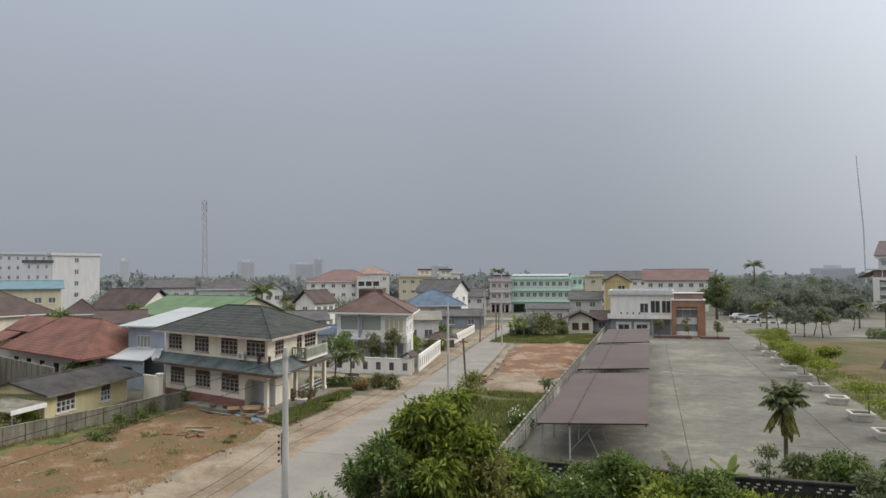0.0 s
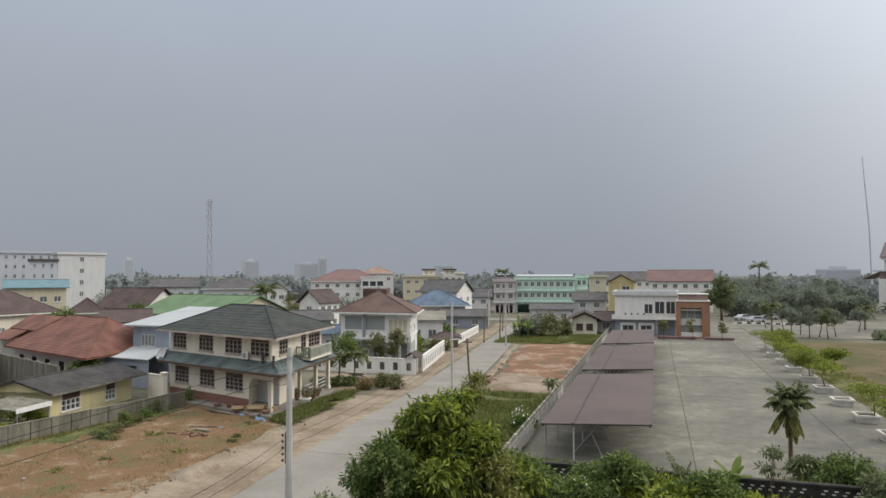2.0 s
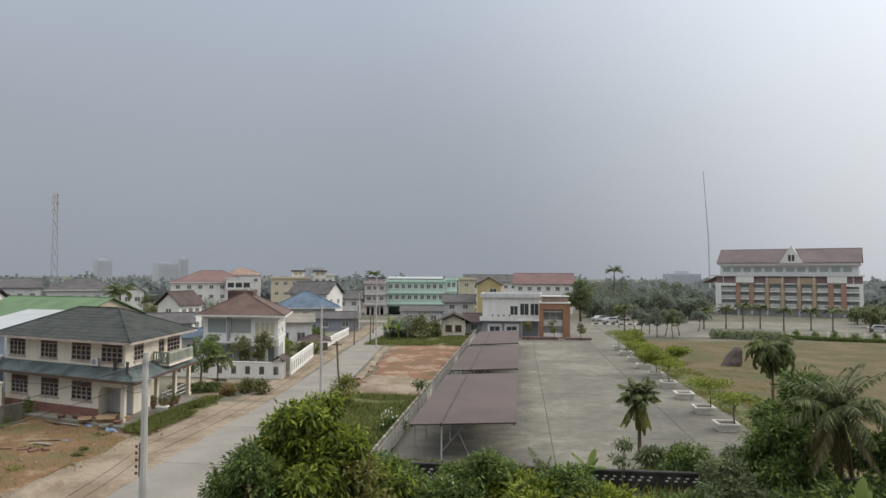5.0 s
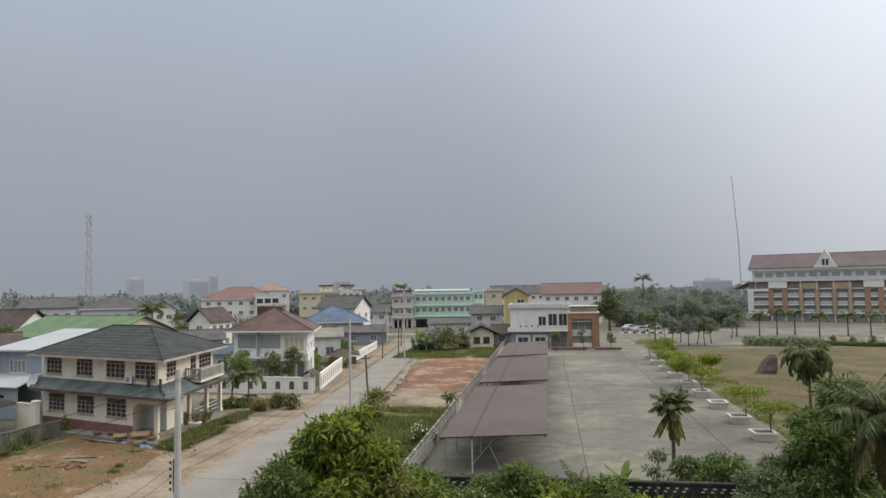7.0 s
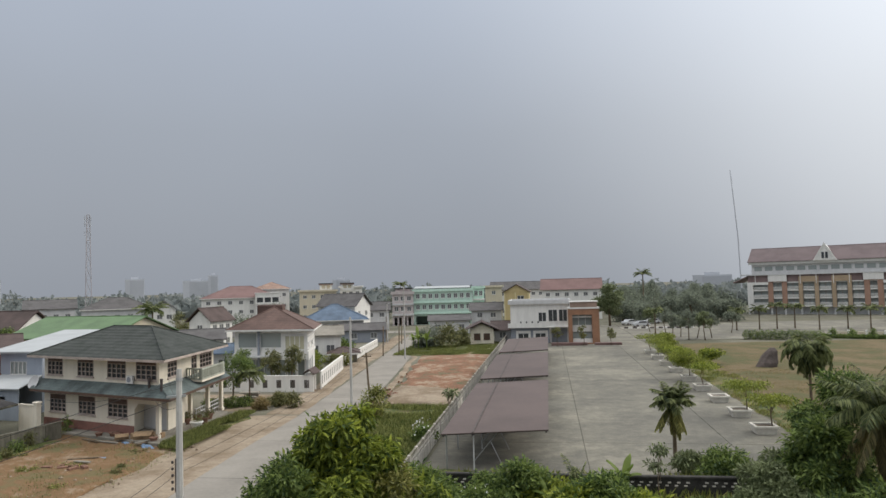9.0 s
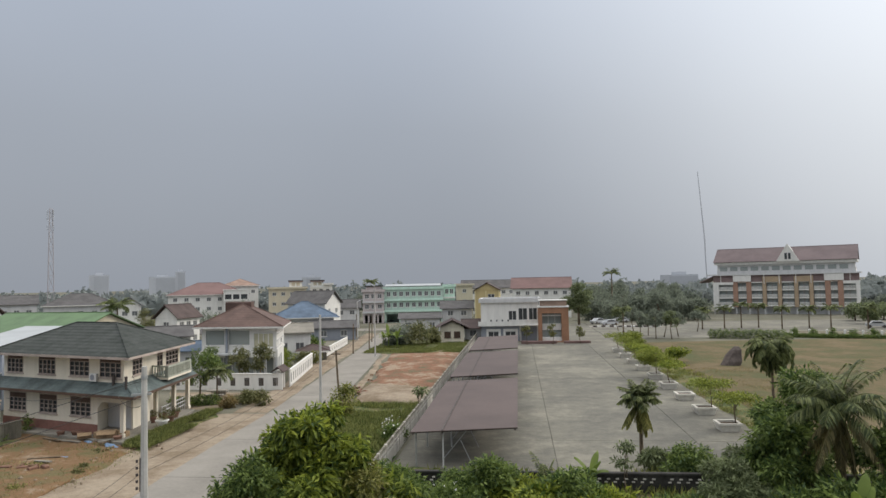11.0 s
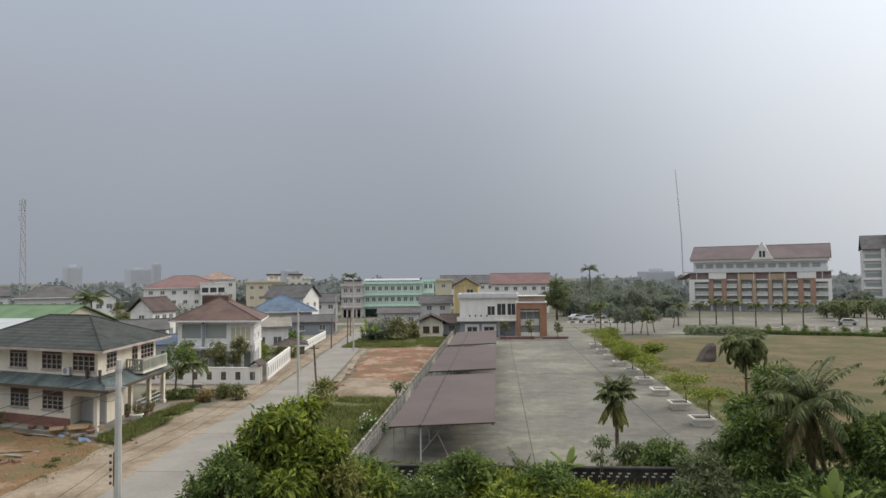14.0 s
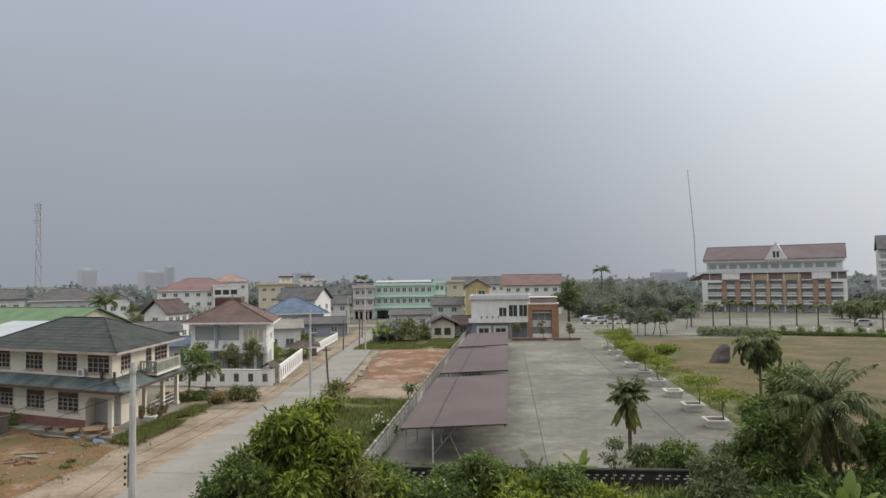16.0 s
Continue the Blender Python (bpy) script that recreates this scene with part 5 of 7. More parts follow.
# annex and wing take the haze-tinted concrete
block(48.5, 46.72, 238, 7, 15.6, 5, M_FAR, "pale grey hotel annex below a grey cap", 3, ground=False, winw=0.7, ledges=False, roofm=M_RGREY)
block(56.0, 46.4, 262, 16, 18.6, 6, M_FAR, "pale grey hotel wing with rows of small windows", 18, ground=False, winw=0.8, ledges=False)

(xa, ya), (xb, yb) = spot(3.65, 166), spot(1.5, 166)
yb_root = thing("townhouse", (xa, ya, 0), 0, "tall ochre gable-fronted townhouse with pale pilasters", "house")
shell(yb_root, 6.0, 10, 9.6, M_OCHRE, {"front": [(3.2, 7.2, 1.6, 1.5), (3.2, 4.2, 1.6, 1.5)]}, slabs=(3.2, 6.4), frame=M_FRAMEW)
gable_roof(yb_root, -0.4, 6.4, -0.5, 10.4, 9.6, 1.9, M_RDBROWN, "y", wall=M_OCHRE, inset=0.4)
for x in (0.02, 2.6, 5.7):
    part("pilaster", Geo().box(x, x + 0.28, -0.14, -0.003, 0, 9.55), M_YELLOW, yb_root)

# cottage by the red plot
house(6.55, 4.6, 133, 7, 2.9, 4.4, M_CREAM, M_RDBROWN, "gy", "cream cottage with boarded windows and brown roof", 2, 1, over=1.0, glass=M_FRAMEB, frame=M_FRAMEB)
house(4.55, 3.15, 138, 8, 2.4, 4.0, M_GREYW, M_RDBROWN, "gx", "cottage side wing under a brown roof", 1, 1, over=0.8)


# ---------------- modern white office with the terracotta portal ----------------
def office():
    root = thing("office", (-7.4, 134.0, 0), 0, "white flat-roofed two-storey office with slate base", "building")
    w, d = 11.2, 12
    shell(root, 7.4, d, 3.0, M_SLATE, {"front": [(1.4, 0.9, 2.0, 1.0, 2, 1), (4.7, 0.9, 2.0, 1.0, 2, 1)]})
    for x in (1.0, 4.3):
        part("panel", Geo().box(x, x + 2.8, -0.05, -0.024, 0.4, 0.86).box(x, x + 2.8, -0.05, -0.024, 1.94, 2.4).box(x, x + 0.38, -0.05, -0.024, 0.863, 1.937).box(x + 2.42, x + 2.8, -0.05, -0.024, 0.863, 1.937), M_WHITE, root)
    shell(root, w, d, 4.3, M_WHITE, {"front": [(5.4, 0.9, 1.5, 1.8, 2, 1), (7.3, 0.9, 1.7, 2.3, 2, 1), (9.3, 0.9, 1.6, 2.3, 2, 1)]}, z0=3.2, thick=0.25)
    part("floor_slab", Geo().box(-0.5, w + 0.1, -0.9, d, 3.003, 3.2), M_WHITE, root)
    part("parapet", Geo().box(-0.5, 7.0, -0.9, -0.75, 3.2, 3.9), M_WHITE, root)
    for k in range(4):
        part("lamp", Geo().tube([(2.0 + 1.1 * k, -0.85, 3.9), (2.0 + 1.1 * k, -0.85, 4.25)], 0.13, 8), M_GLASS, root)
    flat_roof(root, w, d, 7.503, M_GREYW, 0.4, 0.3, 0.5)
    for x in (7.5, 10.8):
        part("column", Geo().box(x, x + 0.3, 0.3, 0.6, 0.05, 3.0), M_GREYW, root)
    part("back_wall", Geo().box(7.45, w, 1.2, 1.4, 0, 3.0), M_SLATE, root)
    por = thing("portal", (3.6, 129.6, 0), 0, "tall terracotta clad entrance portal with dark opening", "building")
    ops = [(0.7, 0.3, 3.6, 5.2)]
    part("wall", Geo().holed(5.6, 6.6, ops, 3.5), M_ORANGE, por)
    part("cap", Geo().box(-0.1, 5.7, -0.15, 3.6, 6.603, 6.85), M_WHITE, por)
    part("upper_box", Geo().box(0.4, 5.3, 0.5, 3.4, 6.853, 7.85), M_BEAM, por)
    part("upper_cap", Geo().box(0.2, 5.5, 0.3, 3.6, 7.853, 8.0), M_WHITE, por)
    part("glass_wall", Geo().box(0.72, 4.28, 1.6, 1.66, 0.3, 5.48), M_GLASSG, por)
    part("lintel", Geo().box(0.72, 4.28, 0.6, 0.9, 4.95, 5.2), M_WHITE, por)
    part("spandrel", Geo().box(0.72, 4.28, 1.3, 1.59, 2.3, 3.5), M_WHITE, por)
    for xx in (1.85, 3.1):
        part("mullion", Geo().box(xx, xx + 0.08, 1.5, 1.59, 3.503, 5.4), M_FRAMEW, por)
    part("counter", Geo().box(0.72, 4.28, 0.5, 1.25, 0.3, 1.05), M_WHITE, por)
    kerb = thing("planting_bed", (0.3, 126.8, 0.06), 0, "low dark kerbed planting bed", "flower bed")
    part("kerb", Geo().box(0, 6.5, 0, 1.4, 0, 0.5, 0.05).box(7.8, 12.6, 0.3, 1.4, 0, 0.45, 0.05), M_BROWNB, kerb)


office()


# ---------------- school block beyond the lawn ----------------
def school():
    (x0, y0), (x1, y1) = spot(-15.3, 238), spot(-25.1, 238)
    w, a = math.hypot(x1 - x0, y1 - y0), math.degrees(math.atan2(y1 - y0, x1 - x0))
    d = 16
    root = thing("school_building", (x0, y0, 0), a - 6.0, "four-storey school block with haze-greyed terracotta and tan piers", "building")
    part("core", Geo().box(1.0, w - 1.0, 2.0, d, 0, 14.0), M_GREYW, root)
    cuts = [0.0, 0.165, 0.262, 0.372, 0.478, 0.59, 0.69, 0.797, 0.878, 1.0]
    for i, u in enumerate(cuts):
        x = min(max(u * w, 0.25), w - 0.25)
        part("pillar", Geo().box(x - 0.22, x + 0.22, 0.2, 0.64, 0, 2.4), M_GREYW, root)
    for f in range(4):
        z = 2.4 + f * 2.45
        part("floor_slab", Geo().box(0, w, 0, 2.0, z, z + 0.3), M_WHITE, root)
    # white end frames, piers in pairs tied by a beam, and the brick-coloured pairs under white panels
    for xa, xb in ((0, 1.7), (w - 1.0, w)):
        part("end_frame", Geo().box(xa, xb, -0.45, -0.003, 1.2, 10.0), M_WHITE, root)
    part("end_frame", Geo().box(1.703, 0.165 * w - 0.6, -0.45, -0.003, 9.2, 10.0).box(1.703, 0.165 * w - 0.6, -0.45, -0.003, 1.7, 2.5), M_WHITE, root)
    part("end_frame", Geo().box(0.878 * w + 0.7, w - 1.003, -0.45, -0.003, 9.2, 10.0), M_WHITE, root)
    for k, u in enumerate(cuts[1:-1]):
        m, wide = (M_TERRA, 0.72) if k in (0, 1, 6, 7) else (M_TAN, 0.55)
        part("pier", Geo().box(u * w - wide, u * w + wide, -0.3, -0.004, 2.2, 10.0), m, root)
    for k, (ua, ub, m) in enumerate(((0.165, 0.262, M_TERRA), (0.372, 0.478, M_TAN), (0.59, 0.69, M_TAN), (0.797, 0.878, M_TERRA))):
        part("beam", Geo().box(ua * w - 0.55, ub * w + 0.55, -0.32, -0.004, 10.003, 10.2 if m is M_TERRA else 11.7), m, root)
    for a, b in zip(cuts, cuts[1:]):
        xa = 1.75 if a == 0 else a * w + 0.75
        xb = w - 1.05 if b == 1 else b * w - 0.75
        for f in range(3):
            z = 2.7 + f * 2.45
            part("glazing", Geo().box(xa, xb, 0.7, 0.75, z, z + 2.1), M_GLASSG, root)
            for za, zb in ((-0.28, 0.18), (0.36, 0.56), (0.74, 0.94)):
                part("louvre", Geo().box(xa, xb, -0.14, 0.1, z + za, z + zb), M_WHITE, root)
            part("mullion", Geo().box((xa + xb) / 2 - 0.06, (xa + xb) / 2 + 0.06, 0.6, 0.69, z, z + 2.1), M_SBAND, root)
    part("brown_band", Geo().box(0.1, w - 0.1, 0.1, 0.6, 10.05, 12.2), M_SBAND, root)
    for ua, ub in ((0.15, 0.28), (0.775, 0.9)):
        part("white_panel", Geo().box(ua * w, ub * w, -0.5, -0.33, 10.21, 12.2), M_WHITE, root)
    for u in (0.06, 0.372, 0.478, 0.59, 0.69, 0.94):
        part("post", Geo().box(u * w - 0.08, u * w + 0.08, -0.56, -0.46, 9.4 if 0.3 < u < 0.7 else 10.0, 12.2), M_WHITE, root)
    part("roof_terrace", Geo().box(-2.0, w + 0.4, -0.6, d, 12.21, 12.6), M_GREYW, root)
    part("canopy", Geo().slab([(-4.2, -0.4, 10.2), (-0.05, -0.4, 12.1), (-0.05, d, 12.1), (-4.2, d, 10.2)], 0.3), M_SBAND, root)
    part("upper_storey", Geo().box(1.2, w - 1.2, 1.5, d - 1, 12.603, 15.6), M_GREYW, root)
    for k in range(12):
        part("upper_window", Geo().box(2.0 + k * (w - 4) / 12, 2.0 + (k + 0.72) * (w - 4) / 12, 1.4, 1.497, 13.6, 14.9), M_GLASSG, root)
    part("roof_box", Geo().box(0.4, w - 0.4, 0.6, d - 0.5, 15.603, 16.5), M_WHITE, root)
    gable_roof(root, 0.2, w - 0.2, 0.2, d - 0.2, 16.5, 4.4, M_SROOF, "x", wall=M_WHITE)
    c = w * 0.54
    for q in (-1, 1):
        part("barge_board", Geo().add([(c + q * 3.3, -0.12, 16.2), (c + q * 2.7, -0.12, 16.2), (c, -0.12, 21.0), (c, -0.12, 21.75), (c + q * 3.3, -0.02, 16.2), (c + q * 2.7, -0.02, 16.2), (c, -0.02, 21.0), (c, -0.02, 21.75)], [(0, 1, 2, 3), (7, 6, 5, 4), (0, 3, 7, 4), (1, 5, 6, 2), (0, 4, 5, 1)]), M_WHITE, root)
    part("dormer", Geo().add([(c - 3, 0.0, 16.3), (c + 3, 0.0, 16.3), (c, 0.0, 21.2), (c - 3, 7, 16.3), (c + 3, 7, 16.3), (c, 7, 21.2)], [(0, 1, 2), (5, 4, 3), (0, 2, 5, 3), (2, 1, 4, 5), (1, 0, 3, 4)]), M_WHITE, root)
    for s in (-1, 1):
        part("dormer_window", Geo().box(c + s * 0.5 - 0.35, c + s * 0.5 + 0.35, -0.08, -0.003, 16.9, 18.8), M_GLASS, root)


school()


def hall():
    x0, y0 = spot(-27.1, 300)
    root = thing("campus_hall", (x0, y0, 0), -24, "hazy grey campus block with stepped dark gable roofs", "building")
    for k, (xa, w, h) in enumerate(((0, 9.5, 20.5), (9.51, 26, 24.5))):
        part("body", Geo().box(xa, xa + w, 0, 16, 0, h), M_GREYW, root)
        for f in range(5):
            z = 3.0 + f * 3.5
            if z + 2 < h:
                part("window_band", Geo().box(xa + 0.6, xa + w - 0.6, -0.06, -0.003, z, z + 1.5), M_GLASSG, root)
                part("ledge", Geo().box(xa, xa + w, -0.7, -0.062, z - 0.9, z - 0.25), M_WHITE, root)
        part("roof", Geo().slab([(xa - 0.5, -1, h), (xa + w, -1, h), (xa + w, 8, h + 5.5), (xa - 0.5, 8, h + 5.5)], 0.3).slab([(xa - 0.5, 8, h + 5.5), (xa + w, 8, h + 5.5), (xa + w, 17, h), (xa - 0.5, 17, h)], 0.3), M_RGREY, root)
        part("column", Geo().box(xa + w * 0.6, xa + w * 0.6 + 1.4, -1.2, -0.71, 0, h), M_GREYW, root)


hall()

# ---------------- far skyline ----------------


# one greyed colour for the whole mast, haze painted into it
M_TOWER = surface("hazed_mast_paint", (0.35, 0.325, 0.335), 0.8, 0.06, 0.3, 2, 0.0)


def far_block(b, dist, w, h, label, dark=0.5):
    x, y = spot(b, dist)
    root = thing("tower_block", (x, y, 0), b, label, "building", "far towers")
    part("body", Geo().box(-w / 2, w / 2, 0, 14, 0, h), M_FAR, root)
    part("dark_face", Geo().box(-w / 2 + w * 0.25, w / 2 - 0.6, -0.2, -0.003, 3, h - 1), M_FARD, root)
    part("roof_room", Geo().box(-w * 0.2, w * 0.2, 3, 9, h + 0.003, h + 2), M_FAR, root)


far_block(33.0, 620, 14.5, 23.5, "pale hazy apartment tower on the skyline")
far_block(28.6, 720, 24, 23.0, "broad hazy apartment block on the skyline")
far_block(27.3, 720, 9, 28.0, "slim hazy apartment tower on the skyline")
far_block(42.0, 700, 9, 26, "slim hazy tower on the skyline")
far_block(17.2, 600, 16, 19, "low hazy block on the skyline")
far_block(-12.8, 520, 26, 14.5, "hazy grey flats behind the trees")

twr = thing("lattice_tower", (*spot(36.2, 330), 0), 37, "tall red and white lattice telecom mast in haze", "mast")
zs = [0, 6, 12, 18, 24, 30, 35, 40, 46]
lattice = (Geo(), Geo())
for i, (za, zb) in enumerate(zip(zs, zs[1:])):
    ra, rb = 1.75 - 1.0 * za / 46, 1.75 - 1.0 * zb / 46
    g = lattice[i % 2]
    for k in range(3):
        p, q = k * 2.094, (k + 1) * 2.094
        P = [Vector((r * math.cos(t), r * math.sin(t), z)) for r, t, z in ((ra, p, za), (rb, p, zb), (ra, q, za), (rb, q, zb))]
        g.tube([P[0], P[1]], 0.13, 4).tube([P[0], P[3]], 0.1, 4).tube([P[2], P[1]], 0.1, 4).tube([P[1], P[3]], 0.1, 4)
part("pale_lattice", lattice[0], M_TOWER, twr, kind="stuff")
part("red_lattice", lattice[1], M_TOWER, twr, kind="stuff")
for z in (38, 42, 44.5):
    for xa in (-1.3, 0.9):
        part("antenna_panel", Geo().box(xa, xa + 0.4, -0.3, 0.3, z - 1, z + 1), M_FAR, twr)
mst = thing("radio_mast", (*spot(-14.9, 330), 0), 0, "slender guyed radio mast behind the school", "mast")
part("shaft", Geo().tube([(0, 0, 0), (-0.6, 0, 30), (-2.6, 0, 60)], [0.34, 0.28, 0.16], 6), M_FAR, mst)

# ---------------- street furniture ----------------
def utility_pole(x, y, h, turn, label):
    root = thing("utility_pole", (x, y, 0), turn, label, "utility pole")
    part("shaft", Geo().tube([(0, 0, -0.2), (0, 0, h)], [0.19, 0.12], 8), M_POLE, root)
    rack = part("rack", Geo().box(-0.2, -0.14, -0.03, 0.03, 2.4, 3.9), M_RUST, root)
    for k in range(5):
        part("insulator", Geo().tube([(-0.3, 0, 2.5 + 0.3 * k), (-0.3, 0, 2.62 + 0.3 * k)], 0.055, 8), M_RUST, rack)
    part("strap", Geo().tube([(0, 0, h - 0.55), (0, 0, h - 0.4)], 0.15, 8), M_STEEL, root)
    part("bracket", Geo().box(-0.55, 0.3, -0.05, 0.05, h - 1.3, h - 1.2), M_STEEL, root)
    return root


def street_lamp(x, y, h, arm, turn, label):
    root = thing("street_lamp", (x, y, 0.05), turn, label, "street lamp", "street lamps")
    part("pole", Geo().tube([(0, 0, 0), (0, 0, h)], [0.13, 0.085], 8), M_POLE, root)
    part("base_plate", Geo().box(-0.22, 0.22, -0.22, 0.22, 0, 0.06), M_STEEL, root)
    if arm:
        part("arm", Geo().tube([(0, 0, h - 0.15), (-arm * 0.5, 0, h + 0.2), (-arm, 0, h + 0.3)], 0.04, 6), M_STEEL, root)
        part("lamp_head", Geo().box(-arm - 0.55, -arm + 0.05, -0.13, 0.13, h + 0.24, h + 0.38, 0.04), M_STEEL, root)
    return root


utility_pole(-17.0, 29.6, 7.98, 30, "grey round concrete utility pole with insulator rack")
utility_pole(-34.0, 9.0, 7.4, 60, "grey concrete utility pole beside the drive")
tp = thing("thin_post", (-36.2, 28.6, 0), 0, "thin grey concrete post at the drive's edge", "post")
part("shaft", Geo().tube([(0, 0, -0.1), (-0.35, -0.1, 2.7), (-0.8, -0.2, 5.4)], [0.08, 0.07, 0.06], 8), M_CEMENT, tp)
np_ = utility_pole(-12.5, 14.6, 5.3, 45, "grey concrete utility pole with a small street light")
part("crossarm", Geo().box(-0.05, 0.05, -0.3, 0.3, 5.303, 5.42), M_RUST, np_)
for k in range(3):
    part("insulator", Geo().tube([(0, -0.2 + 0.2 * k, 5.42), (0, -0.2 + 0.2 * k, 5.62), (0, -0.2 + 0.2 * k, 5.7)], [0.05, 0.075, 0.04], 8), M_RUST, np_)
arm_ = part("lamp_arm", Geo().tube([(0, 0, 5.15), (-0.5, -0.05, 5.45), (-0.95, -0.1, 5.6)], 0.03, 6), M_STEEL, np_)
part("lamp_head", Geo().tube([(-0.9, -0.1, 5.56), (-1.0, -0.1, 5.62), (-1.55, -0.16, 5.93), (-1.62, -0.17, 5.97)], [0.03, 0.06, 0.055, 0.03], 8), M_CEMENT, arm_, "dusty grey tubular street light")
street_lamp(-16.75, 56.5, 9.0, 0.0, 15, "tall plain concrete lamp pole by the road")
street_lamp(-23.0, 108.0, 11.4, 1.2, 10, "concrete street lamp pole by the road")
street_lamp(-33.5, 140, 8.0, 1.0, 190, "slim street lamp pole at the roadside")
wp = thing("wooden_post", (-17.3, 64.0, 0), 0, "dark leaning wooden cable post", "utility pole")
part("shaft", Geo().tube([(0.25, 0, -0.1), (0, 0, 2.6), (-0.15, 0, 5.3)], [0.12, 0.1, 0.09], 8), M_BARK, wp)
part("crossbar", Geo().box(-0.6, 0.35, -0.05, 0.05, 4.9, 5.0), M_BARK, wp)
for sx, sy in ((-26.2, 118), (-29.4, 135), (-27.6, 112), (-36.2, 150)):
    sp = thing("wooden_post", (sx, sy, 0), 0, "thin weathered roadside post", "post")
    part("shaft", Geo().tube([(0, 0, -0.1), (0.1, 0, 5.0)], [0.12, 0.08], 7), M_BARK, sp)


def cable(a, b, sag, r=0.014):
    pts = [Vector(a).lerp(Vector(b), k / 14) - Vector((0, 0, 4 * sag * (k / 14) * (1 - k / 14))) for k in range(15)]
    c = thing("overhead_cable", pts[0], 0, "thin black overhead cable", "cable", "overhead cables")
    part("wire", Geo().tube([p - pts[0] for p in pts], r, 4), M_WIRE, c)


for k, (za, zb) in enumerate(((7.4, 2.2), (6.6, 1.0))):
    cable((-17.2, 29.7, za), (-34.0, 9.2, zb), 0.15)
cable((-17.2, 29.7, 7.3), (-41.0, 51.0, 3.0), 0.5)
cable((-17.2, 29.7, 7.0), (-30.8, 54.0, 4.6), 0.3)
cable((-17.2, 29.7, 6.6), (-34, 57, 5.0), 0.4)
cable((-17.2, 29.7, 6.2), (-31, 50, 3.6), 0.5)
for k in range(2):
    cable((-17.3, 29.7, 3.6 - 0.5 * k), (-17.4 - 0.2 * k, 64.0, 5.0 - 0.25 * k), 0.5 + 0.12 * k, 0.01)
    cable((-17.3, 29.7, 3.6 - 0.5 * k), (-12.6, 14.7, 5.2 - 0.25 * k), 0.2, 0.009)
    cable((-17.4 - 0.2 * k, 64.0, 5.0 - 0.25 * k), (-26.1, 118, 4.8 - 0.2 * k), 0.6)


# ---------------- planting ----------------
def bush(bearing, dist, radius, height, n, size, mat, label, seed, z0=0.05, category="bush", per=1, name="bush", group="undergrowth"):
    x, y = spot(bearing, dist)
    return tree(name, x, y, height, radius, n, size, mat, label, seed, z0=z0, clumps=24, group=group, per=3, trunk=0.06, category=category, droop=0.3)


MANGO_LOBES = [(-0.1, 0, 4.0, 1.75, 1.75, 2.2), (0.2, -0.4, 2.7, 2.3, 1.9, 2.0), (-1.7, 0.2, 2.4, 1.5, 1.5, 1.6), (1.7, 0.2, 2.5, 1.5, 1.5, 1.6), (3.0, 0.2, 1.3, 1.6, 1.6, 1.4), (-0.6, -1.6, 1.3, 2.6, 1.8, 1.7)]
tree("mango_tree", -9.9, 31.8, 6.0, 4.5, 26000, 0.42, M_MANGO, "large bushy mango tree with sunlight painted into its yellow-green young leaves", 5, z0=0.3, clumps=20, droop=0.55, per=9, trunk=0.25, power=0.22, aspect=0.3, tips=(M_SUNLEAF, 5200, 0.42, "sunlit_young_leaves"), lobes=MANGO_LOBES)
bush(22.5, 31.6, 1.9, 4.3, 9000, 0.24, M_BUSH, "dark round-leaved shrub beside the mango tree", 7)
bush(12.9, 32.6, 2.2, 3.3, 5000, 0.28, M_SERE, "brownish half-dry shrub beside the mango tree", 8)
bush(8.9, 34.5, 2.0, 1.5, 5000, 0.28, M_BUSH, "low dark green shrub mixed with weeds", 11)
bush(11.0, 35.5, 2.0, 2.6, 5000, 0.3, M_BUSH, "dark green shrub under the mango tree", 9)
bush(6.0, 34.5, 1.9, 1.6, 5000, 0.27, M_BUSH, "low dark green shrub by the yard wall", 10)
bush(3.3, 36.0, 2.1, 2.95, 8000, 0.27, M_BUSH, "rounded dark green bush beside the yard wall", 12)
bush(0.4, 35.5, 1.7, 1.6, 5000, 0.3, M_BUSHL, "low yellow-green bush by the wall", 13)
bush(-1.6, 34.0, 2.0, 1.5, 6000, 0.35, M_BUSHL, "bright yellow-green leafy bush", 14)
bush(-4.4, 35.0, 2.1, 2.1, 6500, 0.35, M_BUSH, "leafy green bush by the yard wall", 15)
bush(-6.6, 33.6, 1.8, 1.6, 6000, 0.34, M_BUSHL, "bright yellow-green leafy bush", 16)
bush(-8.8, 34.5, 1.6, 0.95, 3500, 0.27, M_BUSH, "dark low undergrowth bush", 36)
bush(-11.2, 34.0, 1.9, 1.0, 4500, 0.27, M_BUSHL, "low green undergrowth bush", 17)
bush(-10.6, 42.8, 1.2, 1.5, 2600, 0.27, M_PALEG, "thin bush behind the yard wall", 37)
bush(-13.2, 41.4, 1.8, 2.3, 4500, 0.27, M_BUSH, "dark bush behind the yard wall", 38)
bush(-16.4, 40.8, 1.7, 2.4, 4500, 0.28, M_PALEG, "pale leafy bush by the planters", 39)
bush(-13.5, 33.5, 2.2, 1.6, 6000, 0.27, M_BUSH, "dark low undergrowth bush", 19)
bush(-15.9, 35.5, 2.1, 3.0, 8000, 0.24, M_PALEG, "pale grey-green bush with fine leaves", 20)
bush(-18.2, 34.5, 1.8, 2.3, 5500, 0.24, M_PALEG, "pale grey-green bush with fine leaves", 18)
bush(-19.7, 36.5, 2.1, 4.9, 9500, 0.3, M_BUSH, "tall green bush by the palms", 21)
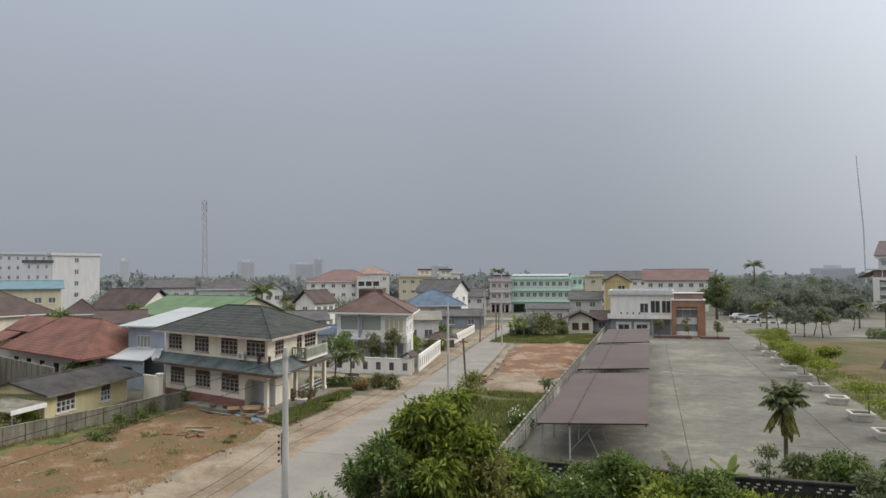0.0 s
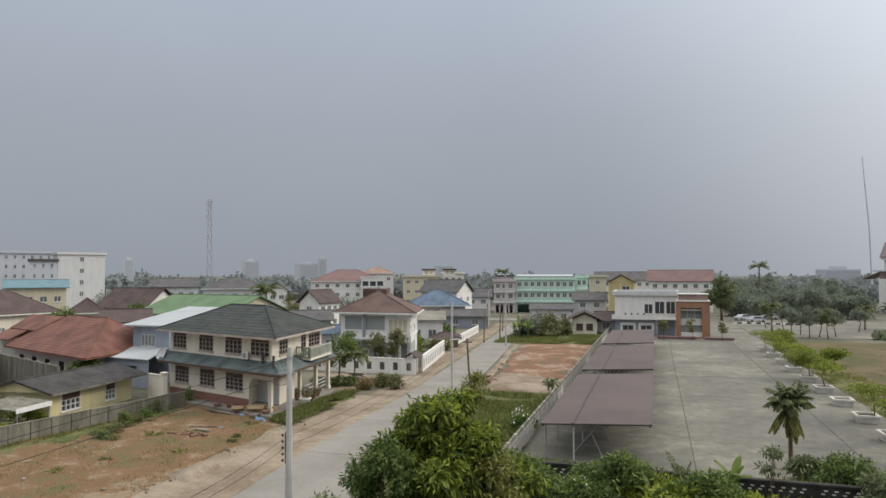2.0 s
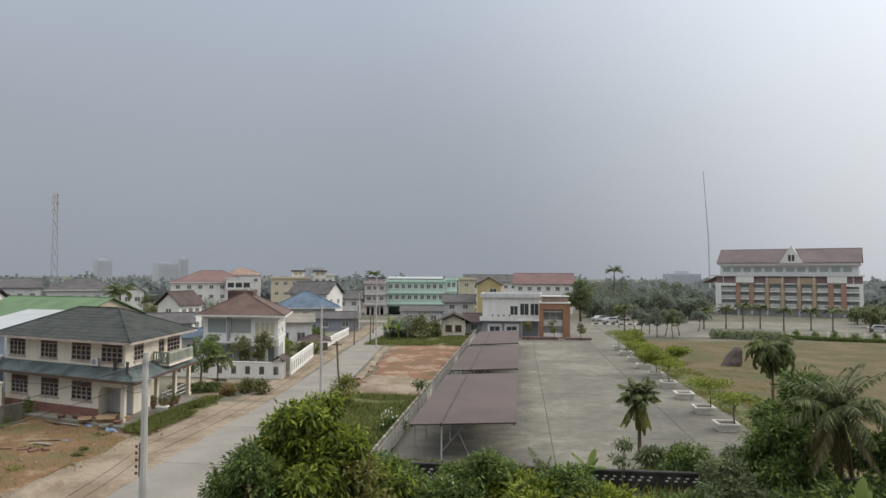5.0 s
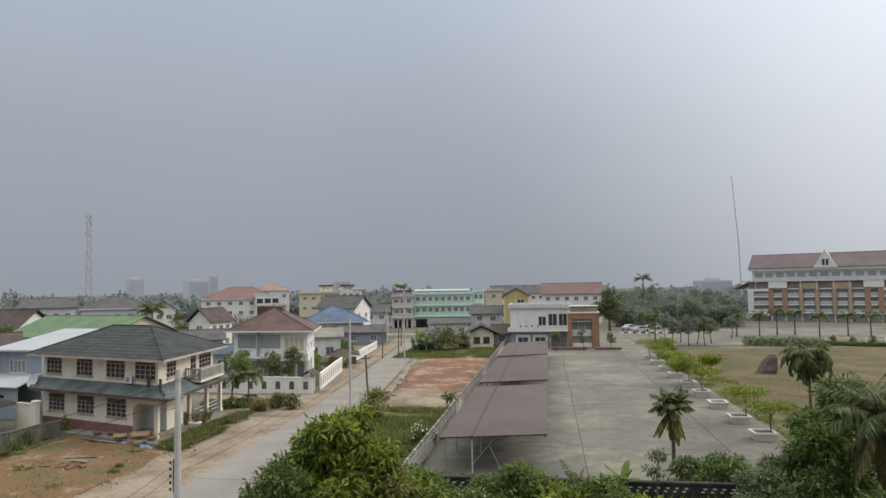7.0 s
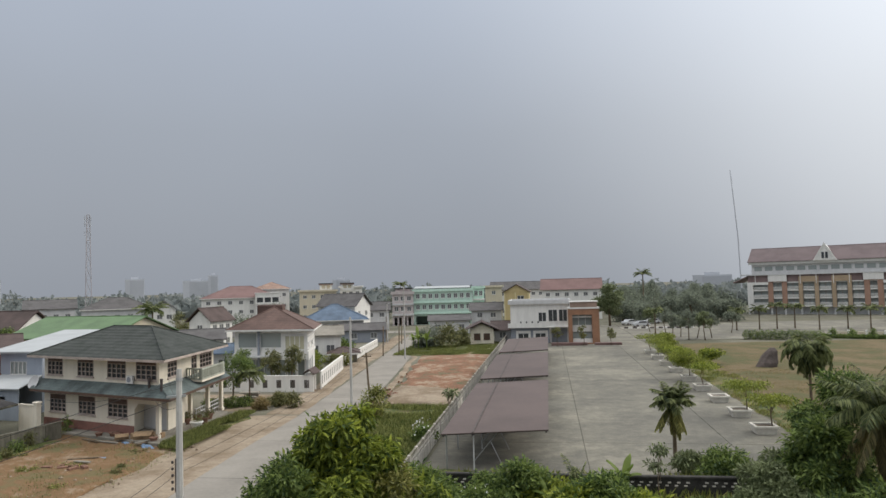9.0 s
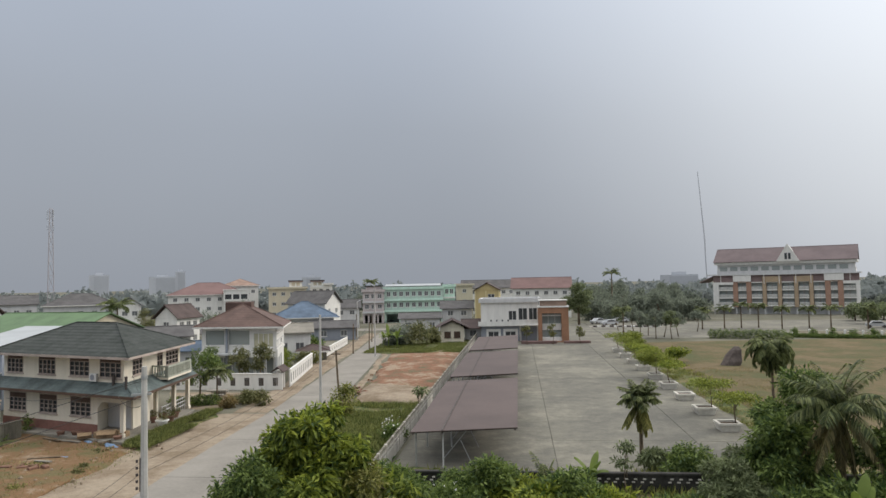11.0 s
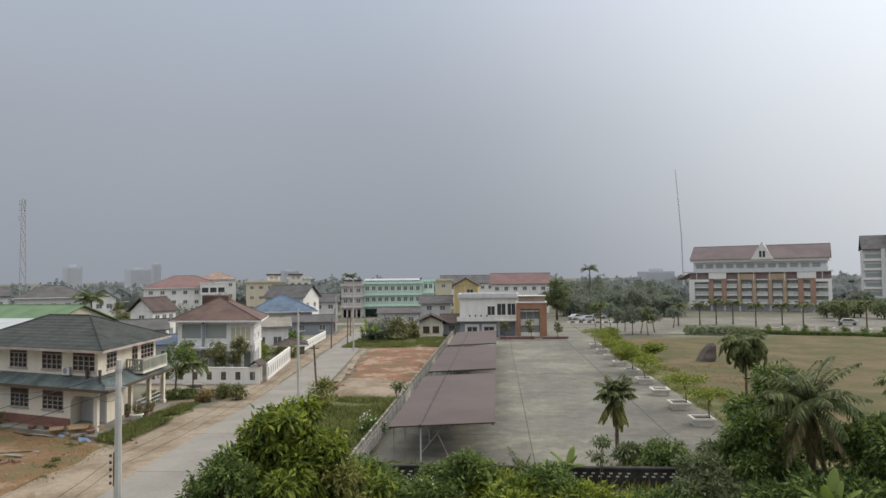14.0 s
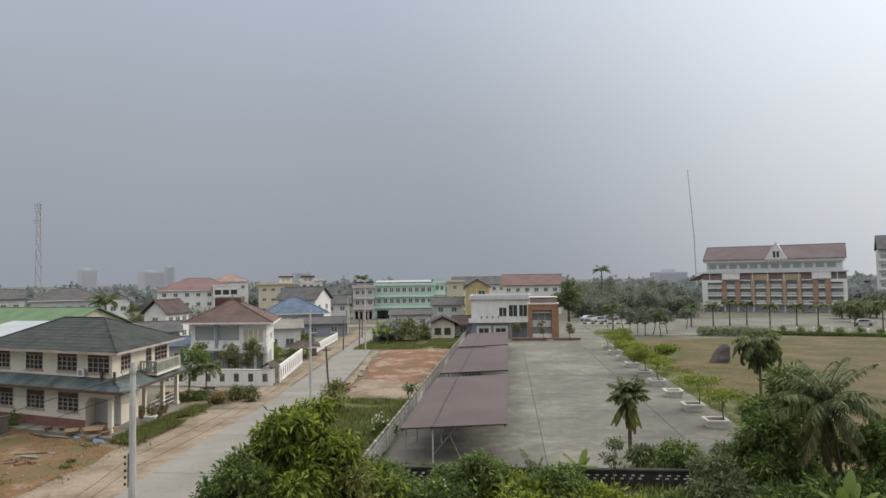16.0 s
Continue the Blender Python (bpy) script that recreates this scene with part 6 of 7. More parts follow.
tree("sapling", *spot(-8.3, 36.6), 3.5, 0.95, 420, 0.22, M_PALEG, "thin young tree with sparse pale leaves", 48, z0=1.9, clumps=9, trunk=0.04)
bush(-21.3, 42.0, 3.0, 6.6, 14000, 0.28, M_BUSH, "leafy young tree behind the coconut palm", 22)
bush(-23.2, 33.5, 2.6, 3.0, 9000, 0.34, M_BUSH, "green undergrowth below the palms", 23)
bush(-27.2, 37.0, 2.4, 5.4, 9000, 0.28, M_BUSH, "tall dark green bush by the lawn", 35)
bush(-29.6, 36.0, 3.0, 5.9, 9000, 0.3, M_BUSH, "tall dark green bush by the lawn", 24)
bush(-31.8, 33.0, 2.6, 3.6, 7000, 0.3, M_BUSH, "tall dark green bush by the lawn", 25)
bush(-22.3, 31.5, 1.9, 1.6, 5000, 0.32, M_LIME, "bright lime fern-like undergrowth", 26)
bush(-26.6, 33.5, 2.6, 3.0, 8000, 0.3, M_BUSH, "dark leafy undergrowth below the palms", 27)
bush(-23.6, 30.2, 1.6, 1.5, 3500, 0.32, M_LIME, "bright lime fern-like undergrowth", 30)
bush(-19.0, 31.5, 2.2, 1.6, 5000, 0.3, M_BUSH, "dark low undergrowth bush", 28)
bush(27.0, 29.0, 1.3, 2.5, 1500, 0.2, M_BUSH, "thin leafy roadside shrub", 29)

palm("palm_tree", *spot(-9.5, 44.5), 4.1, 24, 1.5, "small palm with stiff arching fronds over a yellowing skirt", 31, droop=0.85, dead=14, ll=0.58, lw=0.06, trunk=0.11, rise=(0.2, 6.0), leaflets=26, skirt=M_PALMYEL, old_length=1.45, young=0.9)
palm("palm_tree", *spot(-19.2, 54.0), 6.5, 38, 2.25, "palm with a thick column of hanging fronds", 32, droop=1.85, dead=10, ll=0.7, lw=0.06, rise=(0.2, 4.0), trunk=0.1, leaflets=30, hang=0.8, skirt=M_PALM, young=0.65)
palm("coconut_palm", *spot(-23.5, 36.0), 5.5, 24, 2.85, "coconut palm with long arching fronds over dead ones", 33, droop=0.9, dead=12, ll=0.7, lw=0.034, leaflets=56, rise=(0.25, 9.0), hang=0.8, old_length=1.05, young=0.95)
palm("coconut_palm", *spot(-30.6, 39.0), 6.3, 16, 2.6, "coconut palm with drooping fronds by the lawn", 34, droop=0.9, dead=4, ll=0.7, lw=0.04)
palm("coconut_palm", *spot(-7.6, 250), 14.2, 14, 4.0, "tall distant coconut palm", 35, droop=0.7, ll=1.1, lw=0.09, trunk=0.22)
palm("coconut_palm", *spot(31.75, 118), 9.0, 16, 3.0, "coconut palm between the houses", 36, droop=0.8, ll=0.9, lw=0.07)
palm("coconut_palm", *spot(12.3, 225), 12.5, 12, 3.4, "palm above the far roofs", 37, droop=0.8, ll=1.0, lw=0.08)


def banana(x, y, h, label, seed, n=6):
    root = thing("banana_plant", (x, y, 0), 0, label, "banana plant", "banana plants")
    r = random.Random(seed)
    part("stem", Geo().tube([(0, 0, -0.1), (0, 0, h * 0.55)], [0.14, 0.09], 8), M_BANANA, root)
    for i in range(n):
        a, up, L = i * 2.4 + r.uniform(-0.4, 0.4), r.uniform(0.5, 1.5), h * r.uniform(0.42, 0.6)
        g, rows = Geo(), 8
        for k in range(rows + 1):
            t = k / rows
            px, pz = L * t * (0.8 - 0.35 * (up - 0.5)), h * 0.52 + L * (up * t - 0.5 * t * t)
            wd = 0.075 * h * math.sin(math.pi * min(1, 0.08 + 0.92 * t)) ** 0.6
            for s in (-1, 0, 1):
                q = Vector((px, s * wd, pz - 0.10 * abs(s)))
                g.v.append((q.x * math.cos(a) - q.y * math.sin(a), q.x * math.sin(a) + q.y * math.cos(a), q.z))
        for k in range(rows):
            for s in (0, 1):
                g.f.append((3 * k + s, 3 * k + s + 1, 3 * k + 4 + s, 3 * k + 3 + s))
        part("leaf", g, M_BANANA, root, smooth=True)


banana(*spot(-5.5, 36.6), 2.75, "banana plant with a few broad bright leaves", 41, 6)
banana(*spot(0.6, 34.6), 2.0, "banana plant with broad arching leaves", 42, 7)
palm("young_palm", *spot(-1.9, 36.6), 0.9, 3, 2.0, "young palm with a single tall upright frond", 43, droop=0.55, ll=0.4, lw=0.05, leaflets=26, trunk=0.05, rise=(2.2, 5.0))
banana(*spot(-24.6, 32.0), 3.4, "banana plant with upright bright leaves", 44, 10)
banana(*spot(-26.3, 31.0), 2.8, "banana plant among undergrowth", 45, 6)

# lawn edge trees, light green and spreading
for i, (b, dd, r, h, mt) in enumerate(((-9.0, 114, 2.4, 3.6, M_LIME), (-12.4, 98, 2.2, 2.6, M_BUSHL))):
    x, yy = spot(b, dd)
    tree("spreading_tree", x, yy, h, r, 2600, 0.3, mt, "low spreading light green tree on the lawn edge", 70 + i, z0=0.8, clumps=14, group="lawn edge trees", flat=0.6, trunk=0.08)

# red plot and house gardens
bush(14.5, 60.0, 1.5, 3.0, 1500, 0.3, M_WEED, "roadside shrub at the corner of the plot", 80, group="")
x, yy = spot(8.5, 58)
tree("papaya_tree", x, yy, 2.9, 0.9, 120, 0.42, M_PALEG, "thin young papaya tree with a few leaves", 81, z0=2.2, clumps=5, trunk=0.05)
for i, (b, dd, r, h) in enumerate(((9.6, 128, 3.2, 4.6), (8.3, 126, 3.4, 4.8), (10.6, 127, 2.0, 3.6), (7.2, 130, 2.0, 3.2))):
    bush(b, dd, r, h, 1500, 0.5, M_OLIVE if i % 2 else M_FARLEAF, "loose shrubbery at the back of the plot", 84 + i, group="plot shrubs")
for i, (b, dd, h) in enumerate(((10.9, 124, 4.2), (10.2, 123, 3.6), (11.3, 126, 3.4))):
    banana(*spot(b, dd), h, "banana plant at the back of the red plot", 560 + i, 7)
for i, (b, dd, r, h, mt) in enumerate(((25.9, 73.2, 2.5, 5.6, M_BUSH), (21.1, 83, 1.5, 5.0, M_OLIVE), (22.9, 84, 1.6, 4.8, M_OLIVE), (25.0, 83, 1.6, 5.0, M_BUSH))):
    x, yy = spot(b, dd)
    tree("garden_tree", x, yy, h, r, 2000, 0.27, mt, "sparse leafy garden tree beside the house", 90 + i, z0=1.6 if i == 0 else 1.4, clumps=13, per=5, group="garden trees", trunk=0.1)
palm("garden_palm", *spot(24.6, 72.0), 3.2, 20, 2.0, "small drooping garden palm beside the wall", 95, droop=1.2, ll=0.6, lw=0.06, trunk=0.08, leaflets=18, rise=(0.2, 1.4))
for i, (b, dd, r, h, mt) in enumerate(((19.4, 101, 2.0, 2.8, M_BUSHL), (18.0, 102, 1.7, 2.1, M_OLIVE), (20.6, 104, 2.0, 3.2, M_BUSH), (16.9, 104, 1.4, 2.0, M_SERE))):
    bush(b, dd, r, h, 1300, 0.3, mt, "shrub crowding round the brown hut", 570 + i, group="hut shrubs")
bush(22.2, 70.5, 1.1, 1.4, 1300, 0.27, M_OLIVE, "clipped green garden shrub by the road", 96, group="garden shrubs")
bush(21.3, 69.0, 1.0, 1.6, 900, 0.27, M_OLIVE, "loose olive green roadside shrub", 97, group="garden shrubs")
bush(23.8, 69.0, 0.9, 1.3, 1200, 0.24, M_DRYWEED, "reddish brown ornamental shrub", 98, group="garden shrubs")
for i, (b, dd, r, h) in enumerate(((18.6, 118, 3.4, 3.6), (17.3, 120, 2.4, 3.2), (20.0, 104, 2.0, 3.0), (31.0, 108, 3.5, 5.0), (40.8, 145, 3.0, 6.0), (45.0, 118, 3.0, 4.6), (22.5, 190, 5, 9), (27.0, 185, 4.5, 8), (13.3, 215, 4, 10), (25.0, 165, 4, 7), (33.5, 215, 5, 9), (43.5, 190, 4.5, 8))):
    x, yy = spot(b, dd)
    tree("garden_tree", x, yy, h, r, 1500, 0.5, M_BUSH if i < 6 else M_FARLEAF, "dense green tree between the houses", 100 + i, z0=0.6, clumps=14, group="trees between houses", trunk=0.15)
for i, (b, dd, r, h) in enumerate(((46.9, 112, 2.2, 6.4), (43.1, 124, 2.0, 6.2), (41.3, 131, 2.4, 7.2), (37.8, 152, 2.6, 7.8), (44.8, 78, 2.0, 3.4), (29.8, 172, 3.0, 7.5), (24.4, 142, 2.6, 6.6), (20.9, 140, 2.4, 6.8))):
    x, yy = spot(b, dd)
    tree("garden_tree", x, yy, h, r, 1800, 0.4, M_OLIVE if i % 2 else M_BUSH, "leafy garden tree between the roofs", 440 + i, z0=0.8, clumps=14, group="trees between houses", trunk=0.14)
for i, (x, yy, h) in enumerate(((1.4, 125.6, 3.6), (6.0, 125.4, 4.4), (11.0, 126.4, 3.4))):
    tree("ornamental_tree", x, yy, h, 1.2, 420, 0.35, M_OLIVE, "thin ornamental tree in front of the office", 460 + i, z0=1.5, clumps=9, group="office trees", trunk=0.06)
for i in range(9):
    bush(43.6 - 0.75 * i, 53.5 + 1.55 * i, 0.75, 0.8 + 0.3 * (i % 3), 500, 0.2, M_OLIVE if i % 2 else M_BUSH, "weedy shrub at the foot of the block wall", 470 + i, group="wall weeds")
for i, (b, dd, r, h, mt) in enumerate(((51.2, 69, 2.2, 2.0, M_BUSHL), (49.8, 67, 2.0, 1.8, M_BUSH), (52.6, 68, 2.0, 1.9, M_BUSH), (50.6, 72.5, 2.2, 1.7, M_BUSHL))):
    bush(b, dd, r, h, 1400, 0.34, mt, "low broad-leaved garden plants behind the bungalow", 610 + i, group="bungalow shrubs")
bush(49.9, 57.0, 0.75, 1.25, 500, 0.22, M_SUNLEAF, "bright yellow shrub beside the block wall", 616, group="bungalow shrubs")
for i, (b, dd, r, h) in enumerate(((46.4, 122, 2.6, 7.2), (45.1, 118, 3.0, 5.8), (43.9, 118, 2.4, 5.0))):
    tree("garden_tree", *spot(b, dd), h, r, 1700, 0.42, M_BUSH, "leafy garden tree behind the red roof", 620 + i, z0=1.0, clumps=14, group="trees between houses", trunk=0.14)
bush(50.0, 66.0, 2.0, 2.2, 2200, 0.25, M_BUSH, "green shrubs behind the bungalow", 490, group="bungalow shrubs")
bush(48.4, 62.0, 1.6, 2.0, 1800, 0.25, M_BUSHL, "bright green shrub beside the bungalow", 491, group="bungalow shrubs")
for i, (b, dd, r, h, mt) in enumerate([(47.9, 73, 1.7, 1.3, M_OLIVE), (49.3, 75, 2.0, 1.1, M_WEED), (50.9, 74, 1.8, 1.2, M_OLIVE), (52.4, 71, 2.0, 1.0, M_WEED), (51.6, 61, 1.8, 1.6, M_BUSH), (53.2, 59, 1.9, 1.7, M_OLIVE)]):
    bush(b, dd, r, h, 1400, 0.3, mt, "rank weeds and low shrubs in the yard", 640 + i, group="yard weeds")
x, yy = spot(-4.9, 182)
tree("broad_tree", x, yy, 11.8, 4.6, 6500, 0.55, M_PALEG, "big dark broad-crowned tree beside the office", 120, z0=2.2, clumps=26, trunk=0.35, flat=0.7)
# campus trees and palms
rr = random.Random(9)
for i in range(34):
    b, dd = -5.8 - 9.2 * rr.random(), rr.uniform(196, 300)
    x, yy = spot(b, dd)
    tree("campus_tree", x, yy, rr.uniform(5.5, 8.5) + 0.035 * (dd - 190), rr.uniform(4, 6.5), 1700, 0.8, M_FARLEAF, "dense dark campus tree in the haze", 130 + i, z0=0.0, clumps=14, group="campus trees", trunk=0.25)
for i in range(26):
    b, dd = -24.6 - 9.5 * rr.random(), rr.uniform(185, 285)
    x, yy = spot(b, dd)
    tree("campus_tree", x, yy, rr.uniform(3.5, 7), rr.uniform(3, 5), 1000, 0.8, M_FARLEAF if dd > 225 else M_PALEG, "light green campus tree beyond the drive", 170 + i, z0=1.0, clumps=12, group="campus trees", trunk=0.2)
for i, (b, dd) in enumerate(((-8.4, 150), (-14.4, 165), (-16.0, 168), (-17.2, 170), (-18.4, 172), (-20.0, 168), (-21.8, 172), (-23.2, 170), (-25.5, 172), (-27.2, 168))):
    palm("campus_palm", *spot(b, dd), 4.4 + 1.2 * rr.random(), 12, 2.3, "slender campus palm lining the drive", 200 + i, droop=0.9, ll=0.9, lw=0.13, leaflets=14, group="campus palms")
for i, (b, dd, h) in enumerate(((-9.7, 141, 5.4), (-10.3, 146, 5.0), (-10.9, 139, 5.8), (-11.5, 142, 5.2), (-12.1, 138, 5.6), (-12.6, 144, 5.0), (-9.2, 158, 6.0), (-8.0, 160, 5.5), (-14.0, 158, 4.6))):
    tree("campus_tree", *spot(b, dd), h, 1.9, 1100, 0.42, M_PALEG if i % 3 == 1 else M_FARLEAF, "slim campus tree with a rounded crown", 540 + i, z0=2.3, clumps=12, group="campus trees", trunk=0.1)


def hedge(b0, b1, dist, h, label, seed, mat=M_BUSH):
    (x0, y0), (x1, y1) = spot(b0, dist), spot(b1, dist)
    n = int(math.hypot(x1 - x0, y1 - y0) / 1.1)
    blobs = [(x0 + (x1 - x0) * k / n, y0 + (y1 - y0) * k / n, h * 0.5, 0.8, 0.8, h * 0.55) for k in range(n + 1)]
    p, d = blob_points(blobs, 700 * n, seed)
    ob = new("hedge", leaf_mesh("hedge", p, 0.26, mat, 0.1, seed, out=d))
    return tagged(ob, label, "hedge", "", "")


hedge(-15.1, -20.0, 141, 1.7, "clipped dark hedge along the lawn's far edge", 231)
hedge(-20.4, -31.5, 146, 0.7, "low hedge along the lawn's far edge", 232)
lw_ = thing("forecourt_wall", (*spot(-20.6, 153), 0.05), -26, "low pale wall along the forecourt with square piers", "wall")
for k in range(9):
    part("wall_panel", Geo().box(k * 3.0 + 0.4, k * 3.0 + 3.0, -0.12, 0.12, 0, 0.75), M_BEIGE, lw_)
    part("pier", Geo().box(k * 3.0, k * 3.0 + 0.397, -0.22, 0.22, 0, 1.05, 0.04), M_WHITE, lw_)
for i in range(7):
    bush(-20.8 - 1.25 * i, 150, 0.9, 1.6, 500, 0.3, M_BUSH, "small rounded topiary bush", 240 + i, group="topiary bushes")

hedge(27.6, 24.9, 71.5, 1.0, "dark clipped hedge beside the porch", 233)
hedge(23.0, 21.9, 71.8, 0.7, "low clipped garden hedge", 234, M_OLIVE)

# standing stone on the lawn
rk = Geo()
for k, (z, s) in enumerate(((-0.2, 1.85), (0.6, 1.75), (1.4, 1.35), (2.1, 0.95), (2.5, 0.45))):
    for i in range(9):
        a = i * 6.283 / 9
        q = s * (0.85 + 0.3 * noise.noise((i * 1.7, k * 0.9, 3)))
        rk.v.append((q * math.cos(a) * 0.85 + z * 0.34, q * math.sin(a) * 0.6, z + 0.25 * noise.noise((i, k, 8))))
rk.f = [(k * 9 + i, k * 9 + (i + 1) % 9, k * 9 + 9 + (i + 1) % 9, k * 9 + 9 + i) for k in range(4) for i in range(9)] + [tuple(range(36, 45))]
solo("standing_stone", rk, M_STONE, "rough dark standing stone on the dry lawn", "rock", loc=(*spot(-16.3, 97), 0.05))

# parked cars and small buildings on the campus
def car(x, y, turn, label, mat):
    root = thing("car", (x, y, 0.08), turn, label, "car", "parked cars")
    pr = [(-2.1, 0.35), (-2.15, 0.75), (-1.9, 0.95), (-1.2, 1.0), (-0.7, 1.45), (0.9, 1.45), (1.6, 0.98), (2.1, 0.9), (2.2, 0.4)]
    n = len(pr)
    part("body", Geo().add([(a, -0.85, z) for a, z in pr] + [(a, 0.85, z) for a, z in pr], [tuple(range(n)), tuple(reversed(range(n, 2 * n)))] + [(i, (i + 1) % n, n + (i + 1) % n, n + i) for i in range(n)]), mat, root)
    part("side_glass", Geo().add([(-1.05, -0.856, 1.0), (1.35, -0.856, 1.0), (0.8, -0.856, 1.38), (-0.65, -0.856, 1.38), (-1.05, -0.853, 1.0), (1.35, -0.853, 1.0), (0.8, -0.853, 1.38), (-0.65, -0.853, 1.38)], [(0, 1, 2, 3), (7, 6, 5, 4), (0, 4, 5, 1), (2, 6, 7, 3)]), M_GLASS, root)
    for a in (-1.3, 1.35):
        for s in (-0.8, 0.8):
            part("wheel", Geo().tube([(a, s - 0.1, 0.32), (a, s + 0.1, 0.32)], 0.32, 12), M_RUST, root)


for i, (b, dd, tn) in enumerate(((-7.3, 178, 20), (-8.2, 190, 10), (-9.0, 200, 0), (-26.0, 176, -20), (-6.4, 185, 40), (-10.2, 205, 0))):
    car(*spot(b, dd), tn, "silver parked car in front of the trees" if i % 2 else "silver parked car on the drive", M_CAR)
kb = thing("striped_kerb", (*spot(-6.0, 172), 0.06), -6, "black and white painted kerb island", "kerb")
for k in range(16):
    part("kerb_stone", Geo().box(k * 1.0, k * 1.0 + 0.98, 0, 0.35, 0, 0.35, 0.04), M_WHITE if k % 2 else M_RUST, kb)
house(-5.9, -7.6, 205, 6, 3.0, 3.4, M_WHITE, M_WHITE, "flat", "small white gatehouse under the trees", 2, 1)

r_plot = random.Random(31)
# ---------------- rubbish and pots by the corner house ----------------
def pot(x, y, r, h, label, mat=M_BRICK, z=0.22):
    root = thing("flower_pot", (x, y, z), 0, label, "flower pot", "pots by the corner house")
    part("body", Geo().tube([(0, 0, 0), (0, 0, h * 0.8), (0, 0, h * 0.82), (0, 0, h)], [r * 0.65, r * 0.95, r * 1.1, r * 1.1], 12), mat, root)
    return root


for i, (x, yy, r, h) in enumerate(((-36.0, 50.6, 0.28, 0.45), (-34.7, 50.6, 0.34, 0.5), (-34.2, 50.4, 0.26, 0.45), (-30.2, 48.9, 0.3, 0.5))):
    pot(x, yy, r, h, "red-brown clay water jar by the terrace", z=0.02)
tarp = noisy_sheet("tarpaulin", [(-33.0, 48.2), (-32.0, 47.8), (-31.8, 48.6), (-32.8, 49.0)], 0.25, 0.35, M_TARP, "crumpled blue plastic sheet on the ground", "tarpaulin", 0.15, 91, skirt=0.1, scale=1.6)
tarp["kind"] = ""
for i, (x, yy, L, a) in enumerate(((-31.2, 48.0, 1.6, 30), (-30.6, 47.6, 1.4, 80), (-35.0, 48.6, 2.4, -15), (-36.5, 49.2, 2.2, -25), (-29.0, 47.5, 1.2, 10), (-33.0, 43.0, 2.0, 20), (-32.2, 42.6, 1.3, -10))):
    pk = thing("plank", (x, yy, 0.22), a, "grey discarded timber plank", "plank", "scrap timber")
    part("board", Geo().box(0, L, 0, 0.22, 0, 0.07), M_BARK if i % 2 else M_CEMENT, pk)
tb = thing("stone_table", (-31.8, 69.5, 0.02), 10, "low stone garden table with benches", "table")
part("tabletop", Geo().box(-1.0, 1.0, -0.5, 0.5, 0.62, 0.74, 0.03), M_CEMENT, tb)
part("pedestal", Geo().box(-0.3, 0.3, -0.25, 0.25, 0, 0.62), M_CEMENT, tb)
for s in (-1, 1):
    part("bench", Geo().box(-0.9, 0.9, s * 1.1 - 0.22, s * 1.1 + 0.22, 0.3, 0.42).box(-0.6, 0.6, s * 1.1 - 0.15, s * 1.1 + 0.15, 0, 0.3), M_CEMENT, tb)

def potted(x, y, r, h, label, seed, mat):
    root = pot(x, y, r, h, label, mat)
    p, d = blob_points([(0, 0, h + 0.2, 0.3, 0.3, 0.3), (0.15, 0.1, h + 0.15, 0.25, 0.25, 0.2)], 160, seed)
    ob = new("foliage", leaf_mesh("foliage", p, 0.18, M_OLIVE, 0.2, seed, out=d))
    ob.parent = root


potted(-29.4, 53.9, 0.5, 0.5, "white bowl pot with a leafy plant", 591, M_WHITE)
for i, (x, yy) in enumerate(((-30.8, 56.6), (-30.2, 57.6), (-31.0, 55.2), (-29.6, 55.6))):
    potted(x, yy, 0.34, 0.5, "clay pot with a bushy plant by the porch", 592 + i, M_BRICK)
for i, (x, yy, a, s) in enumerate(((-31.5, 49.6, 20, 0.7), (-32.1, 49.9, 55, 0.55), (-30.6, 50.2, -10, 0.5), (-33.2, 49.4, 35, 0.5))):
    cb = thing("cardboard_box", (x, yy, 0.22), a, "collapsed brown cardboard box on the terrace", "box", "scrap boxes")
    part("body", Geo().box(-s, s, -0.4 * s, 0.4 * s, 0, 0.8 * s, 0.02), M_CARD, cb)
    part("flap", Geo().slab([(-s, -0.4 * s, 0.8 * s), (s, -0.4 * s, 0.8 * s), (s * 0.9, -0.9 * s, 0.5 * s), (-s * 0.9, -0.9 * s, 0.5 * s)], 0.02), M_CARD, cb)
for i, (cx, cy, s) in enumerate(((-30.4, 47.9, 0.5), (-31.1, 44.2, 0.4), (-29.6, 49.4, 0.4))):
    sheet = noisy_sheet("tarpaulin", [(cx - s, cy - 0.5 * s), (cx + s, cy - 0.7 * s), (cx + 0.8 * s, cy + 0.6 * s), (cx - 0.7 * s, cy + 0.5 * s)], 0.16, 0.25, M_TARP, "scrap of crumpled blue plastic sheet", "tarpaulin", 0.16, 600 + i, skirt=0.08, scale=2.2)
    sheet["kind"] = ""

# weed clumps on the dirt plot
for i in range(22):
    x, yy = r_plot.uniform(-40, -27.5), r_plot.uniform(20, 46)
    tree("weed_clump", x, yy, 0.3 + 0.15 * r_plot.random(), 0.45 + 0.5 * r_plot.random(), 260, 0.14, M_OLIVE if i % 3 else M_WEED, "low weed clump growing on bare earth", 500 + i, z0=0.0, clumps=7, group="weed clumps", trunk=0.02, category="weeds", base=0.08, flat=0.6)
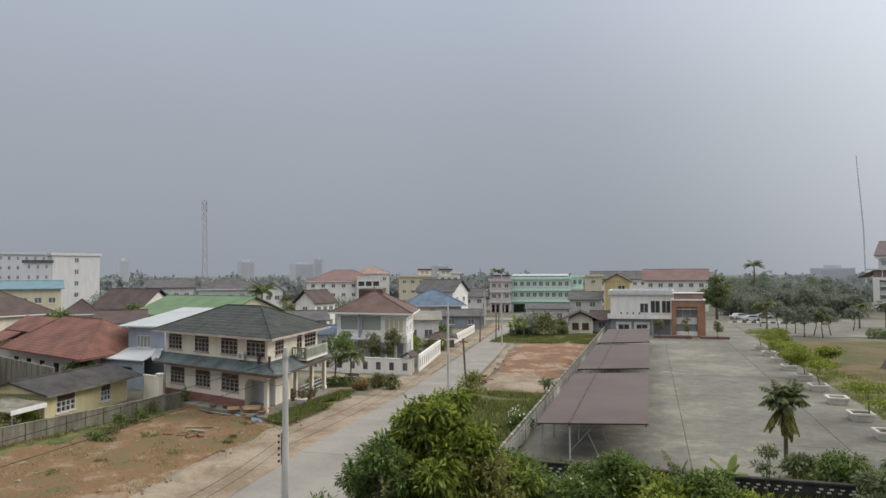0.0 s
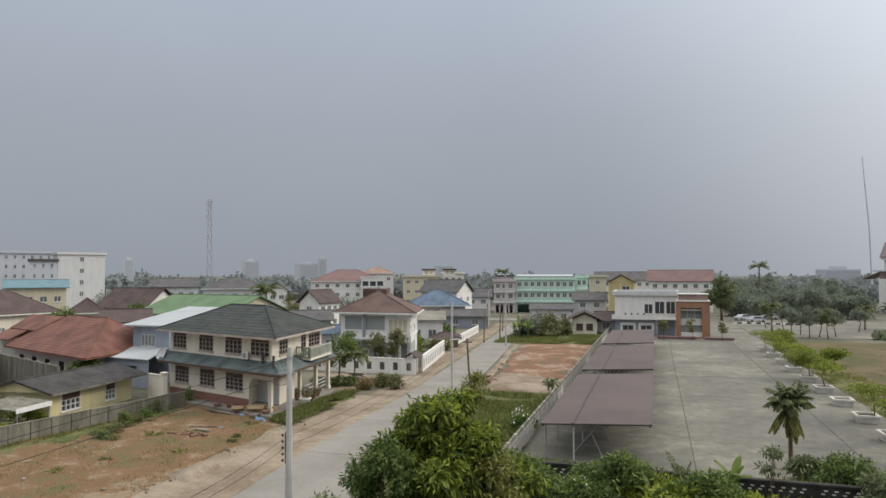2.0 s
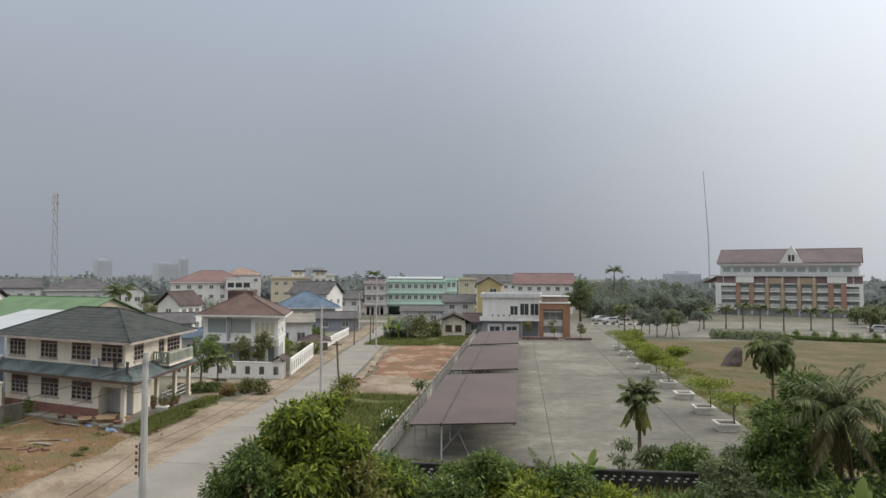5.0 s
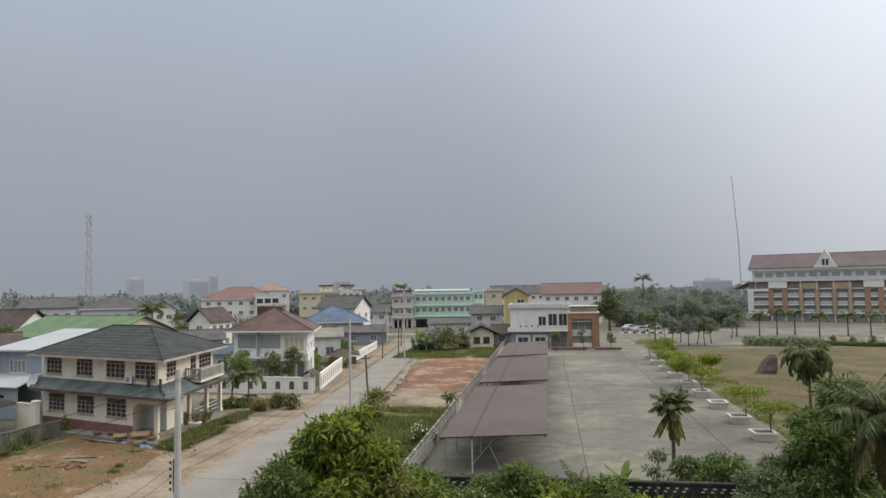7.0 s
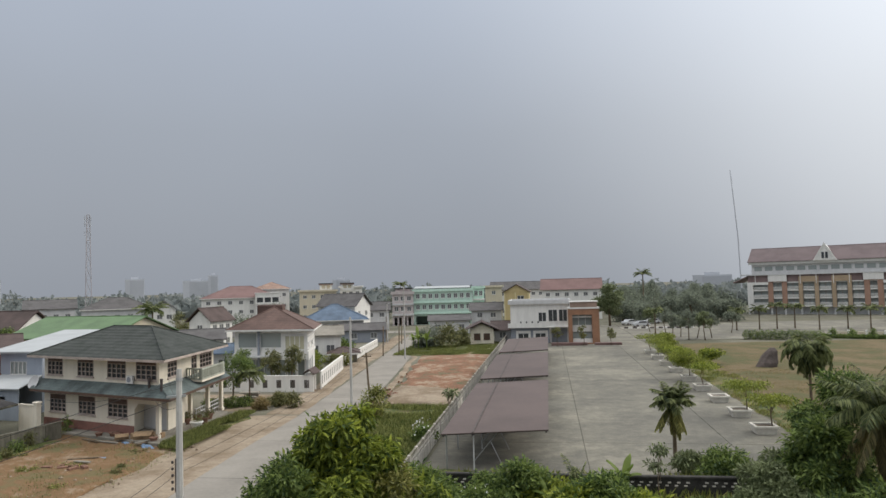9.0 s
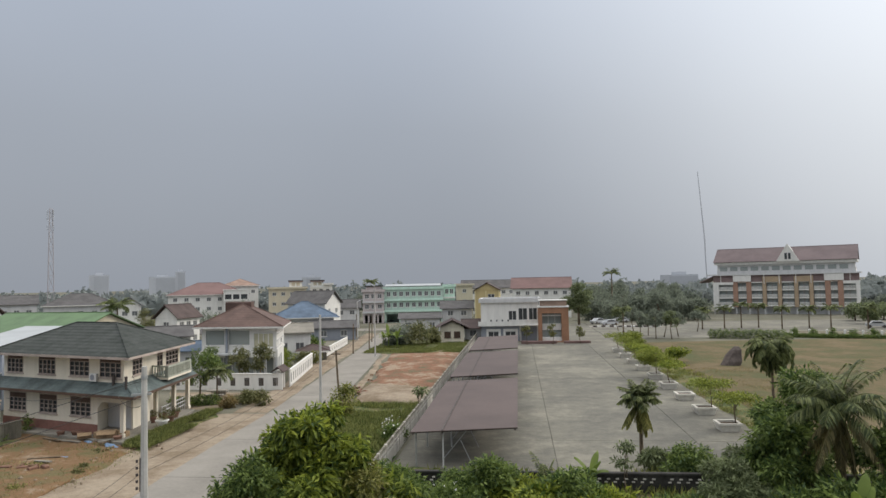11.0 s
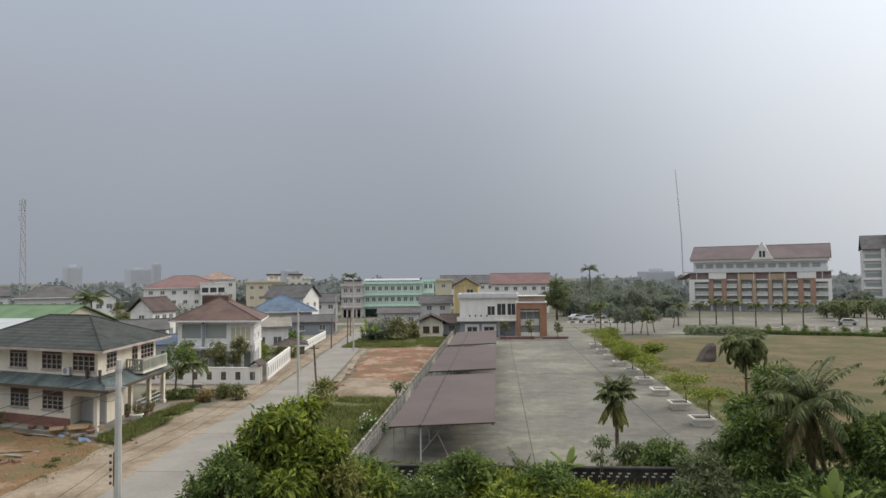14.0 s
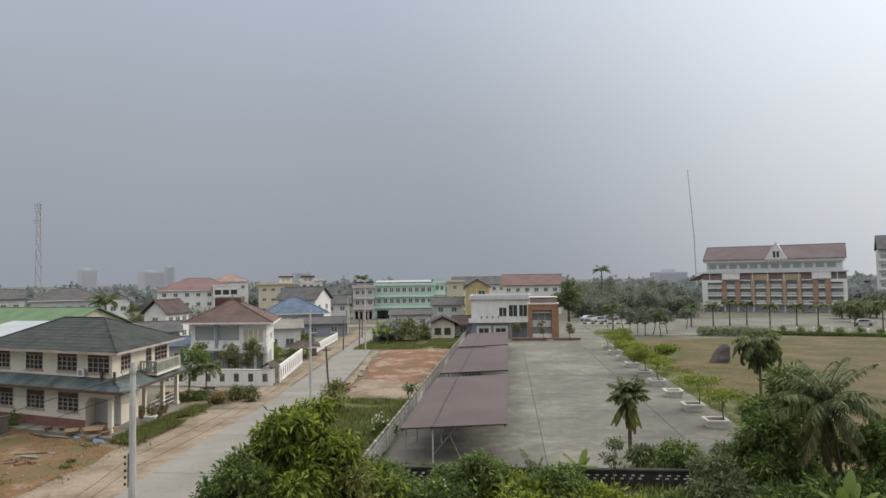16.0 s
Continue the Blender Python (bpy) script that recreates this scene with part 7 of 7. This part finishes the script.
for i, (x, yy) in enumerate(((-31.5, 41.6), (-31.9, 41.2), (-31.1, 41.1), (-32.4, 41.7), (-30.6, 41.5), (-33.1, 41.2))):
    bk = thing("brick_rubble", (x, yy, 0.14), 37 * i, "broken red-brown bricks on bare earth", "bricks", "brick heap")
    part("brick", Geo().box(-0.35, 0.3, -0.14, 0.14, 0, 0.16, 0.02), M_BRICK, bk)

for i, (x, yy, a) in enumerate(((-16.6, 70.2, 20), (-16.9, 70.9, 75), (-17.3, 71.5, 130), (-16.2, 69.6, 50), (-17.8, 72.8, 10))):
    lg = thing("timber_offcut", (x, yy, 0.2), a, "short brown timber offcut on the red plot", "timber", "timber heap")
    part("log", Geo().tube([(-0.5, 0, 0.12), (0.1, 0.03, 0.14), (0.6, 0, 0.3)], [0.13, 0.12, 0.1], 7), M_BRICK, lg)

# stones on the dirt plot
r = random.Random(77)
st = Geo()
for _ in range(420):
    x, yy = r.uniform(-42, -25.5), r.uniform(18, 49)
    s = 0.03 + 0.12 * r.random() ** 3
    st.tube([(x, yy, 0.05), (x + s * 0.2, yy, 0.12 + s * 0.5), (x, yy + 0.1 * s, 0.13 + s * 0.9)], [s * 1.2, s, s * 0.4], 6)
solo("rubble", st, M_SAND, "scattered stones and clods on bare earth", "stones", "stuff")
st = Geo()
for _ in range(140):
    x, yy = r.uniform(-19, -9.5), r.uniform(64, 100)
    s = r.uniform(0.03, 0.10)
    st.tube([(x, yy, 0.05), (x + s * 0.2, yy, 0.2 + s * 0.4), (x, yy + 0.1 * s, 0.22 + s * 0.6)], [s * 1.4, s * 1.2, s * 0.4], 5)
solo("rubble", st, M_REDDIRT, "red clods scattered over the levelled plot", "stones", "stuff")

# ---------------- grass and weeds ----------------
tufts("grass", [(-16, -8.9, 43, 64.5), (-26, -9, 112, 128)], 40000, 0.4, M_WEEDL, "long green grass on the empty plot", 401, z=0.1, cover=0.15)
tufts("verge_weeds", [(-28.9, -26.9, 47.5, 57), (-28.4, -26.4, 46.5, 54), (-28.7, -27.2, 55, 60.5)], 14000, 0.36, M_WEEDL, "strip of green weeds beside the road", 402, z=0.2, cover=0.3)
tufts("wall_weeds", [(-42.6, -38.2, 36, 50), (-46, -40.5, 24, 36)], 20000, 0.36, M_WEED, "weeds along the block wall", 403)
tufts("dirt_grass", [(-42, -26, 14, 48)], 11000, 0.18, M_WEEDL, "patchy grass on the orange earth", 404, z=0.12)
tufts("dirt_dry_grass", [(-42, -26, 14, 48)], 6500, 0.16, M_DRYWEED, "dry grass tufts on the orange earth", 405, z=0.12)
tufts("lawn_grass", [(17, 30, 46, 90)], 9000, 0.2, M_DRYWEED, "dry grass blades on the lawn", 406, z=0.1)
tufts("lawn_edge_grass", [(17, 21.5, 48, 120)], 16000, 0.3, M_WEED, "greener grass beside the planters", 408, z=0.12)
tufts("plot_weeds", [(-19, -9.2, 64, 78)], 2600, 0.22, M_WEEDL, "thin weeds on the near end of the red plot", 409, z=0.12)
tufts("undergrowth", [(-14, 28, 26, 41)], 22000, 0.6, M_WEED, "rank grass under the bushes", 407, z=0.1)
fl = np.array([(r.uniform(-10.2, -9.0), r.uniform(48, 53), r.uniform(0.8, 1.5)) for _ in range(26)] + [(r.uniform(-4.8, -2.6), r.uniform(33.4, 34.6), r.uniform(1.2, 1.75)) for _ in range(9)])
ob = tagged(new("blossom", leaf_mesh("blossom", fl, 0.17, M_PETAL, -0.5, 9, 0.9)), "small white blossoms on shrubs by the fence", "flowers", "", "stuff")
bush(10.6, 50.5, 1.2, 1.3, 2500, 0.27, M_BUSH, "flowering shrub along the white fence", 410, group="fence shrubs")

# ---------------- distant woods ----------------
r = np.random.default_rng(12)
pts, out = [], []
for ring, (dist, n, hh) in enumerate(((330, 11000, 8.0), (480, 12000, 12.5), (760, 12000, 16.0))):
    b = r.uniform(-48, 70, n)
    for bb in b:
        tall = hh * (0.55 + 0.55 * noise.noise((bb * 0.55, ring * 7, 2)) + 0.25 * noise.noise((bb * 2.3, ring, 5)))
        dd = dist + r.uniform(-18, 18)
        z = max(0.3, tall) * r.uniform(0.1, 1.0)
        pts.append((-math.sin(radians(bb)) * dd, math.cos(radians(bb)) * dd, z))
# the horizon's haze is mixed into both leaf colours
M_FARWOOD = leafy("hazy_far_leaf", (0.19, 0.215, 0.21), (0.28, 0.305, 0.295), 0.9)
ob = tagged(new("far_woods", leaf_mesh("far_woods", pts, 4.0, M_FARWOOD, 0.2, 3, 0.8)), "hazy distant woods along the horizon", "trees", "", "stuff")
